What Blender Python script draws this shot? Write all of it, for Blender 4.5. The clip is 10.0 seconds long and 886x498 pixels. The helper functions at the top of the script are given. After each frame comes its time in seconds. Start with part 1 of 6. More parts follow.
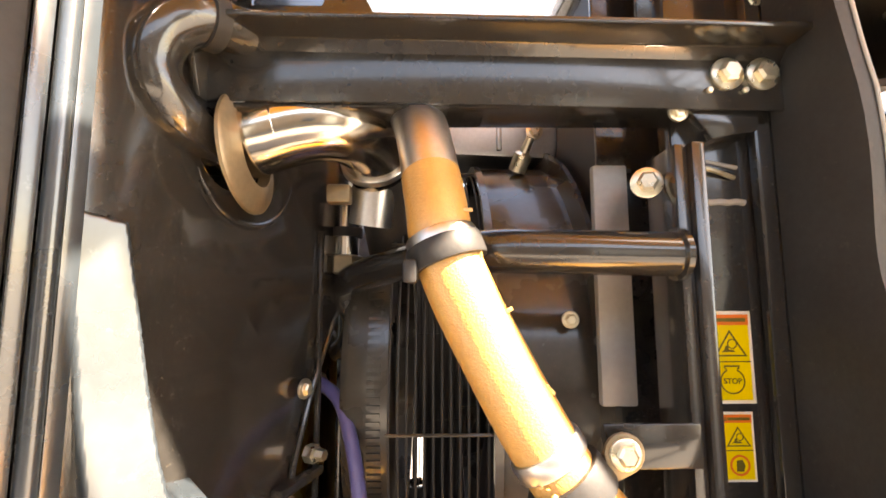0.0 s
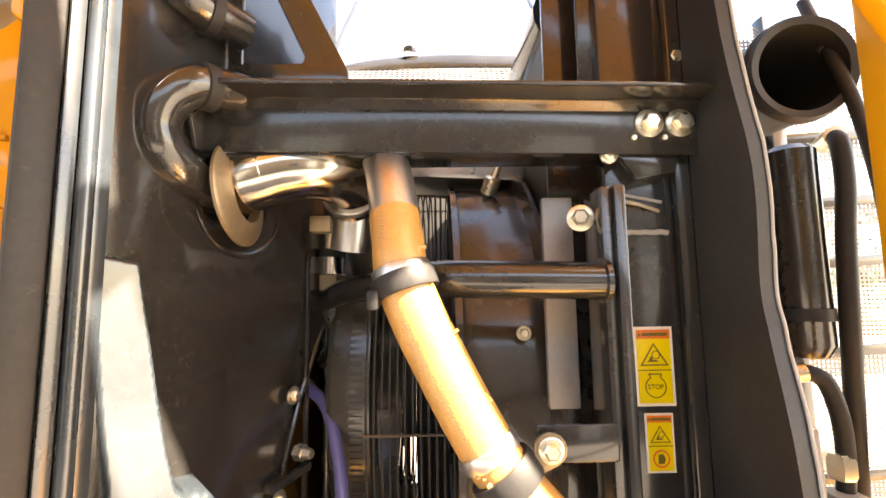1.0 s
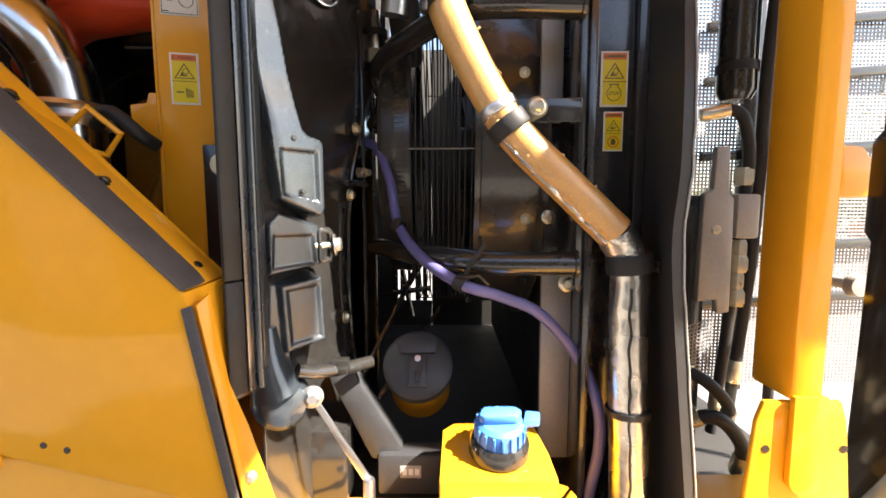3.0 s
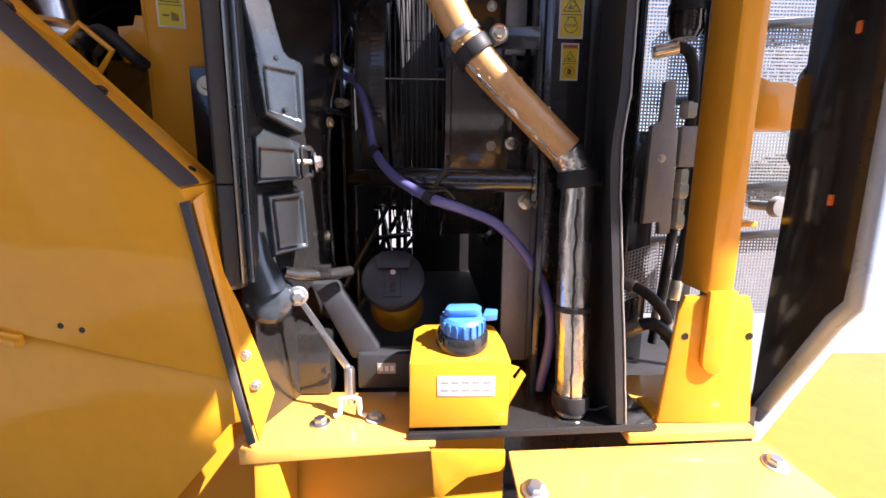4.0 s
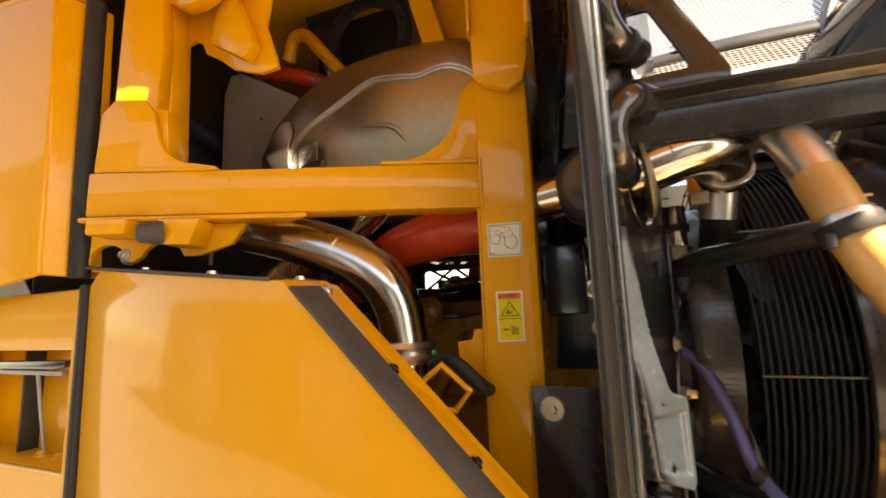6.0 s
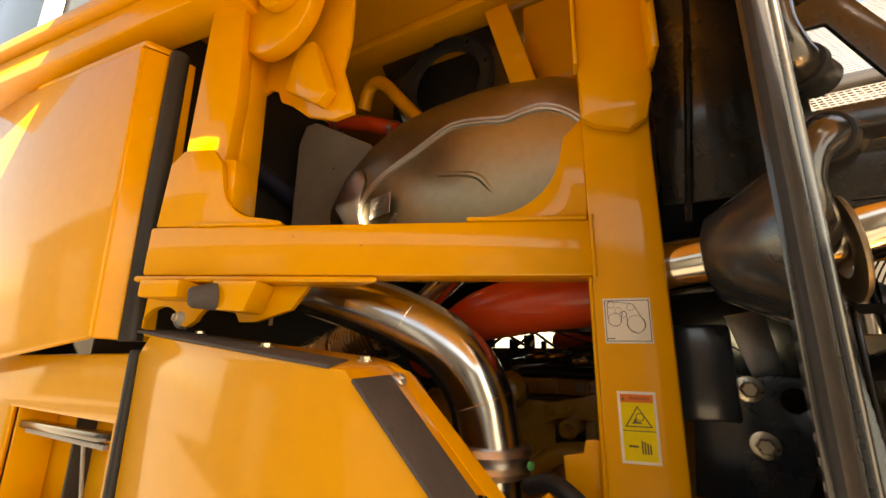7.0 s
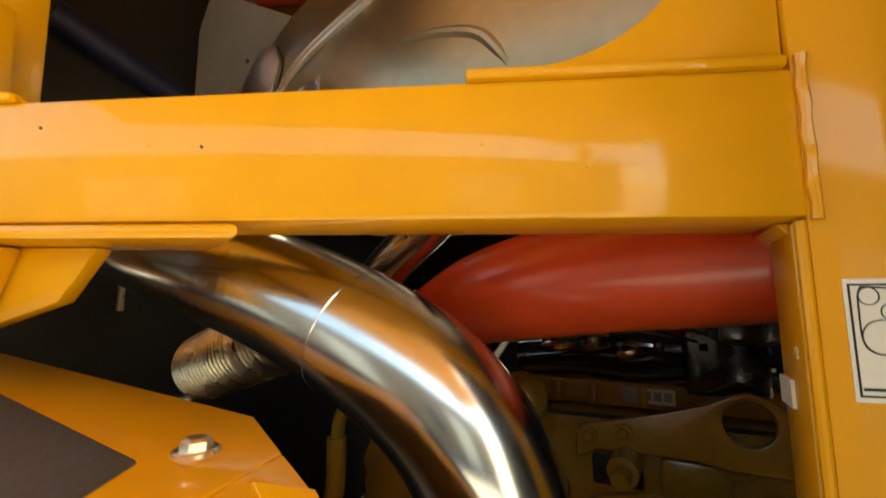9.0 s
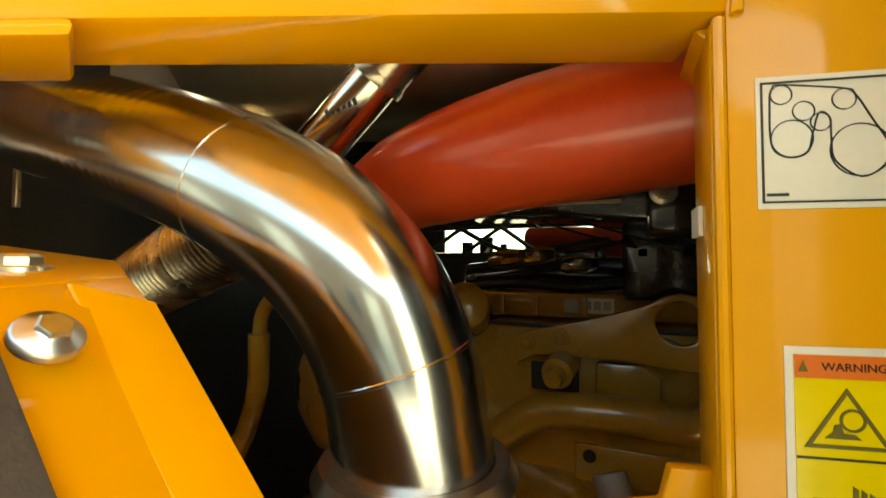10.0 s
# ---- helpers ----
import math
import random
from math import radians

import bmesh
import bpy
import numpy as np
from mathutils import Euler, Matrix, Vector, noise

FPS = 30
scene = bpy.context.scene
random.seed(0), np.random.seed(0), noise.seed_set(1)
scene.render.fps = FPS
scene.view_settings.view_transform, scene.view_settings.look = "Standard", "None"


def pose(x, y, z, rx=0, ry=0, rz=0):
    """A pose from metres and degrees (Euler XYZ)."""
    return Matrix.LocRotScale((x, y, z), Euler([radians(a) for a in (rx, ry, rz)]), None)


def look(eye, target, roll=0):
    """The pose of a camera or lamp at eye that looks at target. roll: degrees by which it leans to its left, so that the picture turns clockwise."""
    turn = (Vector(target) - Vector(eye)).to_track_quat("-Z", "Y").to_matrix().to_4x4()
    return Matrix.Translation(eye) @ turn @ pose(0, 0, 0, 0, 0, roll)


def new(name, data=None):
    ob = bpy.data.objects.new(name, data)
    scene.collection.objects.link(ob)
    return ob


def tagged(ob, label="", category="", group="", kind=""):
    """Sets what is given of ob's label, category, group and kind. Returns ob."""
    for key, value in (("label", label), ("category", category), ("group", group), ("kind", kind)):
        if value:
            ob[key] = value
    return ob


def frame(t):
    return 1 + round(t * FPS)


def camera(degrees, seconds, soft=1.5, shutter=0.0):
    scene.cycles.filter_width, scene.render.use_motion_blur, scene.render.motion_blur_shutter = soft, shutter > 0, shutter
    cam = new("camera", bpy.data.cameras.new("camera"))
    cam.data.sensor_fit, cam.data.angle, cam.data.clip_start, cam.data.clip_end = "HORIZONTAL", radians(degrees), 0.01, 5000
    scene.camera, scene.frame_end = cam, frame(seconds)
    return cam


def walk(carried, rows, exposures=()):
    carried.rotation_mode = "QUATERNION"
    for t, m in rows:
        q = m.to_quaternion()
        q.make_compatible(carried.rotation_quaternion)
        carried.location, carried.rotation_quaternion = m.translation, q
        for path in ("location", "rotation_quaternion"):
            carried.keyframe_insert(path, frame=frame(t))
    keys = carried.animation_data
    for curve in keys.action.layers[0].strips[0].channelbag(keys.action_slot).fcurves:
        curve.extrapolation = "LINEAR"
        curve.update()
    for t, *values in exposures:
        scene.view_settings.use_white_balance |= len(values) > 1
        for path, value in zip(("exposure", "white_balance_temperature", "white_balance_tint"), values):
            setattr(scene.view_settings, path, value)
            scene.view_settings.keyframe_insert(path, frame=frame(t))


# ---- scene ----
cam = camera(92.5, 10.0, 1.5, 0.2)
PATH = [
    (0, (0.003, 0.024, 2.094), (0.029, 2.013, 2.31), -0.2),
    (0.5, (0.026, -0.024, 2.138), (0.072, 1.963, 2.358), -0.9),
    (1, (0.053, -0.063, 2.123), (0.074, 1.926, 2.333), -0.8),
    (1.5, (0.074, -0.063, 2.024), (0.062, 1.932, 2.168), -1.0),
    (2, (0.091, -0.1, 1.925), (0.028, 1.899, 1.964), -1.0),
    (2.5, (0.052, -0.203, 1.852), (0.009, 1.795, 1.758), -0.9),
    (3, (0.013, -0.336, 1.772), (0.003, 1.654, 1.575), -0.1),
    (3.2, (0.023, -0.376, 1.746), (0.011, 1.609, 1.504), 0.3),
    (4.3, (0.058, -0.469, 1.671), (0.145, 1.497, 1.314), 0.2),
    (4.5, (0.071, -0.482, 1.682), (0.149, 1.487, 1.34), -0.4),
    (5, (0.026, -0.483, 1.79), (-0.066, 1.509, 1.629), -2.7),
    (5.5, (-0.133, -0.389, 1.961), (-0.574, 1.561, 2.032), -3.9),
    (6, (-0.314, -0.311, 2.044), (-1.026, 1.537, 2.323), -2.2),
    (6.2, (-0.363, -0.264, 2.066), (-1.152, 1.547, 2.381), -1.1),
    (7.3, (-0.465, -0.152, 2.146), (-1.425, 1.522, 2.657), 0.8),
    (7.5, (-0.507, -0.109, 2.17), (-1.466, 1.57, 2.681), 0.6),
    (8, (-0.594, 0.015, 2.251), (-1.588, 1.686, 2.721), 0.2),
    (8.5, (-0.648, 0.127, 2.256), (-1.602, 1.845, 2.626), -0.4),
    (9, (-0.633, 0.198, 2.199), (-1.514, 1.975, 2.455), -0.2),
    (9.5, (-0.614, 0.24, 2.152), (-1.432, 2.06, 2.291), -0.3),
    (10, (-0.601, 0.256, 2.115), (-1.377, 2.098, 2.186), 0.1),
]
EXPOSURES = [(0, 3.8, 9000, 16), (2, 3.5, 8900, 13), (3.2, 2.35, 6800, 12), (4.5, 1.78, 6100, 28), (5, 1.85, 8900, 28), (5.5, 2.45, 8800, 12), (6.2, 2.64, 11000, 12), (7.5, 2.6, 12800, 17), (8, 2.64, 11600, 13), (8.5, 2.9, 9500, 0), (9, 3.05, 8600, -2), (9.5, 3.26, 8000, -24), (10, 3.52, 9800, -14)]
walk(cam, [(t, look(eye, target, roll)) for t, eye, target, roll in PATH], EXPOSURES)

# ---- world and light ----
SUN_DIR = Vector((0.585, -0.33, 0.745)).normalized()
world = bpy.data.worlds.new("sky_world")
scene.world = world
world.use_nodes = True
wn = world.node_tree.nodes
sky = wn.new("ShaderNodeTexSky")
sky.sky_type = "NISHITA"
sky.sun_disc = False
sky.sun_elevation = math.asin(SUN_DIR.z)
sky.sun_rotation = math.atan2(SUN_DIR.x, SUN_DIR.y)
world.node_tree.links.new(sky.outputs[0], wn["Background"].inputs[0])
wn["Background"].inputs[1].default_value = 0.085
sun_data = bpy.data.lights.new("sun", "SUN")
sun_data.energy, sun_data.angle, sun_data.color = 5.8, radians(0.5), (1.0, 0.95, 0.88)
sun = new("sun", sun_data)
sun.matrix_world = look((0, 0, 0), -SUN_DIR)


# ---- materials ----
def mat(name, base, rough=0.5, metal=0.0, var=0.15, scale=12.0, bump=0.0, bump_scale=200.0, coat=0.0, dust=0.0, stain=(0.5, 0.5, 0.5), rvar=0.1, dust_scale=60.0, gloss=0.08):
    """A surface with grain at two scales, light dust specks and a fine relief."""
    m = bpy.data.materials.new(name)
    m.use_nodes = True
    nt = m.node_tree
    b = nt.nodes["Principled BSDF"]
    b.inputs["Metallic"].default_value = metal
    b.inputs["Coat Weight"].default_value = coat
    b.inputs["Coat Roughness"].default_value = gloss
    tc = nt.nodes.new("ShaderNodeTexCoord")
    n1 = nt.nodes.new("ShaderNodeTexNoise")
    n1.inputs["Scale"].default_value, n1.inputs["Detail"].default_value = scale, 5
    n2 = nt.nodes.new("ShaderNodeTexNoise")
    n2.inputs["Scale"].default_value, n2.inputs["Detail"].default_value = scale * 9, 3
    for n in (n1, n2):
        nt.links.new(tc.outputs["Object"], n.inputs["Vector"])
    add = nt.nodes.new("ShaderNodeMath")
    add.operation = "MULTIPLY_ADD"
    nt.links.new(n1.outputs["Fac"], add.inputs[0])
    add.inputs[1].default_value = 0.6
    mul = nt.nodes.new("ShaderNodeMath")
    mul.operation = "MULTIPLY"
    nt.links.new(n2.outputs["Fac"], mul.inputs[0])
    mul.inputs[1].default_value = 0.4
    nt.links.new(mul.outputs[0], add.inputs[2])
    ramp = nt.nodes.new("ShaderNodeMapRange")
    ramp.inputs["From Min"].default_value, ramp.inputs["From Max"].default_value = 0.3, 0.7
    nt.links.new(add.outputs[0], ramp.inputs["Value"])
    mix = nt.nodes.new("ShaderNodeMix")
    mix.data_type = "RGBA"
    lo = [c * (1 - var) for c in base]
    hi = [min(1, c * (1 + var)) for c in base]
    mix.inputs["A"].default_value = (*lo, 1)
    mix.inputs["B"].default_value = (*hi, 1)
    nt.links.new(ramp.outputs[0], mix.inputs["Factor"])
    colour = mix.outputs["Result"]
    if dust:
        n3 = nt.nodes.new("ShaderNodeTexNoise")
        n3.inputs["Scale"].default_value, n3.inputs["Detail"].default_value = dust_scale, 8
        n3.inputs["Roughness"].default_value = 0.75
        nt.links.new(tc.outputs["Object"], n3.inputs["Vector"])
        cut = nt.nodes.new("ShaderNodeMapRange")
        cut.inputs["From Min"].default_value, cut.inputs["From Max"].default_value = 0.60, 0.72
        cut.inputs["To Max"].default_value = dust
        nt.links.new(n3.outputs["Fac"], cut.inputs["Value"])
        mix2 = nt.nodes.new("ShaderNodeMix")
        mix2.data_type = "RGBA"
        mix2.inputs["B"].default_value = (*stain, 1)
        nt.links.new(cut.outputs[0], mix2.inputs["Factor"])
        nt.links.new(colour, mix2.inputs["A"])
        colour = mix2.outputs["Result"]
    nt.links.new(colour, b.inputs["Base Color"])
    rr = nt.nodes.new("ShaderNodeMapRange")
    rr.inputs["To Min"].default_value, rr.inputs["To Max"].default_value = max(0.02, rough - rvar), min(1, rough + rvar)
    nt.links.new(n1.outputs["Fac"], rr.inputs["Value"])
    nt.links.new(rr.outputs[0], b.inputs["Roughness"])
    if bump:
        n4 = nt.nodes.new("ShaderNodeTexNoise")
        n4.inputs["Scale"].default_value, n4.inputs["Detail"].default_value = bump_scale, 2
        nt.links.new(tc.outputs["Object"], n4.inputs["Vector"])
        bp = nt.nodes.new("ShaderNodeBump")
        bp.inputs["Strength"].default_value, bp.inputs["Distance"].default_value = bump, 0.002
        nt.links.new(n4.outputs["Fac"], bp.inputs["Height"])
        nt.links.new(bp.outputs[0], b.inputs["Normal"])
    return m


YELLOW = mat("yellow_paint", (0.735, 0.335, 0.018), 0.42, 0, 0.06, 3, 0.04, 9, 0.55, 0.10, (0.42, 0.24, 0.08), 0.06, 25)
YELLOW.node_tree.nodes["Principled BSDF"].inputs["Specular IOR Level"].default_value = 0.12
# Paler copy of yellow_paint: washed-out sunlight put into the colour, with dust blotches.
DECK = mat("sunlit_dusty_deck_paint", (0.72, 0.37, 0.065), 0.42, 0, 0.08, 3, 0.05, 30, 0.5, 0.75, (0.64, 0.52, 0.36), 0.08, 5)
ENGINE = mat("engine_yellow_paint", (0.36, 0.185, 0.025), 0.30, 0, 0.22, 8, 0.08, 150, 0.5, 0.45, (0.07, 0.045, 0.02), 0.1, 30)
BLACK = mat("black_gloss_paint", (0.021, 0.020, 0.019), 0.20, 0, 0.35, 6, 0.05, 45, 0.5, 0.30, (0.20, 0.17, 0.13), 0.08, 190)
DUSTY = mat("dusty_black_steel", (0.046, 0.041, 0.034), 0.28, 0, 0.3, 9, 0.03, 90, 0.4, 0.3, (0.20, 0.17, 0.12), 0.1, 160)
HOUSING = mat("dusty_grey_black_plastic", (0.023, 0.030, 0.037), 0.28, 0, 0.25, 8, 0.06, 90, 1.0, 0.5, (0.08, 0.10, 0.118), 0.08, 70, 0.14)
RUBBER = mat("black_rubber", (0.026, 0.026, 0.027), 0.48, 0, 0.25, 14, 0.1, 180, 0, 0.22, (0.14, 0.12, 0.10))
RUBBER.node_tree.nodes["Principled BSDF"].inputs["Specular IOR Level"].default_value = 0.22
FOAM = mat("dark_grey_foam_strip", (0.065, 0.06, 0.062), 0.8, 0, 0.25, 20, 0.3, 300, 0, 0.3, (0.12, 0.11, 0.1))
CHROME = mat("polished_steel", (0.72, 0.70, 0.67), 0.18, 1.0, 0.12, 10, 0.04, 60, 0, 0.16, (0.45, 0.36, 0.25), 0.05, 40)
EXHAUST = mat("scuffed_stainless_steel", (0.58, 0.58, 0.57), 0.20, 1.0, 0.14, 7, 0.04, 30, 0, 0.40, (0.44, 0.42, 0.38), 0.09, 14)
FOIL = mat("crumpled_foil", (0.70, 0.64, 0.56), 0.27, 1.0, 0.18, 12, 0.30, 55, 0, 0.25, (0.46, 0.36, 0.25), 0.1, 25)
BRASSY = mat("bronzed_steel", (0.62, 0.55, 0.46), 0.16, 1.0, 0.15, 10, 0.02, 60, 0, 0.1, (0.35, 0.28, 0.2), 0.05)
SOOTY = mat("sooty_exhaust_steel", (0.42, 0.35, 0.26), 0.27, 0.95, 0.25, 14, 0.05, 90, 0, 0.2, (0.16, 0.12, 0.08), 0.08)
SILVER = mat("dull_aluminium", (0.62, 0.62, 0.63), 0.35, 1.0, 0.12, 16, 0.05, 160)
SHIELD = mat("heat_shield_steel", (0.42, 0.39, 0.29), 0.38, 0.95, 0.14, 5, 0.05, 40, 0, 0.16, (0.34, 0.27, 0.18), 0.14)
WRAP = mat("ochre_heat_wrap", (0.50, 0.275, 0.08), 0.36, 0.0, 0.16, 22, 0.35, 420, 0.3, 0.25, (0.70, 0.44, 0.20), 0.06, 30, 0.24)
WRAP.node_tree.nodes["Principled BSDF"].inputs["Specular IOR Level"].default_value = 1.0
PLATED = mat("dull_tan_plating", (0.25, 0.195, 0.125), 0.40, 0.6, 0.18, 14, 0.05, 120, 0, 0.3, (0.22, 0.17, 0.11), 0.1)
ZINC = mat("zinc_plated_steel", (0.70, 0.64, 0.50), 0.3, 0.9, 0.15, 60, 0.05, 200)
RED = mat("red_silicone", (0.64, 0.062, 0.020), 0.34, 0, 0.12, 12, 0.06, 90, 0.35, 0.1, (0.5, 0.15, 0.1))
MATTE = mat("matt_black_plastic", (0.03, 0.031, 0.034), 0.5, 0, 0.25, 20, 0.05, 240, 0, 0.2, (0.12, 0.11, 0.1))
BLUE = mat("blue_plastic", (0.055, 0.21, 0.60), 0.38, 0, 0.12, 40, 0.04, 200)
VIOLET = mat("violet_grey_rubber", (0.105, 0.10, 0.25), 0.42, 0, 0.12, 30, 0.04, 200)
BLUEBLACK = mat("dark_blue_rubber", (0.012, 0.016, 0.05), 0.45, 0, 0.2, 14, 0.05, 180)
PALEEDGE = mat("pale_grey_blue_seal", (0.26, 0.33, 0.40), 0.3, 0, 0.12, 14, 0.04, 180, 0.2)
WHITE = mat("white_label", (0.75, 0.75, 0.72), 0.4, 0, 0.05, 20)
CREAM = mat("cream_label", (0.74, 0.70, 0.60), 0.35, 0, 0.05, 20)
LABELY = mat("yellow_label", (0.78, 0.60, 0.006), 0.35, 0, 0.05, 20, 0, 100, 0.3)
FADED = mat("faded_print", (0.13, 0.10, 0.012), 0.4, 0, 0.2, 40)
LABELO = mat("orange_label", (0.72, 0.16, 0.02), 0.35, 0, 0.05, 20, 0, 100, 0.3)
INK = mat("black_ink", (0.012, 0.012, 0.012), 0.4, 0, 0.1, 20)
GREYBOX = mat("grey_painted_steel", (0.34, 0.33, 0.31), 0.45, 0.2, 0.12, 12, 0.04, 100, 0, 0.1)
GREEN = mat("green_label", (0.05, 0.42, 0.12), 0.4, 0, 0.1, 20)
MESH = mat("perforated_steel_sheet", (0.30, 0.30, 0.31), 0.4, 0.3, 0.1, 20)
TAN = mat("tan_render", (0.22, 0.165, 0.12), 0.8, 0, 0.15, 1.5, 0.2, 20)
CONCRETE = mat("concrete_yard", (0.18, 0.172, 0.16), 0.8, 0, 0.12, 0.6, 0.3, 8, 0, 0.2, (0.35, 0.32, 0.28), 0.05, 2)
BARK = mat("bark", (0.09, 0.07, 0.055), 0.9, 0, 0.3, 8)
LEAF = mat("leaves", (0.075, 0.115, 0.035), 0.6, 0, 0.45, 3)
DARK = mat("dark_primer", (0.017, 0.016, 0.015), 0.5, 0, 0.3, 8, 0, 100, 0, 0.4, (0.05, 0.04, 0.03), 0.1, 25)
ORANGE = mat("orange_machine_paint", (0.55, 0.17, 0.03), 0.5, 0, 0.2, 2)
GLASS = mat("tinted_glass", (0.03, 0.05, 0.07), 0.05, 0, 0.1, 2, 0, 50, 0.5)


# ---- mesh helpers ----
def part(name, bm, material, parent=None, label="", smooth=35):
    bmesh.ops.recalc_face_normals(bm, faces=bm.faces[:])
    me = bpy.data.meshes.new(name)
    for f in bm.faces:
        f.smooth = True
    for e in bm.edges:
        e.smooth = not (len(e.link_faces) == 2 and e.calc_face_angle(0) > radians(smooth))
    bm.to_mesh(me)
    bm.free()
    me.materials.append(material)
    ob = new(name, me)
    if parent is not None:
        ob.parent = parent
    return tagged(ob, label)


def thing(name, label, category, group="", kind="", at=(0, 0, 0)):
    ob = new(name)
    ob.location = (0, 0, 0)
    return tagged(ob, label, category, group, kind)


def soften(bm, w, seg=2, angle=30):
    edges = [e for e in bm.edges if len(e.link_faces) == 2 and e.calc_face_angle(0) > radians(angle)]
    if edges and w > 0:
        bmesh.ops.bevel(bm, geom=edges, offset=w, segments=seg, profile=0.5, affect="EDGES", clamp_overlap=True)
    return bm


def box(x0, x1, y0, y1, z0, z1, bevel=0.003, m=None):
    bm = bmesh.new()
    bmesh.ops.create_cube(bm, size=1)
    for v in bm.verts:
        v.co = Vector((x0 + (v.co.x + 0.5) * (x1 - x0), y0 + (v.co.y + 0.5) * (y1 - y0), z0 + (v.co.z + 0.5) * (z1 - z0)))
    soften(bm, bevel)
    if m:
        bm.transform(m)
    return bm


def prism(pts, vec, bevel=0.002, holes=(), m=None):
    """A flat outline of 3D points, with holes, drawn out along vec."""
    bm = bmesh.new()
    edges = []
    for loop in (pts, *holes):
        vs = [bm.verts.new(p) for p in loop]
        edges += [bm.edges.new((vs[k], vs[(k + 1) % len(vs)])) for k in range(len(vs))]
    bmesh.ops.triangle_fill(bm, use_beauty=True, use_dissolve=False, edges=edges)
    ret = bmesh.ops.extrude_face_region(bm, geom=bm.faces[:])
    for v in [g for g in ret["geom"] if isinstance(g, bmesh.types.BMVert)]:
        v.co += Vector(vec)
    bmesh.ops.recalc_face_normals(bm, faces=bm.faces[:])
    soften(bm, bevel, 2, 40)
    if m:
        bm.transform(m)
    return bm


def plate(pts, y0, y1, bevel=0.002, holes=(), m=None):
    """An outline of (x, z) drawn out from y0 to y1."""
    return prism([(x, y0, z) for x, z in pts], (0, y1 - y0, 0), bevel, [[(x, y0, z) for x, z in h] for h in holes], m)


def arc(cx, cz, r, a0, a1, n=10):
    return [(cx + r * math.cos(radians(a0 + (a1 - a0) * k / n)), cz + r * math.sin(radians(a0 + (a1 - a0) * k / n))) for k in range(n + 1)]


def circle(cx, cz, r, n=24):
    return arc(cx, cz, r, 0, 360 - 360 / n, n - 1)


def spline(pts, n=8):
    """A smooth line through points, which may carry a radius as fourth value."""
    P = [Vector(p) for p in pts]
    P = [2 * P[0] - P[1]] + P + [2 * P[-1] - P[-2]]
    out = []
    for a, b, c, d in zip(P, P[1:], P[2:], P[3:]):
        for k in range(n):
            t = k / n
            out.append(0.5 * ((2 * b) + (c - a) * t + (2 * a - 5 * b + 4 * c - d) * t * t + (3 * b - a - 3 * c + d) * t ** 3))
    return out + [P[-2]]


def sweep(path, radius, seg=18, caps=True, ripple=None):
    """A tube along a list of Vectors; radius a number or a function of the step 0..1."""
    bm = bmesh.new()
    rings = []
    up = Vector((0.13, 0.2, 0.97))
    for k, p in enumerate(path):
        tan = (path[min(k + 1, len(path) - 1)] - path[max(k - 1, 0)]).normalized()
        side = tan.cross(up)
        if side.length < 1e-4:
            side = tan.cross(Vector((1, 0, 0)))
        side.normalize()
        up = side.cross(tan).normalized()
        t = k / (len(path) - 1)
        r = radius(t) if callable(radius) else radius
        ring = []
        for j in range(seg):
            a = 2 * math.pi * j / seg
            rr = r * (ripple(t, a) if ripple else 1)
            ring.append(bm.verts.new(p + rr * (math.cos(a) * side + math.sin(a) * up)))
        rings.append(ring)
    for a, b in zip(rings, rings[1:]):
        for j in range(seg):
            bm.faces.new((a[j], a[(j + 1) % seg], b[(j + 1) % seg], b[j]))
    if caps:
        bm.faces.new(rings[0][::-1])
        bm.faces.new(rings[-1])
    return bm


def tube(pts, radius, seg=18, n=8, caps=True, ripple=None):
    return sweep([Vector(p[:3]) for p in spline([p[:3] for p in pts], n)], radius, seg, caps, ripple)


def lathe(profile, seg=32, m=None, closed=False):
    """A profile of (r, h) turned about the z axis, then placed by m."""
    bm = bmesh.new()
    rings = [[bm.verts.new((r * math.cos(2 * math.pi * k / seg), r * math.sin(2 * math.pi * k / seg), h)) for k in range(seg)] for r, h in profile]
    pairs = list(zip(rings, rings[1:])) + ([(rings[-1], rings[0])] if closed else [])
    for a, b in pairs:
        for k in range(seg):
            bm.faces.new((a[k], a[(k + 1) % seg], b[(k + 1) % seg], b[k]))
    if not closed:
        for ring, (r, h) in ((rings[0], profile[0]), (rings[-1], profile[-1])):
            if r > 1e-5:
                bm.faces.new(ring)
    bmesh.ops.remove_doubles(bm, verts=bm.verts[:], dist=1e-6)
    if m:
        bm.transform(m)
    return bm


def facing(loc, axis):
    """A placement whose z axis points along axis."""
    return Matrix.Translation(loc) @ Vector(axis).to_track_quat("Z", "Y").to_matrix().to_4x4()


def joined(*bms):
    """Several bmeshes as one."""
    out = bmesh.new()
    for b in bms:
        me = bpy.data.meshes.new("tmp")
        b.to_mesh(me)
        b.free()
        out.from_mesh(me)
        bpy.data.meshes.remove(me)
    return out


def hex_bolt(loc, axis, r=0.011, washer=True):
    m = facing(loc, axis)
    head = lathe([(0, r * 0.95), (r * 0.72, r * 0.95), (r, r * 0.75), (r, 0)], 6, m)
    if not washer:
        return head
    disc = lathe([(0, 0.0025), (r * 1.35, 0.0025), (r * 1.5, 0.0015), (r * 1.5, -0.002), (0, -0.002)], 20, m)
    return joined(head, disc)


def add_bolt(parent, loc, axis=(0, -1, 0), r=0.011, material=None, washer=True):
    b = part("bolt", hex_bolt(loc, axis, r, False), material or ZINC, parent)
    if washer:
        part("washer", lathe([(0, 0.0025), (r * 1.35, 0.0025), (r * 1.5, 0.0015), (r * 1.5, -0.002), (0, -0.002)], 20, facing(loc, axis)), material or ZINC, b)
    return b


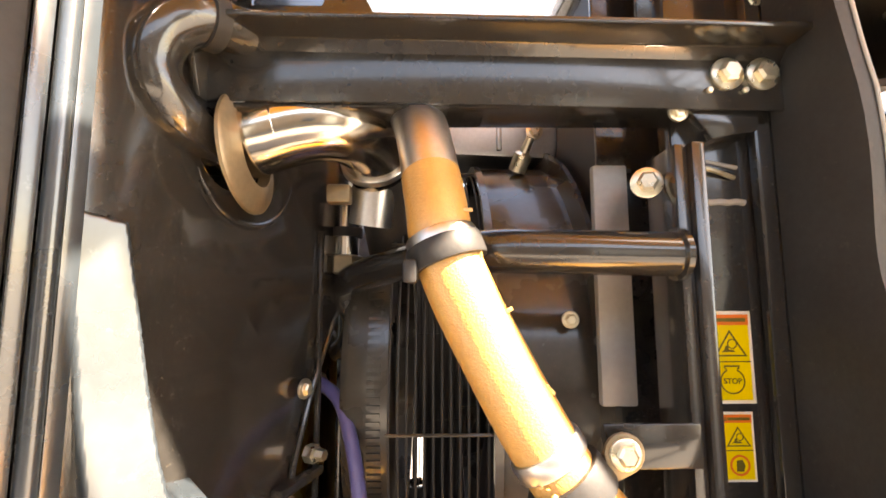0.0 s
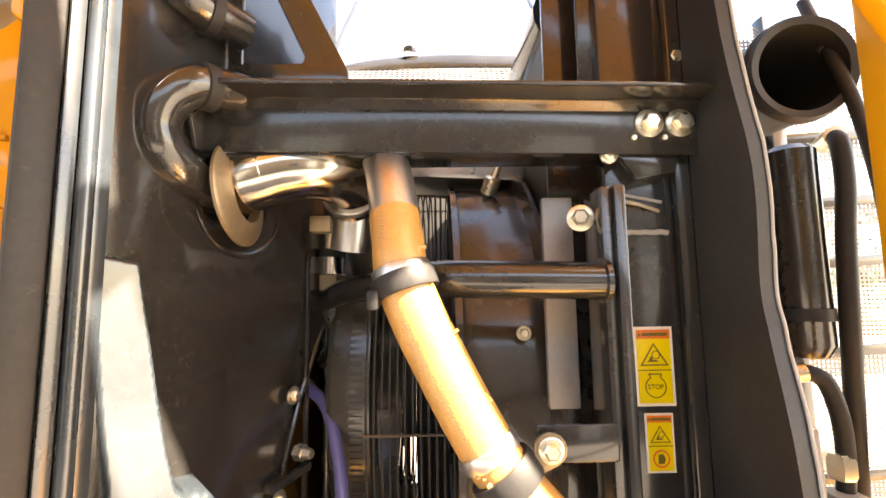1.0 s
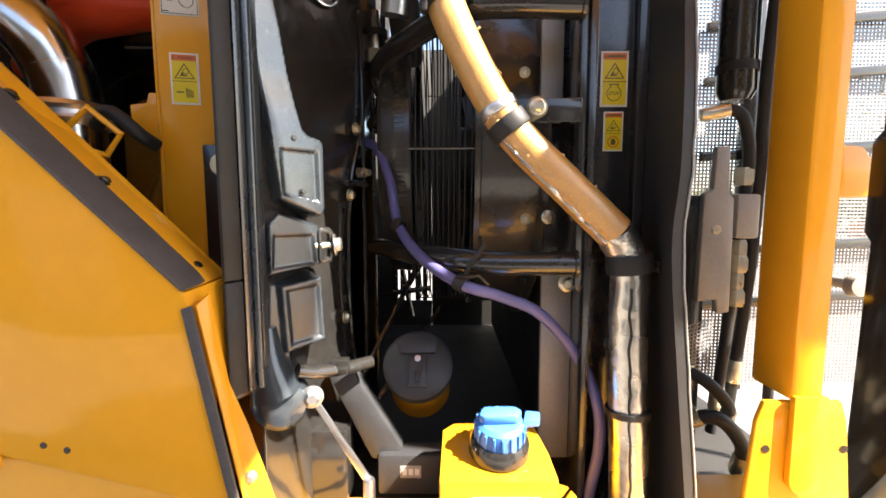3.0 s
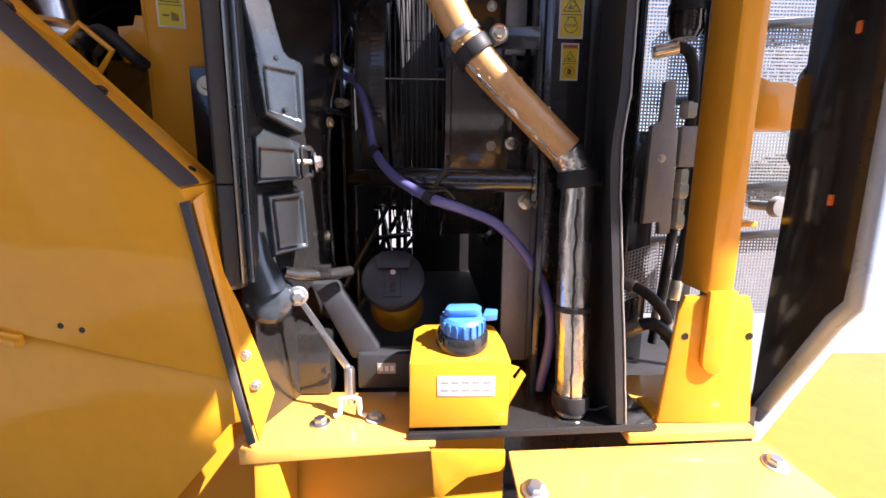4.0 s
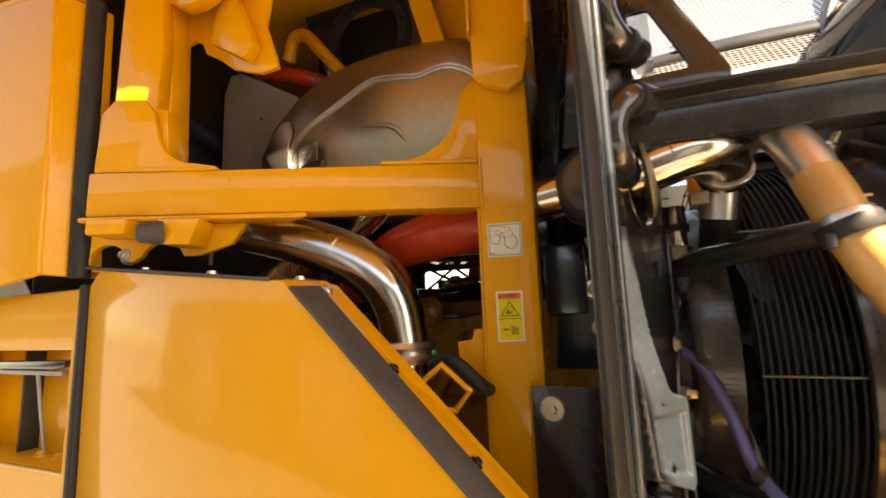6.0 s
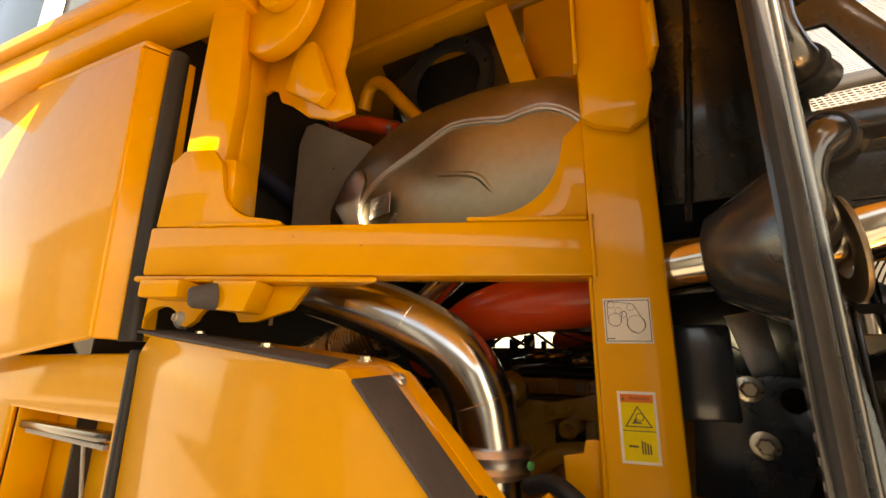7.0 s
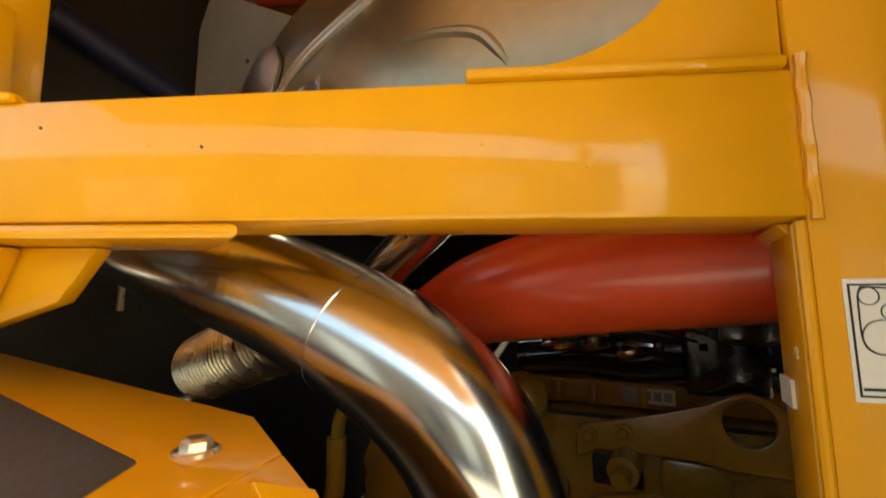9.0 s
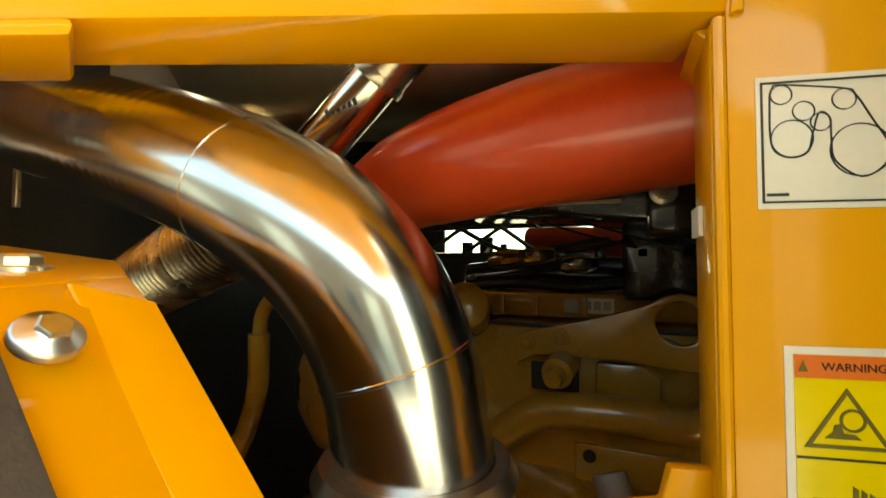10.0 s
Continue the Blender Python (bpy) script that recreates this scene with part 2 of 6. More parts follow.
def band(path_pts, at, r, width, parent, material, name="clamp"):
    """A band clamp round a tube near the share at of its smooth line."""
    line = spline(path_pts, 8)
    k = min(len(line) - 2, max(1, round(at * (len(line) - 1))))
    axis = (line[k + 1] - line[k - 1]).normalized()
    m = facing(line[k], axis)
    w = width / 2
    side = (axis.cross(Vector((0.2, 0.1, 1)))).normalized()
    ring = part(name, lathe([(r - 0.002, -w), (r + 0.004, -w), (r + 0.005, -w * 0.8), (r + 0.005, w * 0.8), (r + 0.004, w), (r - 0.002, w)], 28, m, True), material, parent)
    if name == "clamp":
        part("screw", lathe([(0, 0.012), (0.003, 0.012), (0.0045, 0.010), (0.0045, -0.010), (0, -0.012)], 10, facing(line[k] - side * (r + 0.006), axis.cross(side))), ZINC, ring)
    return ring


def letters(text, size, m, parent, material=None, name="lettering"):
    cu = bpy.data.curves.new("text", "FONT")
    cu.body, cu.size, cu.extrude, cu.align_x, cu.align_y = text, size, 0.0002, "CENTER", "CENTER"
    tmp = new("text", cu)
    dg = bpy.context.evaluated_depsgraph_get()
    me = bpy.data.meshes.new_from_object(tmp.evaluated_get(dg))
    bpy.data.objects.remove(tmp)
    me.transform(m)
    me.materials.clear()
    me.materials.append(material or INK)
    ob = new(name, me)
    ob.parent = parent
    return ob


# ---- ground and distance ----
g = bmesh.new()
bmesh.ops.create_grid(g, x_segments=8, y_segments=8, size=400)
tagged(part("ground", g, CONCRETE), "pale sunlit concrete yard", "ground", kind="structure")


# ---- yellow engine frame: a jamb, a crossbar along a slanted line, gussets ----
LINE = Matrix.Translation((-0.555, 0.520, 2.25)) @ Matrix.Rotation(radians(180 + 20), 4, "Z") @ Matrix.Rotation(radians(-1), 4, "Y") @ Matrix.Translation((0, 0, -2.25))
JAMB = Matrix.Translation((-0.5495, 0.5185, 0)) @ Matrix.Rotation(radians(12), 4, "Z") @ Matrix.Translation((0.556, -0.527, 0))


def on_line(s0, s1, z0, z1, d0, d1, bevel=0.004):
    """A bar along the slanted frame line: s to the rear, d into the machine."""
    return box(s0, s1, -d1, -d0, z0, z1, bevel, LINE)


def line_plate(pts, d0, d1, bevel=0.003, holes=()):
    return plate(pts, -d1, -d0, bevel, holes, LINE)


frame_thing = thing("engine_cage", "glossy yellow welded steel cage round the engine bay", "machine frame")
part("jamb_post", prism([(-0.5495, 0.5185, 1.2), (-0.442, 0.5413, 1.2), (-0.442, 0.585, 1.2), (-0.5495, 0.578, 1.2)], (0, 0, 1.85), 0.006), YELLOW, frame_thing)
part("jamb_return", box(-0.556, -0.5498, 0.524, 0.577, 1.2, 2.2485, 0.003), YELLOW, frame_thing)
part("crossbar", on_line(-0.010, 0.83, 2.249, 2.347, -0.004, 0.058, 0.007), YELLOW, frame_thing)
part("corner_fillet", prism([(-0.5495, 0.53, 2.2485), (-0.562, 0.53, 2.2485), (-0.5495, 0.53, 2.234)], (0, 0.07, 0), 0.001), YELLOW, frame_thing)
part("lower_flange", prism([(0.352, 0.010, 2.2365), (0.84, 0.010, 2.2365), (0.84, -0.054, 2.2365), (0.413, -0.054, 2.2365)], (0, 0, 0.012), 0.005, (), LINE), YELLOW, frame_thing)
part("gusset", line_plate([(-0.004, 2.3475), (0.196, 2.3475), (0.165, 2.357)] + arc(0.165, 2.487, 0.130, 268, 192, 12) + [(0.030, 2.50), (-0.004, 2.54)], 0.002, 0.014), YELLOW, frame_thing)
part("gusset", line_plate([(0.822, 2.3475), (0.545, 2.3475), (0.560, 2.357), (0.603, 2.364)] + arc(0.603, 2.450, 0.086, 280, 350, 8) + [(0.698, 2.480), (0.722, 2.512), (0.790, 2.512), (0.816, 2.482)], 0.0, 0.014), YELLOW, frame_thing)
part("weld_bead", on_line(-0.002, 0.200, 2.3455, 2.354, -0.007, 0.003, 0.003), YELLOW, frame_thing)
part("weld_bead", on_line(0.55, 0.74, 2.3455, 2.353, -0.007, 0.001, 0.003), YELLOW, frame_thing)
wb = [Vector((-0.550, 0.526, 2.248 + 0.0105 * k)) + Vector((0.0006 * math.sin(k * 2.1), 0, 0)) for k in range(11)]
part("weld_bead", sweep(wb, lambda t: 0.0034 + 0.0005 * math.sin(t * 40), 8), YELLOW, frame_thing).matrix_local = JAMB
part("rear_column", line_plate([(0.715, 2.40), (0.815, 2.40), (0.812, 2.95), (0.735, 2.95), (0.712, 2.66), (0.716, 2.54)], 0.030, 0.07), YELLOW, frame_thing)
part("rear_column_fold", line_plate([(0.705, 2.40), (0.722, 2.40), (0.742, 2.95), (0.728, 2.95)], 0.07, 0.14), YELLOW, frame_thing)
part("column_cap", line_plate([(0.672, 2.39), (0.705, 2.39), (0.705, 2.50), (0.680, 2.495)], 0.016, 0.085), YELLOW, frame_thing)
# hinge box on the head of the jamb
part("hinge_box", plate([(-0.556, 2.525), (-0.535, 2.507), (-0.480, 2.490), (-0.450, 2.508), (-0.438, 2.560), (-0.428, 3.0), (-0.556, 3.0)], 0.505, 0.5265, 0.007), YELLOW, frame_thing).matrix_local = JAMB
part("hinge_rib", box(-0.444, -0.432, 0.455, 0.524, 2.60, 3.0, 0.004), YELLOW, frame_thing).matrix_local = JAMB
part("hinge_edge", box(-0.562, -0.5545, 0.490, 0.524, 2.62, 3.0, 0.003), YELLOW, frame_thing).matrix_local = JAMB
add_bolt(frame_thing, (-0.442, 0.45, 2.70), (1, 0, 0), 0.010).matrix_local = JAMB
part("jamb_lip", tube([(-0.5515, 0.5215, 1.2), (-0.5515, 0.5215, 1.8), (-0.5515, 0.5215, 2.248)], 0.0035, 10), YELLOW, frame_thing)
part("tab", plate([(-0.556, 1.90), (-0.61, 1.905), (-0.615, 1.975), (-0.585, 1.98), (-0.58, 2.0), (-0.556, 2.0)], 0.545, 0.555), YELLOW, frame_thing).matrix_local = JAMB
part("jamb_mark", box(-0.5585, -0.5562, 0.548, 0.575, 2.132, 2.150, 0), CREAM, frame_thing, "scuffed pale paper label with faded writing")
rnd = random.Random(11)
for k in range(7):
    s, z = rnd.uniform(0.05, 0.8), rnd.uniform(2.26, 2.34)
    part("paint_chip", lathe([(0, 0.0004), (0.0012, 0.0003), (0.0016, -0.0006), (0, -0.0006)], 7, LINE @ facing((s, 0.0042, z), (0, 1, 0))), INK if k % 4 == 0 else YELLOW, frame_thing)
# head rail over the bay
HEAD = Matrix.Translation((-1.32, 0.28, 0)) @ Matrix.Rotation(radians(180 + 6.5), 4, "Z")
part("head_rail", box(-0.10, 1.1, -0.05, 0.05, 2.90, 2.98, 0.008, HEAD), YELLOW, frame_thing)
part("head_rail_lip", box(-0.10, 1.1, -0.02, 0.075, 2.985, 3.02, 0.008, HEAD), YELLOW, frame_thing)
add_bolt(frame_thing, (-1.35, 0.335, 2.898), (0, 0, -1), 0.010)
part("head_rail_front", box(-1.30, -0.44, 0.30, 0.40, 2.96, 3.04, 0.01), YELLOW, frame_thing)
part("cross_tie", box(-1.35, -0.5, 0.70, 0.78, 3.065, 3.098, 0.006), YELLOW, frame_thing)
part("roof_tie", prism([(-0.81, 0.70, 3.03), (-0.745, 0.70, 3.03), (-0.66, 0.70, 2.72), (-0.725, 0.70, 2.72)], (0, 0.05, 0), 0.004), YELLOW, frame_thing)
part("inner_sheet", box(-0.72, -0.45, 0.76, 0.775, 2.5, 3.05, 0.003), YELLOW, frame_thing)
# notched hinge casting hanging from the head rail
part("hinge_casting", plate([(-1.465, 2.955), (-1.41, 2.875), (-1.389, 2.834), (-1.372, 2.838), (-1.339, 2.787), (-1.315, 2.792), (-1.281, 2.741), (-1.247, 2.747), (-1.22, 2.733), (-1.205, 2.70), (-1.166, 2.678), (-1.11, 2.634), (-1.03, 2.604), (-0.977, 2.606), (-0.982, 2.633), (-1.016, 2.722), (-1.0, 2.80), (-1.0, 2.965), (-1.42, 2.965)], 0.40, 0.412, 0.003), YELLOW, frame_thing)
part("casting_rib", prism([(-1.16, 0.399, 2.70), (-1.05, 0.399, 2.63), (-1.02, 0.399, 2.66), (-1.08, 0.399, 2.80), (-1.13, 0.399, 2.80)], (0, -0.03, 0), 0.006), YELLOW, frame_thing)
hook = thing("lifting_hook", "yellow cast lifting hook under the head rail", "hook")
part("hook_plate", plate(arc(-1.17, 2.90, 0.125, 165, 375, 18) + [(-1.05, 3.03), (-1.29, 3.03)], 0.325, 0.365, 0.008, [circle(-1.16, 2.935, 0.05, 16)]), YELLOW, hook)
part("hook_flange", plate(arc(-1.13, 2.93, 0.07, 190, 350, 12) + [(-1.06, 3.02), (-1.20, 3.02)], 0.30, 0.324, 0.006), YELLOW, hook)

# brackets and rubber stop under the crossbar
stop = thing("door_stop", "grey rubber door stop on a yellow bracket under the crossbar", "door stop")
part("bracket", line_plate([(0.563, 2.236), (0.583, 2.180), (0.640, 2.183), (0.652, 2.236)], -0.035, 0.03, 0.005), YELLOW, stop)
part("side_block", on_line(0.708, 0.790, 2.203, 2.236, -0.045, 0.02, 0.005), YELLOW, stop)
scallop = [(0.50, 2.236), (0.84, 2.236), (0.84, 2.150)] + arc(0.80, 2.150, 0.045, 10, 170, 10) + [(0.745, 2.155)] + arc(0.68, 2.150, 0.050, 20, 160, 10) + [(0.60, 2.168), (0.53, 2.192)]
part("scalloped_plate", line_plate(scallop, 0.032, 0.046, 0.003), YELLOW, stop)
part("rubber_bumper", lathe([(0, 0.042), (0.013, 0.041), (0.0185, 0.036), (0.0205, 0.025), (0.0245, 0.002), (0.0245, -0.004), (0.010, -0.006), (0.010, -0.02), (0, -0.02)], 28, facing((-1.152, 0.272, 2.218), (-0.48, -0.86, -0.10))), FOAM, stop)
for p in ((-1.395, 0.265, 2.19), (-1.29, 0.303, 2.186)):
    part("roller", lathe([(0, 0.014), (0.016, 0.013), (0.021, 0.006), (0.021, -0.008), (0, -0.008)], 24, facing(p, (-0.3, -0.9, 0.1))), GREYBOX, stop)
    add_bolt(stop, Vector(p) + Vector((-0.004, -0.013, 0.001)), (-0.3, -0.9, 0.1), 0.008)


# ---- labels on the jamb and the radiator panel ----
def warning_label(x0, x1, z0, z1, y, lower, label, group):
    """A yellow pictogram label that faces -y."""
    t = thing("warning_label", label, "warning label", group)
    w, h = x1 - x0, z1 - z0
    rim = w * 0.075

    def rect(a0, a1, b0, b1, d, name, m, r=0.0):
        part(name, plate([(x0 + a0 * w, z0 + b0 * h), (x0 + a1 * w, z0 + b0 * h), (x0 + a1 * w, z0 + b1 * h), (x0 + a0 * w, z0 + b1 * h)], y - d, y - d + 0.0006, r), m, t)

    part("backing", box(x0, x1, y - 0.0010, y - 0.0001, z0, z1, 0.0004), CREAM, t)
    fx, fz = rim / w, rim / h
    rect(fx, 1 - fx, fz, 1 - fz, 0.0016, "yellow_field", LABELY)
    rect(fx, 1 - fx, 1 - fz - 0.115, 1 - fz, 0.0024, "orange_header", LABELO)
    rect(fx, 1 - fx, 0.445, 0.455, 0.0024, "divider", INK)
    cx = (x0 + x1) / 2
    cz, s = z0 + 0.62 * h, w * 0.36
    tri = [(cx - s, cz - s * 0.62), (cx + s, cz - s * 0.62), (cx, cz + s * 0.95)]
    inn = [(cx - s * 0.83, cz - s * 0.53), (cx + s * 0.83, cz - s * 0.53), (cx, cz + s * 0.79)]
    part("triangle", plate(tri, y - 0.0024, y - 0.0018, 0, [inn]), FADED, t)
    part("symbol", plate([(cx - s * 0.52, cz - s * 0.36), (cx + s * 0.30, cz - s * 0.36), (cx + s * 0.16, cz - s * 0.24), (cx - s * 0.10, cz - s * 0.22), (cx - s * 0.16, cz + s * 0.02), (cx - s * 0.30, cz - s * 0.02), (cx - s * 0.34, cz - s * 0.20)], y - 0.0024, y - 0.0018, 0), FADED, t)
    part("symbol_ring", plate(circle(cx + s * 0.12, cz + s * 0.12, s * 0.30, 20), y - 0.0024, y - 0.0018, 0, [circle(cx + s * 0.12, cz + s * 0.12, s * 0.24, 20)]), FADED, t)
    lz, r = z0 + 0.24 * h, w * 0.27
    if lower == "stop":
        def engine(q):
            cap = [(0.45, 0.88), (0.45, 1.02), (0.62, 1.02), (0.62, 1.24), (-0.62, 1.24), (-0.62, 1.02), (-0.45, 1.02), (-0.45, 0.88)]
            return arc(cx, lz, r * q, 130, 410, 24) + [(cx + u * r * q, lz + v * r * q) for u, v in cap]

        part("stop_symbol", plate(engine(1.0), y - 0.0024, y - 0.0018, 0, [engine(0.90)]), FADED, t)
        letters("STOP", r * 0.62, pose(cx, y - 0.0022, lz, 90), t)
    elif lower == "ban":
        part("ban_ring", plate(circle(cx, lz, r * 1.1), y - 0.0024, y - 0.0018, 0, [circle(cx, lz, r * 0.88)]), LABELO, t)
        part("ban_sign", plate([(cx - r * 0.45, lz - r * 0.6), (cx + r * 0.3, lz - r * 0.6), (cx + r * 0.5, lz), (cx + r * 0.2, lz + r * 0.6), (cx - r * 0.4, lz + r * 0.5)], y - 0.0030, y - 0.0025, 0), FADED, t)
    else:
        for k in range(4):
            part("bar", plate([(cx + r * (0.1 + 0.25 * k), lz - r * 0.7), (cx + r * (0.25 + 0.25 * k), lz - r * 0.7), (cx + r * (0.25 + 0.25 * k), lz + r * (0.5 - 0.1 * k)), (cx + r * (0.1 + 0.25 * k), lz + r * (0.6 - 0.1 * k))], y - 0.0024, y - 0.0018, 0), FADED, t)
        part("arrow", plate([(cx - r * 1.1, lz - r * 0.1), (cx - r * 0.2, lz - r * 0.1), (cx - r * 0.2, lz + r * 0.1), (cx - r * 1.1, lz + r * 0.1)], y - 0.0024, y - 0.0018, 0), FADED, t)
    hz = z1 - rim - 0.058 * h
    if lower == "bars":
        letters("WARNING", 0.058 * h, pose(cx + 0.06 * w, y - 0.0026, hz, 90), t)
    else:
        part("header_bar", plate([(cx - 0.3 * w, hz - 0.02 * h), (cx + 0.36 * w, hz - 0.02 * h), (cx + 0.36 * w, hz + 0.02 * h), (cx - 0.3 * w, hz + 0.02 * h)], y - 0.0030, y - 0.0026, 0), FADED, t)
    part("header_triangle", plate([(cx - 0.40 * w, hz - 0.025 * h), (cx - 0.32 * w, hz - 0.025 * h), (cx - 0.36 * w, hz + 0.03 * h)], y - 0.0030, y - 0.0026, 0), FADED, t)
    return t


warning_label(0.318, 0.372, 1.968, 2.074, 0.527, "stop", "yellow warning label with an engine-stop sign on black steel", "panel warning labels")
warning_label(0.327, 0.366, 1.882, 1.959, 0.527, "ban", "small yellow warning label with a red ban ring on black steel", "panel warning labels")
warning_label(-0.532, -0.4795, 1.975, 2.074, 0.527, "bars", "yellow warning label with an orange header on yellow steel", "").matrix_world = JAMB

belt = thing("belt_diagram_label", "cream label with a black belt routing diagram", "label")
bx0, bx1, bz0, bz1, by = -0.538, -0.470, 2.141, 2.210, 0.527
part("backing", box(bx0, bx1, by - 0.001, by - 0.0001, bz0, bz1, 0.0003), CREAM, belt)
part("border", plate([(bx0 + 0.002, bz0 + 0.003), (bx1 - 0.002, bz0 + 0.003), (bx1 - 0.002, bz1 - 0.003), (bx0 + 0.002, bz1 - 0.003)], by - 0.0016, by - 0.0011, 0,
     [[(bx0 + 0.003, bz0 + 0.004), (bx1 - 0.003, bz0 + 0.004), (bx1 - 0.003, bz1 - 0.004), (bx0 + 0.003, bz1 - 0.004)]]), INK, belt)
for cx, cz, r in ((-0.5265, 2.200, 0.0052), (-0.4985, 2.196, 0.0055), (-0.522, 2.177, 0.0098), (-0.5165, 2.191, 0.0052), (-0.509, 2.185, 0.0048), (-0.492, 2.170, 0.0135)):
    part("pulley", plate(circle(cx, cz, r), by - 0.0016, by - 0.0011, 0, [circle(cx, cz, r - 0.0005)]), INK, belt)
run = [(-0.5317, 2.200), (-0.5318, 2.178), (-0.529, 2.170), (-0.522, 2.1672), (-0.515, 2.170), (-0.5125, 2.180), (-0.5095, 2.1898), (-0.505, 2.187), (-0.5045, 2.176), (-0.503, 2.165), (-0.492, 2.1565), (-0.482, 2.162), (-0.480, 2.172), (-0.487, 2.186), (-0.4935, 2.198), (-0.4985, 2.2015), (-0.5265, 2.2052), (-0.5305, 2.2035), (-0.5317, 2.200)]
part("belt_line", sweep(spline([(x, by - 0.0013, z) for x, z in run], 5), 0.00045, 6), INK, belt)
part("print_bar", box(-0.534, -0.524, by - 0.0016, by - 0.0011, 2.1475, 2.149, 0), INK, belt)
belt.matrix_world = JAMB @ Matrix.Translation((-0.004, 0, 0.0025))


# ---- wedge-shaped side panel below the engine bay ----
side = thing("engine_cowling", "large glossy yellow cowling with slanted foam-edged top", "cowling")
PY = 0.258
outline = [(-1.342, 2.118), (-1.312, 2.1517), (-0.825, 2.101), (-0.364, 1.655), (-0.35, 1.60), (-0.312, 1.302), (-0.88, 1.452), (-1.342, 1.575)]
part("sheet", prism([(x, PY + (0.03 if z < 1.65 else 0) * (1.65 - z) / 0.5, z) for x, z in outline], (0, 0.006, 0), 0.003), YELLOW, side)
lower_outline = [(-1.342, 1.574), (-0.88, 1.451), (-0.312, 1.301), (-0.300, 1.215), (-0.338, 1.203), (-0.376, 1.160), (-0.372, 1.140), (-0.476, 1.017), (-0.64, 0.82), (-0.70, 0.75), (-1.342, 0.75)]
part("lower_sheet", prism([(x, PY + 0.028 + 0.13 * (1.452 - (x + 0.88) * 0.266 - z), z) for x, z in lower_outline], (0, 0.006, 0), 0.003), YELLOW, side)
part("top_flange", prism([(-1.342, PY + 0.001, 2.156), (-0.826, PY + 0.001, 2.101), (-0.843, 0.40, 2.109), (-0.905, 0.43, 2.117), (-1.342, 0.39, 2.160)], (0, 0, -0.006), 0.003), YELLOW, side)
part("slant_flange", prism([(-0.825, PY + 0.001, 2.100), (-0.364, PY + 0.001, 1.654), (-0.345, 0.355, 1.662), (-0.813, 0.395, 2.094), (-0.843, 0.40, 2.109)], (-0.004, 0, -0.005), 0.003), YELLOW, side)
part("foam_strip", prism([(-1.36, PY - 0.004, 2.157), (-0.85, PY - 0.004, 2.102), (-0.895, 0.345, 2.108), (-1.36, 0.345, 2.160)], (0, 0, 0.006), 0.002), FOAM, side)
d1 = Vector((-0.364 + 0.815, 0, 1.655 - 2.092)).normalized()
n1 = Vector((-d1.z, 0, d1.x))
a0, a1 = Vector((-0.812, PY - 0.004, 2.088)), Vector((-0.362, PY - 0.004, 1.652))
part("foam_strip", prism([a0, a1, a1 + n1 * 0.004 + Vector((0, 0.060, 0)), a0 + n1 * 0.004 + Vector((0, 0.078, 0))], n1 * 0.006, 0.002), FOAM, side)
part("flange_step", prism([Vector((-0.832, 0.366, 2.104)), Vector((-0.36, 0.335, 1.656)), Vector((-0.349, 0.352, 1.662)), Vector((-0.812, 0.392, 2.094))], n1 * 0.004, 0.001), YELLOW, side)
part("corner_strip", prism([(-0.366, 0.262, 1.627), (-0.350, 0.262, 1.632), (-0.283, 0.285, 1.178), (-0.297, 0.285, 1.172)], (0, -0.006, 0), 0.002), FOAM, side)
part("corner_cap", prism([(-0.366, 0.262, 1.650), (-0.345, 0.352, 1.660), (-0.330, 0.345, 1.50), (-0.345, 0.272, 1.49)], (0.004, -0.001, 0), 0.001), YELLOW, side)
part("corner_sheet", prism([(-0.352, 0.268, 1.63), (-0.341, 0.285, 1.645), (-0.326, 0.30, 1.50), (-0.302, 0.305, 1.43), (-0.255, 0.31, 1.265), (-0.285, 0.295, 1.172)], (0.004, -0.002, 0), 0.001), YELLOW, side)
for p in ((-0.297, 0.298, 1.345), (-0.282, 0.298, 1.285)):
    add_bolt(side, p, (0.3, -1, 0), 0.007)
for x, y in ((-1.30, 0.345), (-1.068, 0.325), (-0.885, 0.372)):
    add_bolt(side, (x, y, 2.107 - (x + 0.843) * 0.1077), (0, 0, 1), 0.009)
part("flange_bolt", joined(lathe([(0, 0.006), (0.005, 0.0058), (0.0062, 0.0045), (0.0105, 0.0025), (0.0115, 0.001), (0.0115, -0.002), (0, -0.002)], 28, facing((-0.797, 0.345, 2.088), n1)), lathe([(0, 0.0072), (0.0052, 0.0072), (0.006, 0.0062), (0.006, 0.002)], 6, facing((-0.797, 0.345, 2.088), n1))), SILVER, side)
for k in range(1, 4):
    q = Vector((-0.804, 0.347, 2.081)).lerp(Vector((-0.352, 0.325, 1.652)), k / 3.2)
    add_bolt(side, q, n1, 0.008, BLACK)
for x, z, r, m in ((-0.597, 1.413, 0.0055, INK), (-0.562, 1.405, 0.0055, INK), (-0.768, 1.460, 0.008, GREYBOX), (-0.735, 1.454, 0.008, GREYBOX)):
    part("hole_plug", lathe([(0, 0.0012), (r * 0.8, 0.0012), (r, 0.0004), (r, -0.004), (0, -0.004)], 18, facing((x, PY + 0.06 * (1.65 - z), z), (0, -1, 0.06))), m, side)
part("fold_tab", prism([(-0.784, PY + 0.012, 1.428), (-0.662, PY + 0.015, 1.397), (-0.668, PY + 0.022, 1.374), (-0.725, PY + 0.020, 1.390), (-0.782, PY + 0.018, 1.405)], (0, -0.006, 0), 0.002), YELLOW, side)
part("tab_bolt", tube([(-0.735, PY + 0.012, 1.396), (-0.70, PY + 0.012, 1.388), (-0.672, PY + 0.012, 1.381)], 0.006, 10), YELLOW, side)

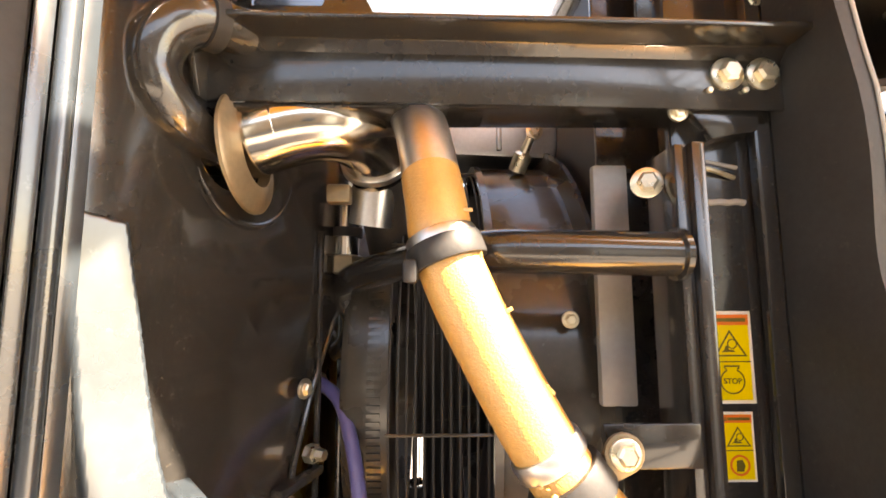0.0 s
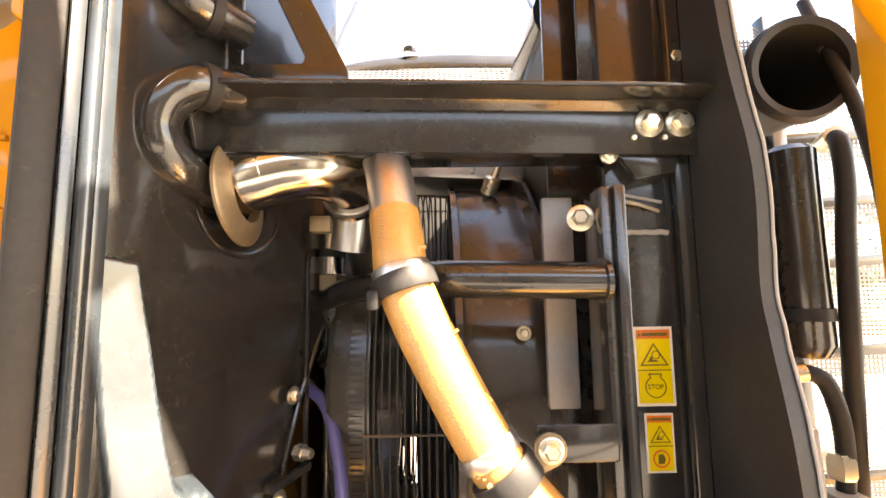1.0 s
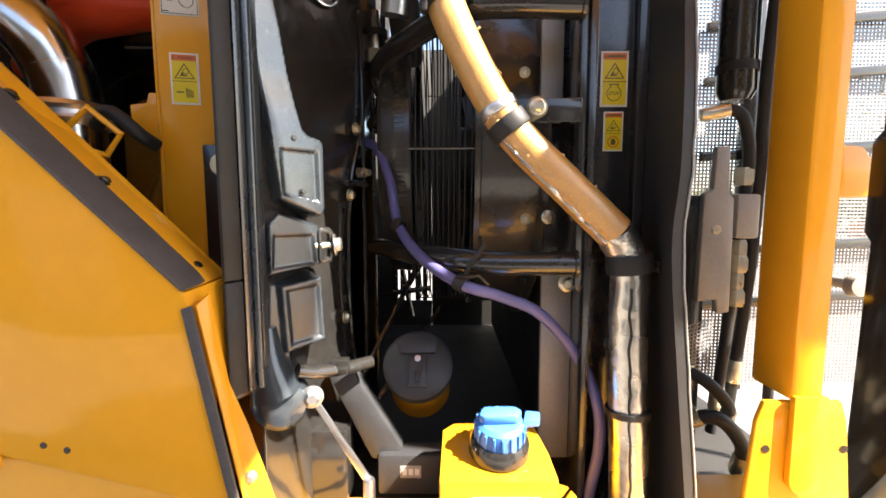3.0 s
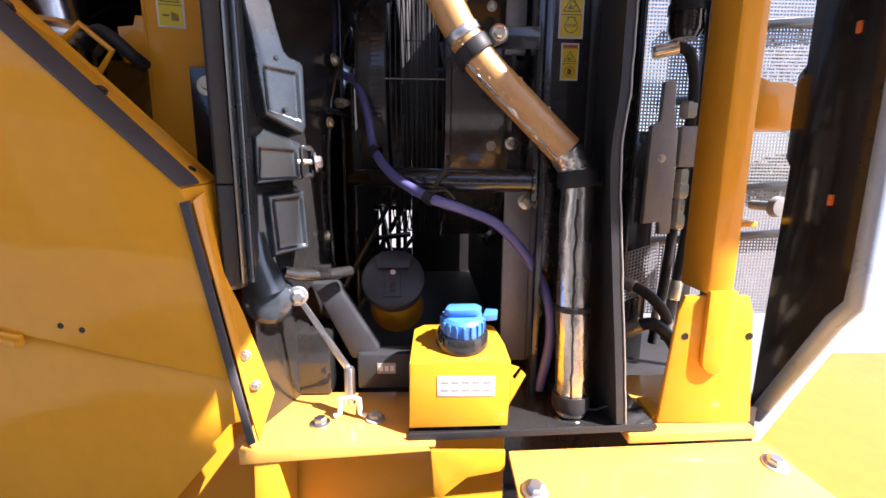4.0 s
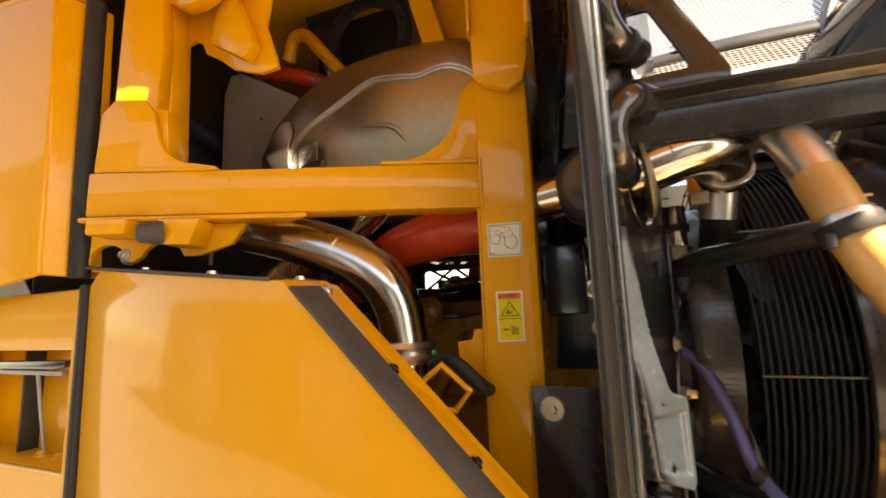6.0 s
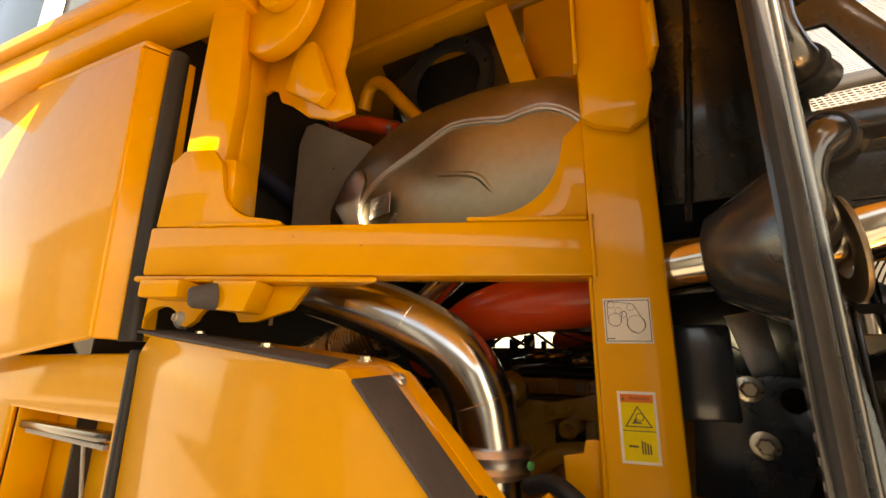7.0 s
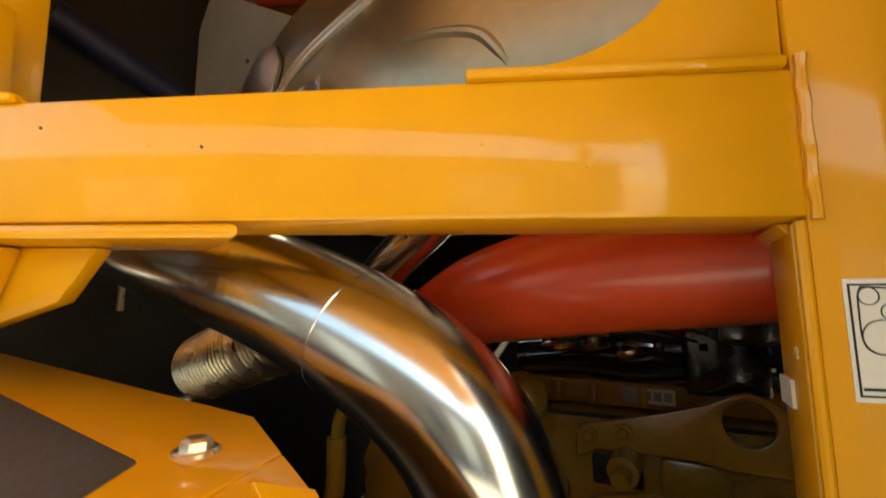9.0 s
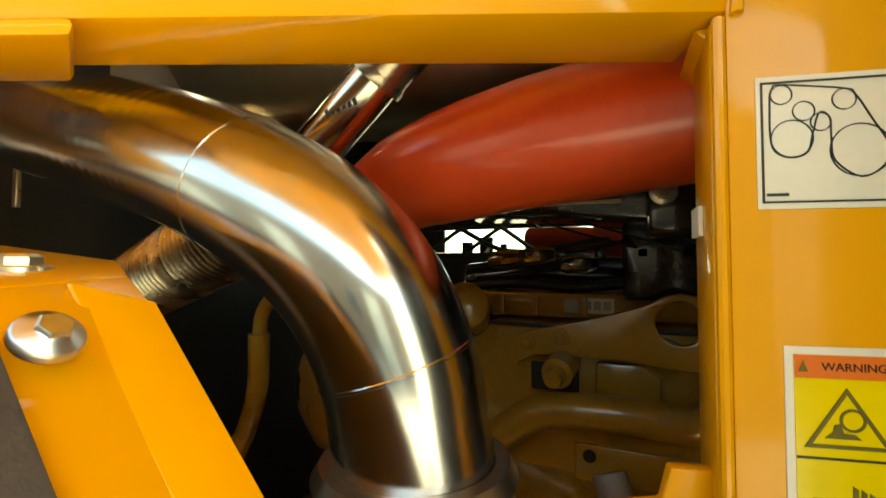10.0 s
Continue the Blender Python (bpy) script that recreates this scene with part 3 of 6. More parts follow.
hinge = thing("hatch_clip", "small bent yellow clip beside a black rubber hose end", "clip")
part("clip_plate", sweep([Vector(p) for p in ((-0.65, 0.42, 1.91), (-0.605, 0.415, 1.945), (-0.555, 0.42, 1.90), (-0.585, 0.425, 1.865), (-0.60, 0.40, 1.87))], 0.006, 8), YELLOW, hinge)
part("hose_end", tube([(-0.66, 0.50, 1.93), (-0.615, 0.47, 1.948), (-0.58, 0.453, 1.936), (-0.548, 0.46, 1.905), (-0.54, 0.49, 1.89)], 0.013, 12), RUBBER, hinge)

rear = thing("rear_door", "tall yellow side door with rounded edges, partly in sun", "machine door")
part("door_skin", plate([(-1.436, 2.80), (-1.405, 2.145), (-2.6, 2.02), (-2.6, 2.97)], 0.195, 0.215, 0.012), YELLOW, rear)
part("door_return", prism([(-1.436, 0.20, 2.80), (-1.405, 0.20, 2.145), (-1.375, 0.30, 2.14), (-1.40, 0.30, 2.80)], (-0.012, 0, 0), 0.006), YELLOW, rear)
part("door_top_lip", prism([(-1.436, 0.20, 2.80), (-2.6, 0.20, 2.97), (-2.6, 0.30, 2.98), (-1.43, 0.27, 2.81)], (0, 0, 0.02), 0.008), YELLOW, rear)
part("door_seal", tube([(-1.375, 0.255, 2.14), (-1.385, 0.255, 2.45), (-1.40, 0.26, 2.80)], 0.02, 14), RUBBER, rear)
hatch = thing("lower_hatch", "yellow lower hatch with a recessed latch and a black rubber seal", "hatch")
part("hatch_skin", plate([(-1.368, 2.118), (-2.6, 2.10), (-2.6, 0.75), (-1.368, 0.75)], 0.262, 0.28, 0.008, [[(-1.40, 1.985), (-1.40, 1.737), (-1.9, 1.737), (-1.9, 1.985)]]), YELLOW, hatch)
part("recess", box(-1.91, -1.39, 0.365, 0.371, 1.73, 1.993, 0.002), YELLOW, hatch)
part("recess_side", box(-1.3995, -1.392, 0.282, 0.365, 1.732, 1.992, 0.002), YELLOW, hatch)
part("recess_side", box(-1.91, -1.902, 0.282, 0.365, 1.732, 1.992, 0.002), YELLOW, hatch)
part("recess_top", box(-1.90, -1.40, 0.282, 0.365, 1.9855, 1.993, 0.002), YELLOW, hatch)
part("recess_bottom", box(-1.90, -1.40, 0.282, 0.365, 1.729, 1.7365, 0.002), YELLOW, hatch)
part("seal_strip", box(-1.366, -1.345, 0.250, 0.275, 0.75, 2.125, 0.006), RUBBER, hatch)
part("latch_handle", prism([(-1.440, 0.276, 1.962), (-1.442, 0.276, 1.948), (-1.48, 0.274, 1.943), (-1.86, 0.274, 1.939), (-1.86, 0.274, 1.956), (-1.48, 0.274, 1.962)], (0, 0.03, 0), 0.005), BLACK, hatch)
part("latch_plate", box(-1.85, -1.465, 0.284, 0.299, 1.928, 1.9385, 0.002), GREYBOX, hatch)
part("latch_rod", tube([(-1.585, 0.30, 1.928), (-1.588, 0.315, 1.83), (-1.592, 0.33, 1.739)], 0.004, 10), GREYBOX, hatch)
for x in (-1.53, -1.60):
    add_bolt(hatch, (x, 0.33, 1.738), (0, 0, 1), 0.011, YELLOW)


# ---- radiator compartment: bulkhead, channel, rail, panels ----
BULK = Matrix.Translation((-0.30, 0.40, 0)) @ Matrix.Rotation(math.atan2(0.40, 0.135), 4, "Z")
bulk = thing("bulkhead", "glossy black moulded bulkhead between engine and fan", "bulkhead")
bulk_pts = [(-0.022, 1.15), (-0.022, 3.15), (0.43, 3.15), (0.43, 2.12), (0.38, 2.05), (0.325, 1.95), (0.285, 1.85), (0.265, 1.74), (0.26, 1.6), (0.27, 1.45), (0.31, 1.30), (0.32, 1.15)]
part("sheet", plate(bulk_pts, 0.0, 0.006, 0.003, [circle(0.15, 2.275, 0.052)], BULK), BLACK, bulk)
part("moulded_lip", sweep([BULK @ Vector((s, -0.004, z)) for s, z in bulk_pts[3:]], 0.0045, 8), BLACK, bulk)
part("rib", box(0.335, 0.345, -0.008, 0.0, 1.35, 2.2, 0.003, BULK), BLACK, bulk)
part("boss", lathe([(0.052, 0.0), (0.125, 0.0), (0.118, 0.025), (0.085, 0.085), (0.066, 0.12), (0.056, 0.125), (0.052, 0.12)], 32, BULK @ pose(0.15, 0.006, 2.275, -90), True), HOUSING, bulk)
part("crescent", sweep([BULK @ Vector((x, -0.002, z)) for x, z in arc(0.178, 2.268, 0.084, 200, 350, 20)], lambda t: 0.001 + 0.003 * math.sin(math.pi * t), 10), BLACK, bulk)
part("step", box(0.24, 0.34, -0.02, 0.0, 1.82, 1.835, 0.004, BULK), BLACK, bulk)
for s, z in ((0.30, 1.955), (0.27, 1.80), (0.24, 1.52), (0.28, 1.30)):
    add_bolt(bulk, BULK @ Vector((s, -0.008, z)), BULK.to_3x3() @ Vector((0, -1, 0)), 0.010)

elbows = thing("hose_elbow", "glossy black moulded rubber elbow behind the door seal", "hose", "black elbows")
part("elbow", tube([(-0.215, 0.505, 2.402), (-0.250, 0.458, 2.392), (-0.276, 0.440, 2.368), (-0.288, 0.437, 2.335), (-0.285, 0.446, 2.306), (-0.275, 0.474, 2.285), (-0.266, 0.52, 2.274), (-0.262, 0.57, 2.270)], 0.027, 28), BLACK, elbows)
part("cuff", lathe([(0.027, -0.009), (0.0305, -0.008), (0.0305, 0.008), (0.027, 0.009)], 28, facing((-0.2455, 0.464, 2.393), (0.66, 1.0, 0.15)), True), RUBBER, elbows)
elbows2 = thing("hose_elbow", "glossy black moulded rubber elbow behind the door seal", "hose", "black elbows")
part("elbow", tube([(-0.225, 0.52, 2.505), (-0.258, 0.47, 2.507), (-0.276, 0.445, 2.523), (-0.286, 0.432, 2.555), (-0.283, 0.430, 2.60), (-0.268, 0.44, 2.63), (-0.235, 0.49, 2.64)], 0.027, 24), BLACK, elbows2)
part("cuff", lathe([(0.027, -0.008), (0.0305, -0.007), (0.0305, 0.007), (0.027, 0.008)], 24, facing((-0.252, 0.478, 2.506), (0.7, 1, 0)), True), RUBBER, elbows2)

post = thing("door_seal_post", "dusty black ribbed rubber door seal on a steel post", "seal post")
def upright(pts, z0, z1, bevel=0.003):
    """A strip with the plan outline pts from z0 up to z1."""
    return prism([(x, y, z0) for x, y in pts], (0, 0, z1 - z0), bevel)


part("back_plate", upright([(-0.331, 0.319), (-0.297, 0.380), (-0.302, 0.384), (-0.337, 0.323)], 1.46, 2.95, 0.001), BLACK, post)
for z0, z1 in ((1.47, 1.655), (1.657, 2.95)):
    part("seal_strip", upright([(-0.335, 0.313), (-0.326, 0.306), (-0.309, 0.331), (-0.317, 0.340)], z0, z1, 0.004), RUBBER, post)
part("seal_groove", upright([(-0.3155, 0.3395), (-0.309, 0.3345), (-0.3025, 0.346), (-0.3085, 0.351)], 1.47, 2.95, 0.002), HOUSING, post)
part("seal_bead", tube([(-0.299, 0.355, 1.47), (-0.299, 0.355, 2.0), (-0.299, 0.355, 2.95)], 0.0075, 14), HOUSING, post)
part("edge_strip", upright([(-0.2985, 0.3635), (-0.2935, 0.3605), (-0.289, 0.374), (-0.295, 0.378)], 1.5, 2.95, 0.0015), HOUSING, post)
part("dark_plate", plate([(-0.465, 1.2), (-0.465, 1.895), (-0.345, 1.895), (-0.345, 1.2)], 0.512, 0.518, 0.002), BLACK, post)
part("washer", lathe([(0.006, 0.004), (0.020, 0.004), (0.022, 0.002), (0.022, -0.002), (0.006, -0.002)], 24, facing((-0.428, 0.510, 1.856), (0, -1, 0)), True), ZINC, post)
part("washer_bolt", hex_bolt((-0.428, 0.507, 1.856), (0, -1, 0), 0.009, False), ZINC, post)

# moulded latch housing that faces the compartment
MOULD = Matrix(((0.66, 0.75, 0, -0.3075), (0.75, -0.66, 0, 0.4105), (0, 0, 1, 0), (0, 0, 0, 1)))


def mould(pts, n0, n1, bevel, holes=()):
    return plate(pts, n0, n1, bevel, holes, MOULD)


latch = thing("latch_housing", "glossy black moulded latch housing with a long tapered arm", "latch housing")


def edge_distance(a, z, pts):
    """Signed distance to an outline, below zero inside it."""
    best, inside = np.full(a.shape, 9.0), np.zeros(a.shape, bool)
    for (x0, z0), (x1, z1) in zip(pts, pts[1:] + pts[:1]):
        ex, ez = x1 - x0, z1 - z0
        k = np.clip(((a - x0) * ex + (z - z0) * ez) / (ex * ex + ez * ez), 0, 1)
        best = np.minimum(best, np.hypot(a - x0 - k * ex, z - z0 - k * ez))
        if z0 != z1:
            inside ^= ((z0 > z) != (z1 > z)) & (a < x0 + (z - z0) * ex / ez)
    return np.where(inside, -best, best)


def ramp01(v):
    v = np.clip(v, 0, 1)
    return v * v * (3 - 2 * v)


ga, gz = np.meshgrid(np.linspace(-0.044, 0.145, 80), np.linspace(1.355, 2.205, 330), indexing="ij")
floor_n = -0.0146 - 0.418 * ga
gn = floor_n.copy()
RAISED = (
    ([(-0.028, 2.162), (-0.022, 2.172), (0.022, 2.164), (0.058, 1.945), (0.066, 1.913), (0.075, 1.904), (0.100, 1.899), (0.108, 1.888), (0.108, 1.770), (0.098, 1.752), (0.014, 1.785), (0.004, 1.86)], 0.034, 0.009),
    ([(-0.010, 1.745), (0.012, 1.768), (0.098, 1.742), (0.100, 1.660), (-0.010, 1.650)], 0.030, 0.014),
    ([(0.010, 1.635), (0.100, 1.645), (0.106, 1.512), (0.018, 1.505)], 0.029, 0.012),
    ([(-0.006, 1.64), (0.034, 1.64), (0.042, 1.49), (0.060, 1.455), (0.055, 1.395), (0.0, 1.385), (-0.016, 1.42)], 0.014, 0.016),
)
for pts, top, wall in RAISED:
    lift = top - (0.012 * ramp01((gz - 1.90) / 0.12) if top == 0.034 else 0.0)
    gn = np.maximum(gn, floor_n + (lift - floor_n) * ramp01(0.5 - edge_distance(ga, gz, pts) / wall))
for pts in ([(0.022, 1.872), (0.090, 1.872), (0.092, 1.782), (0.024, 1.795)], [(0.004, 1.722), (0.080, 1.720), (0.084, 1.668), (0.0, 1.664)], [(0.026, 1.622), (0.088, 1.625), (0.093, 1.525), (0.032, 1.522)]):
    gn = gn - 0.005 * ramp01(0.5 - edge_distance(ga, gz, pts) / 0.007)
lb = bmesh.new()
grid = [[lb.verts.new(MOULD @ Vector((float(ga[i, j]), float(gn[i, j]), float(gz[i, j])))) for j in range(330)] for i in range(80)]
for i in range(79):
    for j in range(329):
        if max(gn[i + p, j + q] - floor_n[i + p, j + q] for p in (0, 1) for q in (0, 1)) > 0.0006:
            lb.faces.new((grid[i][j], grid[i + 1][j], grid[i + 1][j + 1], grid[i][j + 1]))
bmesh.ops.delete(lb, geom=[v for v in lb.verts if not v.link_faces], context="VERTS")
part("moulded_sheet", lb, HOUSING, latch, "", 80)
part("pivot_boss", lathe([(0, 0.040), (0.020, 0.039), (0.038, 0.033), (0.049, 0.018), (0.053, -0.002), (0.054, -0.045), (0, -0.045)], 40, facing((-0.289, 0.414, 1.418), (0.45, -0.85, 0.1))), HOUSING, latch)
part("boss_neck", tube([(-0.306, 0.398, 1.56), (-0.303, 0.394, 1.50), (-0.292, 0.398, 1.44)], lambda t: 0.018 + 0.026 * t, 20), HOUSING, latch)
part("spigot", tube([(-0.255, 0.405, 1.478), (-0.225, 0.43, 1.466), (-0.18, 0.47, 1.458), (-0.14, 0.51, 1.455)], 0.013, 14), BLACK, latch)
part("spigot_block", box(-0.018, 0.018, -0.012, 0.012, -0.014, 0.014, 0.003, Matrix.Translation((-0.19, 0.455, 1.468))), BLACK, latch)
LOOP = MOULD @ Matrix.Translation((0.104, 0.030, 1.70))
part("catch_frame", plate([(-0.016, -0.026), (-0.010, -0.034), (0.010, -0.034), (0.018, -0.024), (0.018, 0.024), (0.010, 0.034), (-0.010, 0.034), (-0.016, 0.026)], -0.008, 0.006, 0.003, [[(-0.009, -0.022), (0.008, -0.022), (0.008, 0.022), (-0.009, 0.022)]], LOOP), BLACK, latch)
part("catch_stud", lathe([(0, 0.012), (0.006, 0.011), (0.007, -0.02), (0, -0.02)], 14, LOOP @ facing((0.0, 0.0, 0.0), (1, 0.3, 0))), SILVER, latch)
part("catch_nut", hex_bolt(LOOP @ Vector((0.020, 0.004, 0.0)), MOULD.to_3x3() @ Vector((0.8, 0.6, 0.1)), 0.014), SILVER, latch)
for a, z in ((0.045, 1.893), (0.06, 1.80)):
    add_bolt(latch, MOULD @ Vector((a, 0.032, z)), MOULD.to_3x3() @ Vector((0, 1, 0)), 0.005, BLACK, False)

lever = thing("release_lever", "flat bare steel lever pinned to a clevis on the deck", "lever")
part("lever_arm", prism([(-0.248, 0.415, 1.435), (-0.228, 0.415, 1.425), (-0.124, 0.412, 1.262), (-0.140, 0.412, 1.258)], (0, 0.006, 0), 0.002), SILVER, lever)
part("pivot_nut", hex_bolt((-0.232, 0.412, 1.425), (0.3, -1, 0), 0.014), SILVER, lever)
part("clevis_pin", lathe([(0, 0.01), (0.009, 0.008), (0.0115, 0.0), (0.0115, -0.075), (0, -0.075)], 20, pose(-0.130, 0.412, 1.258)), SILVER, lever)
part("clevis", sweep([Vector(p) for p in ((-0.163, 0.405, 1.156), (-0.152, 0.405, 1.163), (-0.150, 0.405, 1.195), (-0.130, 0.405, 1.203), (-0.110, 0.405, 1.195), (-0.108, 0.405, 1.163), (-0.096, 0.405, 1.156))], 0.006, 8), CREAM, lever)

# steel channel over the pipe
chan = thing("channel_beam", "black folded steel channel beam across the compartment", "beam")
sec = [(0.492, 2.318), (0.498, 2.318), (0.498, 2.392), (0.488, 2.398), (0.446, 2.398), (0.446, 2.391), (0.482, 2.390), (0.492, 2.378)]
part("channel", prism([(-0.262, y, z) for y, z in sec], (0.672, 0, -0.012), 0.002), BLACK, chan)
part("end_cap", prism([(-0.270, 0.480, 2.316), (-0.270, 0.56, 2.316), (-0.270, 0.56, 2.402), (-0.270, 0.444, 2.402), (-0.270, 0.455, 2.38)], (0.008, 0, 0), 0.002), BLACK, chan)
part("bottom_flange", box(-0.262, 0.40, 0.4985, 0.56, 2.312, 2.318, 0.001), BLACK, chan)
for x in (0.342, 0.384):
    add_bolt(chan, (x, 0.491, 2.350), (0, -1, 0), 0.013)
for x in (0.320, 0.362):
    add_bolt(chan, (x, 0.4915, 2.330), (0, -1, 0), 0.004, None, False)
part("hanger", prism([(0.30, 0.50, 2.312), (0.385, 0.50, 2.31), (0.38, 0.50, 2.285), (0.325, 0.50, 2.275)], (0, 0.03, 0), 0.002), BLACK, chan)
tri_pl = thing("corner_plate", "black steel corner plate with a triangular hole above the channel", "bracket")
part("plate", plate([(-0.272, 2.42), (-0.078, 2.42), (-0.078, 2.455), (-0.21, 2.72), (-0.275, 2.72)], 0.535, 0.545, 0.002, [[(-0.236, 2.466), (-0.146, 2.466), (-0.142, 2.476), (-0.20, 2.60), (-0.236, 2.60)]]), BLACK, tri_pl)

# rail, panels and brackets of the radiator frame
rad = thing("radiator_support", "dusty black steel radiator support with bolted brackets", "support")
part("front_panel", box(0.292, 0.43, 0.5275, 0.56, 1.12, 2.95, 0.004), BLACK, rad)
part("rail", box(0.262, 0.276, 0.47, 0.535, 1.62, 2.258, 0.002), BLACK, rad)
part("rail", box(0.2765, 0.291, 0.462, 0.535, 1.14, 2.258, 0.002), BLACK, rad)
part("side_sheet", box(0.43, 0.436, 0.50, 1.2, 1.12, 2.95, 0.002), BLACK, rad)
part("panel_fold", box(0.385, 0.43, 0.512, 0.5265, 1.12, 2.95, 0.004), BLACK, rad)
part("backing_strip", box(0.215, 0.262, 0.585, 0.60, 1.95, 2.27, 0.003), GREYBOX, rad)
part("backing_strip", box(0.225, 0.292, 0.585, 0.60, 1.20, 1.64, 0.003), GREYBOX, rad)
part("back_sheet", box(0.235, 0.43, 0.62, 0.63, 1.12, 2.95, 0.003), BLACK, rad)
part("upper_plate", box(0.27, 0.36, 0.55, 0.56, 2.43, 2.85, 0.003), BLACK, rad)
part("clip_bracket", plate([(0.165, 1.925), (0.262, 1.925), (0.262, 1.968), (0.165, 1.968)], 0.452, 0.458, 0.002), BLACK, rad)
part("weld_bar", sweep([Vector((0.296 + 0.01 * k, 0.526, 2.205 + 0.001 * math.sin(3 * k))) for k in range(9)], 0.004, 8), GREYBOX, rad)
part("weld_bar", sweep([Vector((0.300 + 0.01 * k, 0.526, 2.262 - 0.002 * k)) for k in range(8)], 0.0025, 8), GREYBOX, rad)
add_bolt(rad, (0.245, 0.50, 2.222), (-0.3, -1, 0), 0.012)
add_bolt(rad, (0.428, 0.511, 2.206), (0, -1, 0), 0.008)
add_bolt(rad, (0.40, 0.52, 2.46), (0, -1, 0), 0.010)
add_bolt(rad, (0.262, 0.52, 1.617), (0, -1, 0), 0.012)
add_bolt(rad, (0.235, 0.58, 1.75), (0, -1, 0), 0.010)
add_bolt(rad, (0.19, 0.60, 1.745), (0, -1, 0), 0.008)
add_bolt(rad, (0.185, 0.61, 2.06), (0, -1, 0), 0.008)
add_bolt(rad, (0.29, 0.505, 2.31), (0, -1, 0), 0.008)
add_bolt(rad, (0.30, 0.52, 1.35), (0, -1, 0), 0.008)
part("rod_tie", tube([(0.295, 0.525, 2.252), (0.33, 0.52, 2.245), (0.365, 0.525, 2.235)], 0.003, 8), ZINC, rad)

for zz, pts in ((2.138, [(0.262, 0.478, 2.137), (0.13, 0.478, 2.140), (0.05, 0.50, 2.142), (-0.03, 0.585, 2.138), (-0.12, 0.70, 2.125), (-0.17, 0.80, 2.11)]),
                (1.663, [(0.262, 0.480, 1.663), (0.10, 0.482, 1.664), (0.02, 0.52, 1.666), (-0.06, 0.62, 1.668), (-0.14, 0.77, 1.665), (-0.18, 0.85, 1.66)])):
    b = thing("tie_bar", "glossy black bent steel tie bar welded to the rail", "tie bar", "tie bars")
    part("bar", tube(pts, 0.0245, 20), BLACK, b)
    part("weld_ring", lathe([(0.024, -0.004), (0.029, -0.004), (0.029, 0.002), (0.024, 0.004)], 24, facing(pts[0], (-1, 0, 0)), True), BLACK, b)

# wavy rubber trim at the outer edge
trim = thing("edge_trim", "black rubber edge trim, its sunlit edge a wavy pale lip", "rubber trim")
lip = [(0.395, 0.42, 2.95), (0.412, 0.42, 2.48), (0.440, 0.42, 2.27), (0.437, 0.42, 2.13), (0.429, 0.402, 2.07), (0.411, 0.362, 1.98), (0.404, 0.346, 1.90), (0.403, 0.345, 1.82), (0.396, 0.345, 1.70), (0.415, 0.345, 1.50), (0.437, 0.345, 1.30), (0.450, 0.345, 1.170)]
line = spline(lip, 6)
tb = bmesh.new()
rows = []
for p in line:
    rows.append([tb.verts.new(q) for q in ((0.405, 0.51, p.z), (0.41, 0.47, p.z), (p.x - 0.02, p.y - 0.004, p.z), (p.x, p.y, p.z), (p.x + 0.002, p.y + 0.008, p.z), (p.x - 0.008, p.y + 0.02, p.z), (0.44, 0.51, p.z))])
for a, b in zip(rows, rows[1:]):
    for k in range(7):
        tb.faces.new((a[k], a[(k + 1) % 7], b[(k + 1) % 7], b[k]))
part("trim_strip", tb, RUBBER, trim)
# Sun on the rubber lip, put in as a strip of pale grey.
part("lit_lip", sweep([p + Vector((0.001 + 0.002 * noise.noise(p * 25), -0.001, 0)) for p in line], 0.0019, 8), GREYBOX, trim)


# ---- fan, guard and shroud about the x axis ----
FY, FZ = 1.085, 1.93
fan = thing("fan_shroud", "black round fan shroud with a flanged edge", "fan shroud")
AX = Matrix.Translation((0, FY, FZ)) @ Matrix.Rotation(radians(90), 4, "Y")
part("drum", lathe([(0.452, 0.085), (0.458, 0.085), (0.464, 0.10), (0.464, 0.225), (0.500, 0.232), (0.500, 0.240), (0.452, 0.240)], 72, AX, True), DUSTY, fan)
part("rim", lathe([(0.455, 0.080), (0.470, 0.080), (0.470, 0.092), (0.455, 0.092)], 72, AX, True), DUSTY, fan)
part("hub_ring", lathe([(0.30, -0.16), (0.355, -0.155), (0.365, -0.14), (0.365, -0.075), (0.34, -0.07), (0.30, -0.07)], 64, AX, True), DUSTY, fan)
for k in range(60):
    a = radians(150 + k * 2.0)
    c = Vector((-0.10, FY + 0.366 * math.cos(a), FZ + 0.366 * math.sin(a)))
    part("tooth", box(-0.011, 0.011, -0.001, 0.001, -0.003, 0.003, 0, Matrix.Translation(c) @ Matrix.Rotation(a, 4, "X")), DUSTY, fan)
for k in range(8):
    a = 2 * math.pi * k / 8
    bm = bmesh.new()
    vs = []
    for r, tw, ch in ((0.08, 50, 0.05), (0.2, 38, 0.07), (0.32, 28, 0.08), (0.42, 22, 0.085)):
        for sgn in (-1, 1):
            for th in (-0.002, 0.002):
                u = sgn * ch
                vs.append(bm.verts.new((u * math.cos(radians(tw)) + th, r, u * math.sin(radians(tw)))))
    for q in range(3):
        o = 4 * q
        for idx in ((0, 2, 6, 4), (1, 5, 7, 3), (0, 4, 5, 1), (2, 3, 7, 6)):
            bm.faces.new([vs[o + i] for i in idx])
    bm.transform(Matrix.Translation((0.16, FY, FZ)) @ Matrix.Rotation(a, 4, "X"))
    part("fan_blade", bm, MATTE, fan)
part("hub", lathe([(0, 0.26), (0.10, 0.26), (0.10, 0.06), (0, 0.05)], 32, AX), MATTE, fan)
guard = thing("fan_guard", "black wire fan guard of closely set rings", "fan guard")
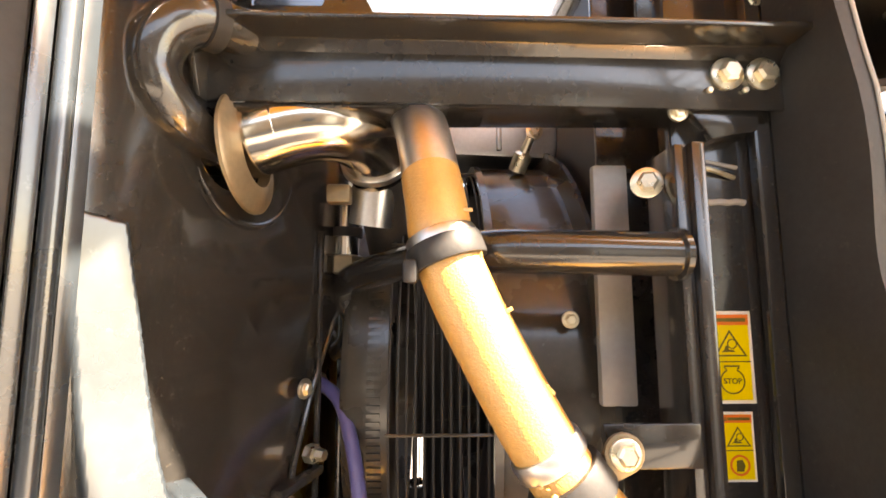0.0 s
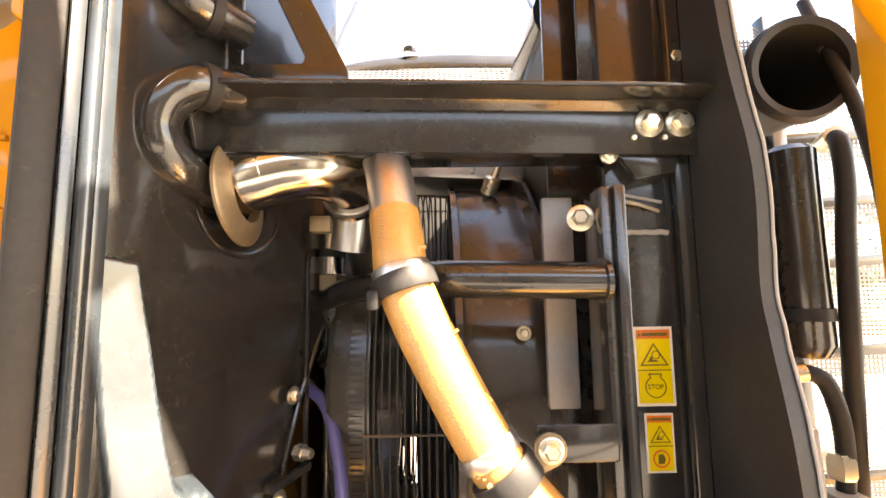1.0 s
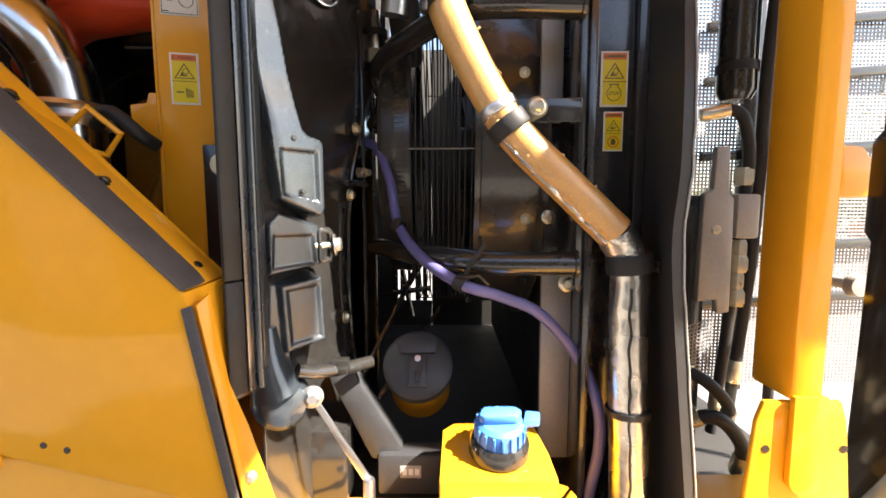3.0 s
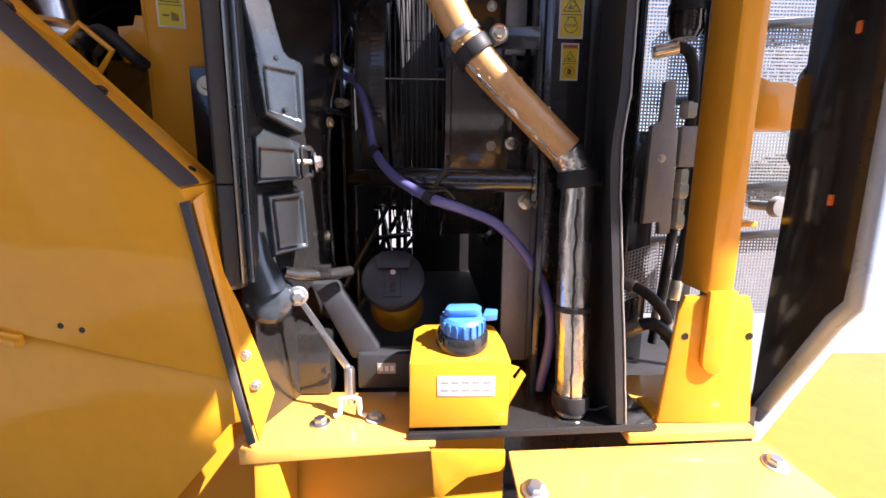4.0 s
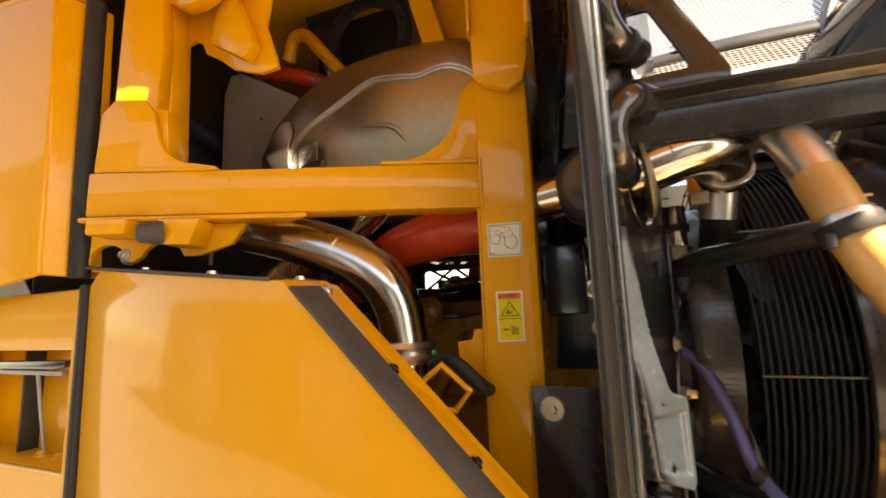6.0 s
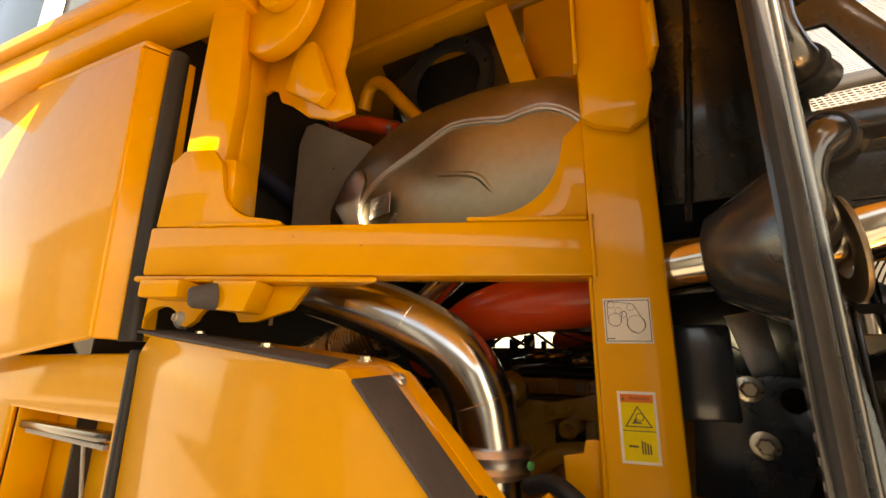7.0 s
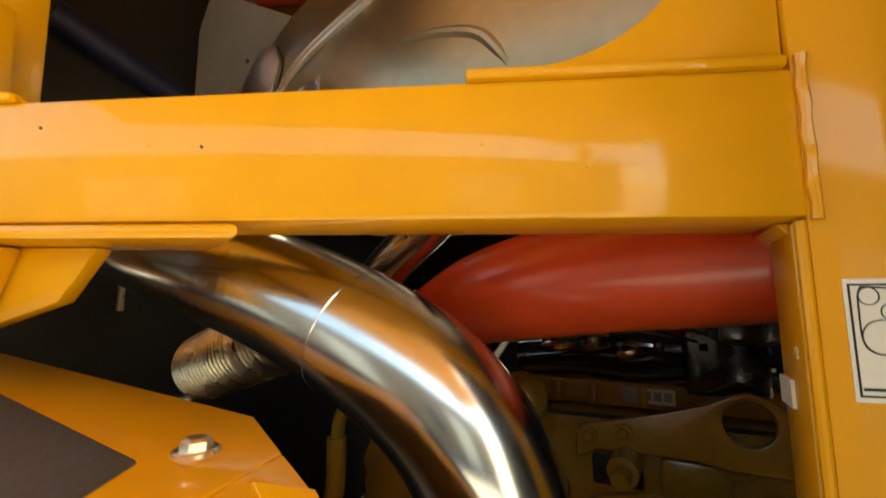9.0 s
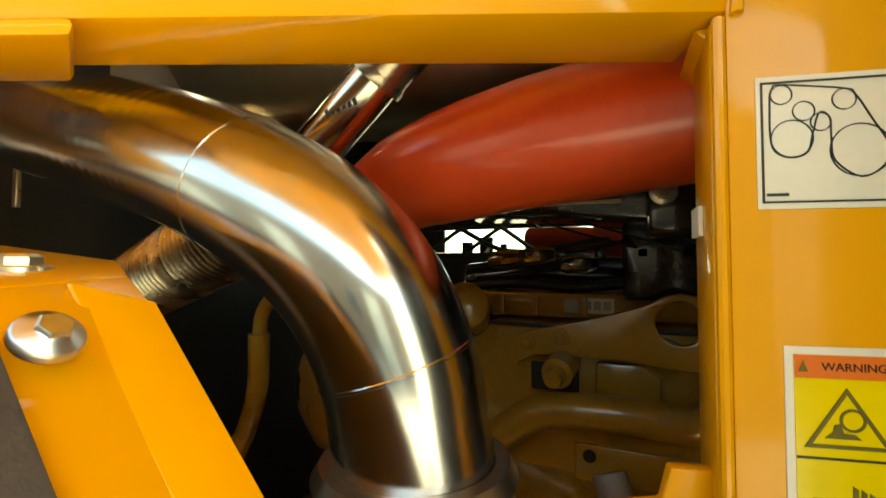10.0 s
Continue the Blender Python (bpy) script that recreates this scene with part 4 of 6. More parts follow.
xs = [-0.066 + 0.0125 * k for k in range(11)] + [0.075, 0.094]
for k, x in enumerate(xs):
    r = 0.452 - 0.00009 * (k - 4) ** 2
    part("ring_wire", sweep([Vector((x, FY + r * math.cos(a), FZ + r * math.sin(a))) for a in [2 * math.pi * j / 96 for j in range(97)]], 0.0021, 6, False), RUBBER, guard)
for k in range(10):
    a = radians(183.5 + 36 * k)
    part("cross_wire", sweep([Vector((x, FY + 0.455 * math.cos(a), FZ + 0.455 * math.sin(a))) for x in (-0.07, 0.0, 0.097)], 0.0025, 6), DUSTY, guard)

core = thing("radiator_core", "dark finned radiator core behind the fan", "radiator")
part("core", box(0.26, 0.40, 0.66, 1.9, 1.15, 2.62, 0.004), DARK, core)
part("top_tank", tube([(0.30, 0.70, 2.66), (0.30, 1.2, 2.68), (0.30, 1.9, 2.66)], 0.06, 18), BLACK, core)
tankc = thing("cooler_tank", "pale cast aluminium cooler tank above the fan shroud", "cooler tank")
part("tank", prism([(-0.05, 0.92, 2.40), (0.26, 0.90, 2.38), (0.28, 0.90, 2.56), (-0.03, 0.92, 2.58)], (0, 0.35, 0.03), 0.015), SILVER, tankc)
part("rib", box(0.13, 0.14, 0.893, 0.905, 2.40, 2.56, 0.003), SILVER, tankc)
add_bolt(tankc, (0.10, 0.905, 2.50), (0, -1, 0), 0.014, LABELO)
add_bolt(tankc, (0.21, 0.895, 2.44), (0, -1, 0), 0.012)
part("valve_stem", lathe([(0, 0.05), (0.008, 0.05), (0.010, 0.02), (0.018, 0.015), (0.018, -0.02), (0, -0.02)], 14, facing((0.17, 0.85, 2.36), (0.3, -0.5, 0.8))), ZINC, tankc)
arch = thing("hose_arch", "long black rounded duct under the roof grille", "duct")
part("duct", tube([(-0.35, 1.22, 2.73), (-0.2, 1.22, 2.80), (0.05, 1.22, 2.825), (0.33, 1.22, 2.82)], 0.05, 16), BLACK, arch)
add_bolt(arch, (-0.03, 1.19, 2.875), (0, -0.3, 1), 0.018, BLACK)


# ---- pipes and hoses of the compartment ----
GP = [(-0.10, 0.665, 2.20), (-0.085, 0.645, 2.29), (-0.045, 0.585, 2.345), (-0.018, 0.525, 2.30), (0.0, 0.475, 2.20), (0.012, 0.452, 2.135), (0.055, 0.448, 2.04), (0.128, 0.440, 1.915), (0.225, 0.432, 1.815), (0.318, 0.425, 1.725)]
LP = [(0.318, 0.425, 1.725), (0.338, 0.425, 1.69), (0.346, 0.424, 1.655), (0.346, 0.420, 1.53), (0.347, 0.410, 1.40), (0.350, 0.404, 1.28), (0.352, 0.402, 1.165)]
RP = 0.0335
wrapped = thing("wrapped_pipe", "steel pipe in ochre heat wrap, clamped across the compartment", "pipe")
allp = spline(GP, 8)
cut = 30
part("bare_elbow", sweep(allp[:cut + 1], RP - 0.001, 24), SILVER, wrapped, "bare polished steel elbow")


def lumpy(t, a):
    return 1 + 0.012 * math.sin(9 * t + 2 * a) + 0.010 * noise.noise(Vector((t * 14, math.cos(a) * 1.2, math.sin(a) * 1.2)))


fine = spline([tuple(p) for p in allp[cut:]], 3)
part("wrap", sweep(fine, RP, 28, True, lumpy), WRAP, wrapped, "ochre fabric heat wrap with frayed edges")
band(GP, 0.555, RP + 0.002, 0.024, wrapped, RUBBER)
band(GP, 0.772, RP + 0.002, 0.030, wrapped, RUBBER)
band(GP, 0.750, RP - 0.0015, 0.018, wrapped, SILVER, "foil_band")
band(GP, 0.537, RP - 0.0015, 0.022, wrapped, SILVER, "foil_band")
part("clip_ear", plate(arc(0.176, 1.947, 0.019, -60, 200, 12) + [(0.145, 1.932), (0.158, 1.918)], 0.432, 0.437, 0.001), PLATED, wrapped)
add_bolt(wrapped, (0.176, 0.431, 1.947), (0, -1, 0), 0.010)
part("strap_screw", box(-0.030, -0.016, 0.420, 0.440, 2.105, 2.128, 0.004), RUBBER, wrapped)
for k in range(7):
    f = allp[36 + k * 5]
    part("fray", box(-0.006, 0.006, -0.001, 0.001, -0.002, 0.002, 0.0005, Matrix.Translation(f + Vector((0.028, -0.017, 0.012))) @ Matrix.Rotation(k * 1.3, 4, "Y")), WRAP, wrapped)
edge_line = [p + Vector((-0.022, -0.020 - 0.004 * noise.noise(p * 40), -0.016)) for p in fine if p.x > 0.13]
part("foil_edge", sweep(edge_line, lambda t: 0.0042 + 0.002 * noise.noise(Vector((t * 25, 0, 3))), 10), FOIL, wrapped, "bare crumpled foil along the frayed wrap")
tatters = bmesh.new()
rnd = random.Random(7)
for p in fine:
    if p.x > 0.11 and p.x < 0.31 and rnd.random() < 0.45:
        for k in range(1):
            bmesh.ops.create_icosphere(tatters, subdivisions=1, radius=1, matrix=Matrix.Translation(p + Vector((-0.016 + rnd.uniform(-0.004, 0.004), -0.0285 + rnd.uniform(-0.002, 0.001), -0.008 + rnd.uniform(-0.006, 0.006)))) @ Matrix.Diagonal((rnd.uniform(0.002, 0.005), 0.002, rnd.uniform(0.001, 0.004), 1)))
tagged(part("frayed_edge", tatters, WRAP, wrapped), "pale frayed threads", kind="stuff")
down = thing("drop_pipe", "dented bright steel foil-wrapped pipe standing on the deck", "pipe")


def dents(t, a):
    return 1 + 0.05 * noise.noise(Vector((t * 9, math.cos(a) * 1.5, math.sin(a) * 1.5))) + 0.028 * noise.noise(Vector((t * 34, math.cos(a) * 3, math.sin(a) * 3)))


part("pipe", sweep(spline(LP, 26), RP, 40, True, dents), FOIL, down, "crinkled bright metal foil")
part("foil_seam", sweep([p + Vector((-0.010, -RP * 0.955, 0)) + Vector((0.005 * noise.noise(Vector((0, 0, p.z * 30))), 0, 0)) for p in spline(LP, 16)[36:-6]], 0.0026, 6), DARK, down)
band(LP, 0.29, RP + 0.002, 0.034, down, RUBBER)
band(LP, 0.665, RP + 0.001, 0.012, down, INK)
band(LP, 0.965, RP + 0.001, 0.035, down, RUBBER)
part("strap_lug", lathe([(0, 0.01), (0.013, 0.008), (0.013, -0.02), (0, -0.02)], 16, facing((0.395, 0.42, 1.665), (0.6, -0.8, 0))), BLACK, down)
part("tie_tail", sweep([Vector(p) for p in ((0.375, 0.385, 1.178), (0.40, 0.38, 1.18), (0.425, 0.375, 1.192))], 0.0025, 6), INK, down)

cac = thing("charge_air_pipe", "polished steel charge air pipe through the bulkhead, with clamps", "pipe")
CP = [(-0.50, 0.622, 2.255), (-0.45, 0.605, 2.265), (-0.36, 0.577, 2.272), (-0.25, 0.545, 2.283), (-0.165, 0.543, 2.306), (-0.118, 0.560, 2.311), (-0.092, 0.605, 2.303), (-0.086, 0.645, 2.282)]
part("pipe", tube(CP, 0.0455, 32, 10), BRASSY, cac)
band(CP, 0.955, 0.046, 0.011, cac, SILVER)
part("rubber_sleeve", tube([(-0.087, 0.635, 2.288), (-0.085, 0.67, 2.264), (-0.083, 0.72, 2.215), (-0.08, 0.80, 2.15)], 0.037, 20), RUBBER, cac)
part("flange", lathe([(0.042, 0.004), (0.050, 0.003), (0.056, -0.001), (0.072, -0.004), (0.075, -0.007), (0.075, -0.011), (0.062, -0.014), (0.042, -0.012)], 44, facing((-0.226, 0.542, 2.270), (1, 0.0, 0.12)), True), PLATED, cac, "dull tan plated flange")
part("weld_line", lathe([(0.045, -0.002), (0.0467, 0), (0.045, 0.002)], 28, facing((-0.19, 0.5415, 2.3005), (1, -0.02, 0.24)), True), BRASSY, cac)
part("clamp_block", box(-0.153, -0.120, 0.608, 0.632, 2.224, 2.250, 0.003), PLATED, cac)
lower = thing("turbo_hose", "steel sleeve and black rubber hose beside the fan", "hose")
part("sleeve", tube([(-0.16, 0.78, 2.255), (-0.16, 0.78, 2.21), (-0.161, 0.78, 2.165)], 0.024, 24), CHROME, lower, "bright steel sleeve")
part("yellow_strap", box(-0.112, -0.072, 0.86, 0.866, 2.30, 2.52, 0.002), YELLOW, lower)
part("yellow_union", lathe([(0, 0.018), (0.022, 0.018), (0.030, 0.014), (0.030, -0.014), (0.022, -0.018), (0, -0.018)], 6, pose(-0.16, 0.78, 2.148)), PLATED, lower)
part("band", lathe([(0.026, -0.008), (0.029, -0.008), (0.029, 0.008), (0.026, 0.008)], 24, pose(-0.16, 0.78, 2.205), True), RUBBER, lower)
part("hose", tube([(-0.16, 0.78, 2.135), (-0.158, 0.78, 2.09), (-0.143, 0.785, 2.05), (-0.155, 0.80, 2.01), (-0.18, 0.84, 1.99)], 0.022, 16), BLACK, lower)

vh = thing("drain_hose", "violet-grey rubber hose sagging across the compartment", "hose")
VP = [(-0.205, 0.79, 1.945), (-0.155, 0.745, 1.915), (-0.118, 0.69, 1.83), (-0.095, 0.636, 1.735), (-0.04, 0.54, 1.672), (0.04, 0.459, 1.628), (0.12, 0.47, 1.60), (0.20, 0.48, 1.562), (0.28, 0.495, 1.47), (0.312, 0.47, 1.39), (0.318, 0.465, 1.30), (0.30, 0.47, 1.18)]
part("hose", tube(VP, 0.0112, 16, 8), VIOLET, vh)
part("end_nut", lathe([(0, 0.012), (0.013, 0.012), (0.015, -0.012), (0, -0.012)], 6, facing((-0.21, 0.795, 1.948), (-0.7, 0.6, 0.3))), ZINC, vh)
for q in ((-0.092, 0.63, 1.73), (0.042, 0.458, 1.628)):
    part("hose_clip", lathe([(0.0105, -0.010), (0.016, -0.010), (0.016, 0.010), (0.0105, 0.010)], 16, facing(q, (0.75, -0.5, -0.4)), True), INK, vh)
part("zip_tie", sweep([Vector(p) for p in ((0.045, 0.455, 1.63), (0.06, 0.452, 1.665), (0.085, 0.455, 1.70), (0.08, 0.47, 1.715))], 0.004, 6), INK, vh)
part("zip_tie", sweep([Vector(p) for p in ((0.04, 0.452, 1.64), (0.075, 0.45, 1.645), (0.095, 0.46, 1.625))], 0.0035, 6), INK, vh)
sensor = thing("drain_fitting", "small zinc-plated hose fitting on the bulkhead edge", "fitting")
part("fitting", lathe([(0, 0.02), (0.008, 0.02), (0.010, 0.006), (0.014, 0.004), (0.014, -0.012), (0, -0.012)], 6, facing((-0.185, 0.70, 1.855), (0.9, -0.4, 0))), ZINC, sensor)

back = thing("rear_bulkhead", "black sheet steel wall behind the bulkhead", "wall", kind="structure")
part("sheet", prism([(-0.172, 0.815, 1.08), (-0.172, 0.815, 3.1), (-0.50, 2.0, 3.1), (-0.50, 2.0, 1.08)], (-0.008, 0, 0), 0.001), BLACK, back)


# ---- deck, filler, tank and lower panels ----
deck = thing("deck_plate", "sunlit yellow steel deck plate with bolts", "deck")
part("plate", prism([(-0.325, 0.30, 1.15), (0.055, 0.312, 1.15), (0.055, 0.52, 1.15), (-0.345, 0.52, 1.15)], (0, 0, -0.008), 0.003), DECK, deck)
part("front_lip", prism([(-0.325, 0.299, 1.15), (0.035, 0.311, 1.15), (0.045, 0.311, 1.135), (-0.325, 0.299, 1.118)], (0, 0.006, 0), 0.002), DECK, deck)
add_bolt(deck, (-0.190, 0.385, 1.153), (0, 0, 1), 0.014, SILVER)
add_bolt(deck, (-0.075, 0.40, 1.153), (0, 0, 1), 0.014, GREYBOX)
part("tray", prism([(0.0, 0.327, 1.158), (0.52, 0.345, 1.162), (0.52, 0.62, 1.162), (0.0, 0.62, 1.158)], (0, 0, -0.006), 0.002), BLACK, deck)
part("tray_edge", prism([(0.0, 0.323, 1.164), (0.515, 0.342, 1.168), (0.515, 0.342, 1.154), (0.0, 0.323, 1.148)], (0, 0.004, 0), 0.001), RUBBER, deck)
part("right_lip", prism([(0.455, 0.335, 1.150), (0.735, 0.345, 1.152), (0.735, 0.60, 1.152), (0.455, 0.60, 1.150)], (0, 0, -0.022), 0.004), DECK, deck)
part("inner_floor", box(-0.5, 0.9, 0.52, 2.0, 1.10, 1.112, 0.002), DARK, deck)
part("recess_wall", box(-0.85, 0.215, 0.43, 0.438, 0.5, 1.14, 0.002), YELLOW, deck)
part("under_tray", box(0.216, 0.80, 0.43, 0.438, 0.5, 1.152, 0.002), BLACK, deck)
part("recess_floor", box(-0.60, 0.80, -0.06, 0.43, 0.49, 0.499, 0.002), YELLOW, deck)
part("recess_side", prism([(-0.25, 0.305, 1.14), (-0.25, 0.42, 1.14), (-0.27, 0.42, 0.6), (-0.27, 0.305, 0.6)], (-0.05, 0, 0), 0.004), YELLOW, deck)
part("hanging_flange", plate([(0.045, 1.133), (0.196, 1.130), (0.196, 1.085), (0.12, 1.07), (0.085, 1.04), (0.066, 1.02), (0.052, 1.03)], 0.316, 0.324, 0.003), YELLOW, deck)
# Black block that stands in for the shadow at the back of the deck.
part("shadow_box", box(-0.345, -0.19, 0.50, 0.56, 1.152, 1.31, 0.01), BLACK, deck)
sticker = thing("round_sticker", "small white sticker with a green round sign", "sticker")
part("backing", box(-0.165, -0.127, 0.4285, 0.4298, 1.06, 1.09, 0.0004), WHITE, sticker)
part("green_disc", plate(circle(-0.146, 1.075, 0.012, 20), 0.4265, 0.4280, 0), GREEN, sticker)

cover = thing("fender_cover", "bright sunlit yellow cover plate with two bolts", "cover plate")
part("plate", prism([(0.205, 0.335, 1.118), (0.745, 0.345, 1.128), (0.80, 0.17, 1.095), (0.83, -0.10, 1.03), (0.21, -0.10, 1.03)], (0, 0, -0.012), 0.004), DECK, cover)
part("front", prism([(0.21, -0.098, 1.028), (0.83, -0.098, 1.028), (0.83, -0.06, 0.5), (0.21, -0.06, 0.5)], (0, 0.012, 0), 0.004), DECK, cover)
add_bolt(cover, (0.238, 0.240, 1.103), (0, -0.25, 1), 0.016, SILVER)
add_bolt(cover, (0.728, 0.285, 1.117), (0, -0.2, 1), 0.016, SILVER)
fender = thing("fender", "overexposed sunlit yellow fender beside the deck", "fender")
fb = bmesh.new()
prev = None
for k in range(13):
    a = k / 12
    row = [fb.verts.new((0.79 + 2.2 * a, y, 1.085 - dz + 0.16 * a - 0.5 * a ** 3)) for y, dz in ((0.40 + 0.4 * min(1, a * 4), 0.0), (0.1, 0.01), (-0.35, 0.03), (-0.40, 0.12), (-0.40, 0.5))]
    if prev:
        for i in range(4):
            fb.faces.new((prev[i], prev[i + 1], row[i + 1], row[i]))
    prev = row
bmesh.ops.solidify(fb, geom=fb.faces[:], thickness=0.01)
part("fender_skin", fb, DECK, fender)
part("fender_edge", sweep([Vector((0.792, 0.38 - 0.07 * k, 1.088 - 0.004 * k)) for k in range(11)], 0.008, 8), DECK, fender)

cap = thing("oil_filler", "black screw cap with a flip latch on a yellow filler neck", "filler cap")
CM = facing((-0.049, 0.600, 1.412), (0.02, -0.80, 0.60))
part("cap", lathe([(0, 0.020), (0.066, 0.020), (0.078, 0.012), (0.080, -0.018), (0.074, -0.022), (0, -0.022)], 40, CM), MATTE, cap)
part("cap_flap", prism([(-0.040, 0.02, 0.021), (0.040, 0.02, 0.021), (0.046, 0.052, 0.021), (0.030, 0.066, 0.021), (-0.030, 0.066, 0.021), (-0.046, 0.052, 0.021)], (0, 0, 0.010), 0.003, (), CM), MATTE, cap)
part("cap_latch", prism([(-0.018, 0.012, 0.021), (0.018, 0.012, 0.021), (0.022, -0.055, 0.021), (-0.022, -0.055, 0.021)], (0, 0, 0.008), 0.003, (), CM), MATTE, cap)
part("latch_slot", box(-0.006, 0.006, -0.045, -0.018, 0.029, 0.034, 0.002, CM), INK, cap)
part("latch_screw", lathe([(0, 0.034), (0.007, 0.033), (0.007, 0.02), (0, 0.02)], 12, CM @ pose(0, 0.008, 0)), SILVER, cap)
part("neck", lathe([(0, -0.022), (0.068, -0.022), (0.072, -0.03), (0.072, -0.16), (0.078, -0.20), (0, -0.20)], 32, CM), YELLOW, cap)

tank = thing("fluid_tank_box", "yellow folded steel filler box with a blue cap and a hook", "filler box")
part("front", plate([(0.002, 1.168), (0.202, 1.172), (0.206, 1.305), (0.198, 1.312), (0.004, 1.308)], 0.338, 0.343, 0.002), YELLOW, tank)
part("top", prism([(0.003, 0.339, 1.309), (0.205, 0.341, 1.311), (0.202, 0.40, 1.323), (0.190, 0.475, 1.335), (0.16, 0.490, 1.337), (0.03, 0.485, 1.335), (0.008, 0.465, 1.332)], (0, 0, -0.005), 0.002), YELLOW, tank)
part("side", prism([(0.002, 0.344, 1.168), (0.002, 0.344, 1.306), (0.008, 0.47, 1.328), (0.008, 0.47, 1.168)], (0.004, 0, 0), 0.001), YELLOW, tank)
part("side", prism([(0.202, 0.344, 1.172), (0.205, 0.344, 1.306), (0.19, 0.475, 1.328), (0.19, 0.475, 1.172)], (-0.004, 0, 0), 0.001), YELLOW, tank)
part("hook_tab", plate([(0.203, 1.215), (0.236, 1.282), (0.226, 1.292), (0.214, 1.272), (0.208, 1.278), (0.222, 1.298), (0.206, 1.303)], 0.339, 0.343, 0.001), YELLOW, tank)
lab = thing("data_label", "small white label with two rows of print on the yellow box", "label")
part("backing", box(0.058, 0.174, 0.3366, 0.3378, 1.238, 1.282, 0.0004), WHITE, lab)
for k in range(5):
    for r, z in enumerate((1.268, 1.252)):
        part("print_bar", box(0.066 + 0.021 * k, 0.081 + 0.021 * k, 0.3358, 0.3365, z - 0.002, z + 0.002, 0), GREYBOX, lab)
BM = facing((0.112, 0.405, 1.340), (0, -0.2, 1))
bc = part("cap", lathe([(0, 0.052), (0.036, 0.052), (0.043, 0.046), (0.045, 0.018), (0, 0.018)], 36, BM), BLUE, tank, "ribbed blue plastic cap")
part("base_ring", lathe([(0, 0.018), (0.048, 0.018), (0.054, 0.010), (0.056, -0.012), (0, -0.012)], 32, BM), BLACK, bc)
part("cap_wing", prism([(-0.040, -0.010, 0.052), (-0.028, -0.017, 0.052), (0.03, -0.014, 0.052), (0.040, 0.004, 0.052), (0.026, 0.016, 0.052), (-0.03, 0.014, 0.052)], (0, 0, 0.018), 0.005, (), BM), BLUE, bc)
for k in range(18):
    a = 2 * math.pi * k / 18
    part("grip_rib", box(-0.0025, 0.0025, -0.003, 0.003, 0.02, 0.045, 0.001, BM @ Matrix.Rotation(a, 4, "Z") @ Matrix.Translation((0, 0.0445, 0))), BLUE, bc)
part("tether_tab", prism([(0.040, -0.006, 0.036), (0.072, 0.0, 0.036), (0.076, 0.022, 0.036), (0.05, 0.026, 0.036)], (0, 0, 0.016), 0.003, (), BM), BLUE, bc)
arm = thing("prop_strut", "black moulded strut leaning behind the steel lever", "strut")
part("arm_bar", prism([(-0.236, 0.52, 1.425), (-0.175, 0.52, 1.425), (-0.078, 0.52, 1.262), (-0.085, 0.52, 1.235), (-0.145, 0.52, 1.235)], (0, 0.04, 0), 0.008), MATTE, arm)
part("arm_block", box(-0.13, 0.01, 0.505, 0.56, 1.165, 1.255, 0.008), MATTE, arm)
tagp = thing("small_plate", "small pale printed plate on the black block", "label")
part("plate", box(-0.082, -0.038, 0.5035, 0.5047, 1.205, 1.232, 0.0004), GREYBOX, tagp)
for k in range(3):
    part("print_bar", box(-0.077 + 0.013 * k, -0.068 + 0.013 * k, 0.5026, 0.5034, 1.212, 1.225, 0), WHITE, tagp)
rod = thing("control_rod", "thin black control rods behind the latch housing", "rod")
for p0, p1 in (((-0.19, 0.58, 1.36), (-0.06, 0.82, 1.62)), ((-0.17, 0.56, 1.30), (0.0, 0.80, 1.5))):
    part("rod", sweep([Vector(p0), Vector(p1)], 0.006, 8), BLACK, rod)
    add_bolt(rod, p0, (-0.3, -1, 0), 0.009)

# ---- post and open door beyond the trim ----
yp = thing("corner_post", "yellow square steel post with a bolted foot plate", "post")
part("post", box(0.603, 0.659, 0.362, 0.46, 1.44, 3.1, 0.008), YELLOW, yp)
part("foot_plate", plate([(0.532, 1.152), (0.553, 1.40), (0.565, 1.437), (0.70, 1.437), (0.712, 1.40), (0.739, 1.152)], 0.37, 0.382, 0.005), YELLOW, yp)
part("foot_shoe", plate([(0.606, 1.45)] + arc(0.6345, 1.30, 0.0285, 180, 360, 10) + [(0.663, 1.45)], 0.356, 0.3685, 0.004), YELLOW, yp)
part("foot_back", box(0.53, 0.74, 0.383, 0.46, 1.152, 1.165, 0.003), YELLOW, yp)
for x in (0.572, 0.708):
    part("hole", lathe([(0, 0.0008), (0.0075, 0.0008), (0.0075, -0.003), (0, -0.003)], 16, facing((x, 0.3697, 1.350), (0, -1, 0))), INK, yp)
part("head_bracket", plate([(0.52, 2.50), (0.60, 2.36), (0.66, 2.36), (0.66, 3.0), (0.50, 3.0)], 0.375, 0.40, 0.004), YELLOW, yp)
part("head_pin", lathe([(0, 0.0), (0.006, 0), (0.006, -0.01), (0, -0.01)], 12, facing((0.585, 0.3735, 2.46), (0, -1, 0))), INK, yp)
ctrl = thing("yellow_casting", "yellow cast lug with a round boss behind the post", "casting")
part("lug", plate([(0.80, 1.93), (0.87, 1.905), (0.92, 1.905), (0.955, 1.86), (0.945, 1.79), (0.80, 1.79)], 0.60, 0.66, 0.012), YELLOW, ctrl)
part("foot", box(0.80, 0.875, 0.60, 0.66, 1.55, 1.565, 0.003), YELLOW, ctrl)
part("knob", lathe([(0, 0.02), (0.022, 0.018), (0.026, 0.0), (0.012, -0.02), (0.012, -0.08), (0, -0.08)], 24, facing((0.885, 0.56, 1.605), (0, -1, 0))), GREYBOX, ctrl)
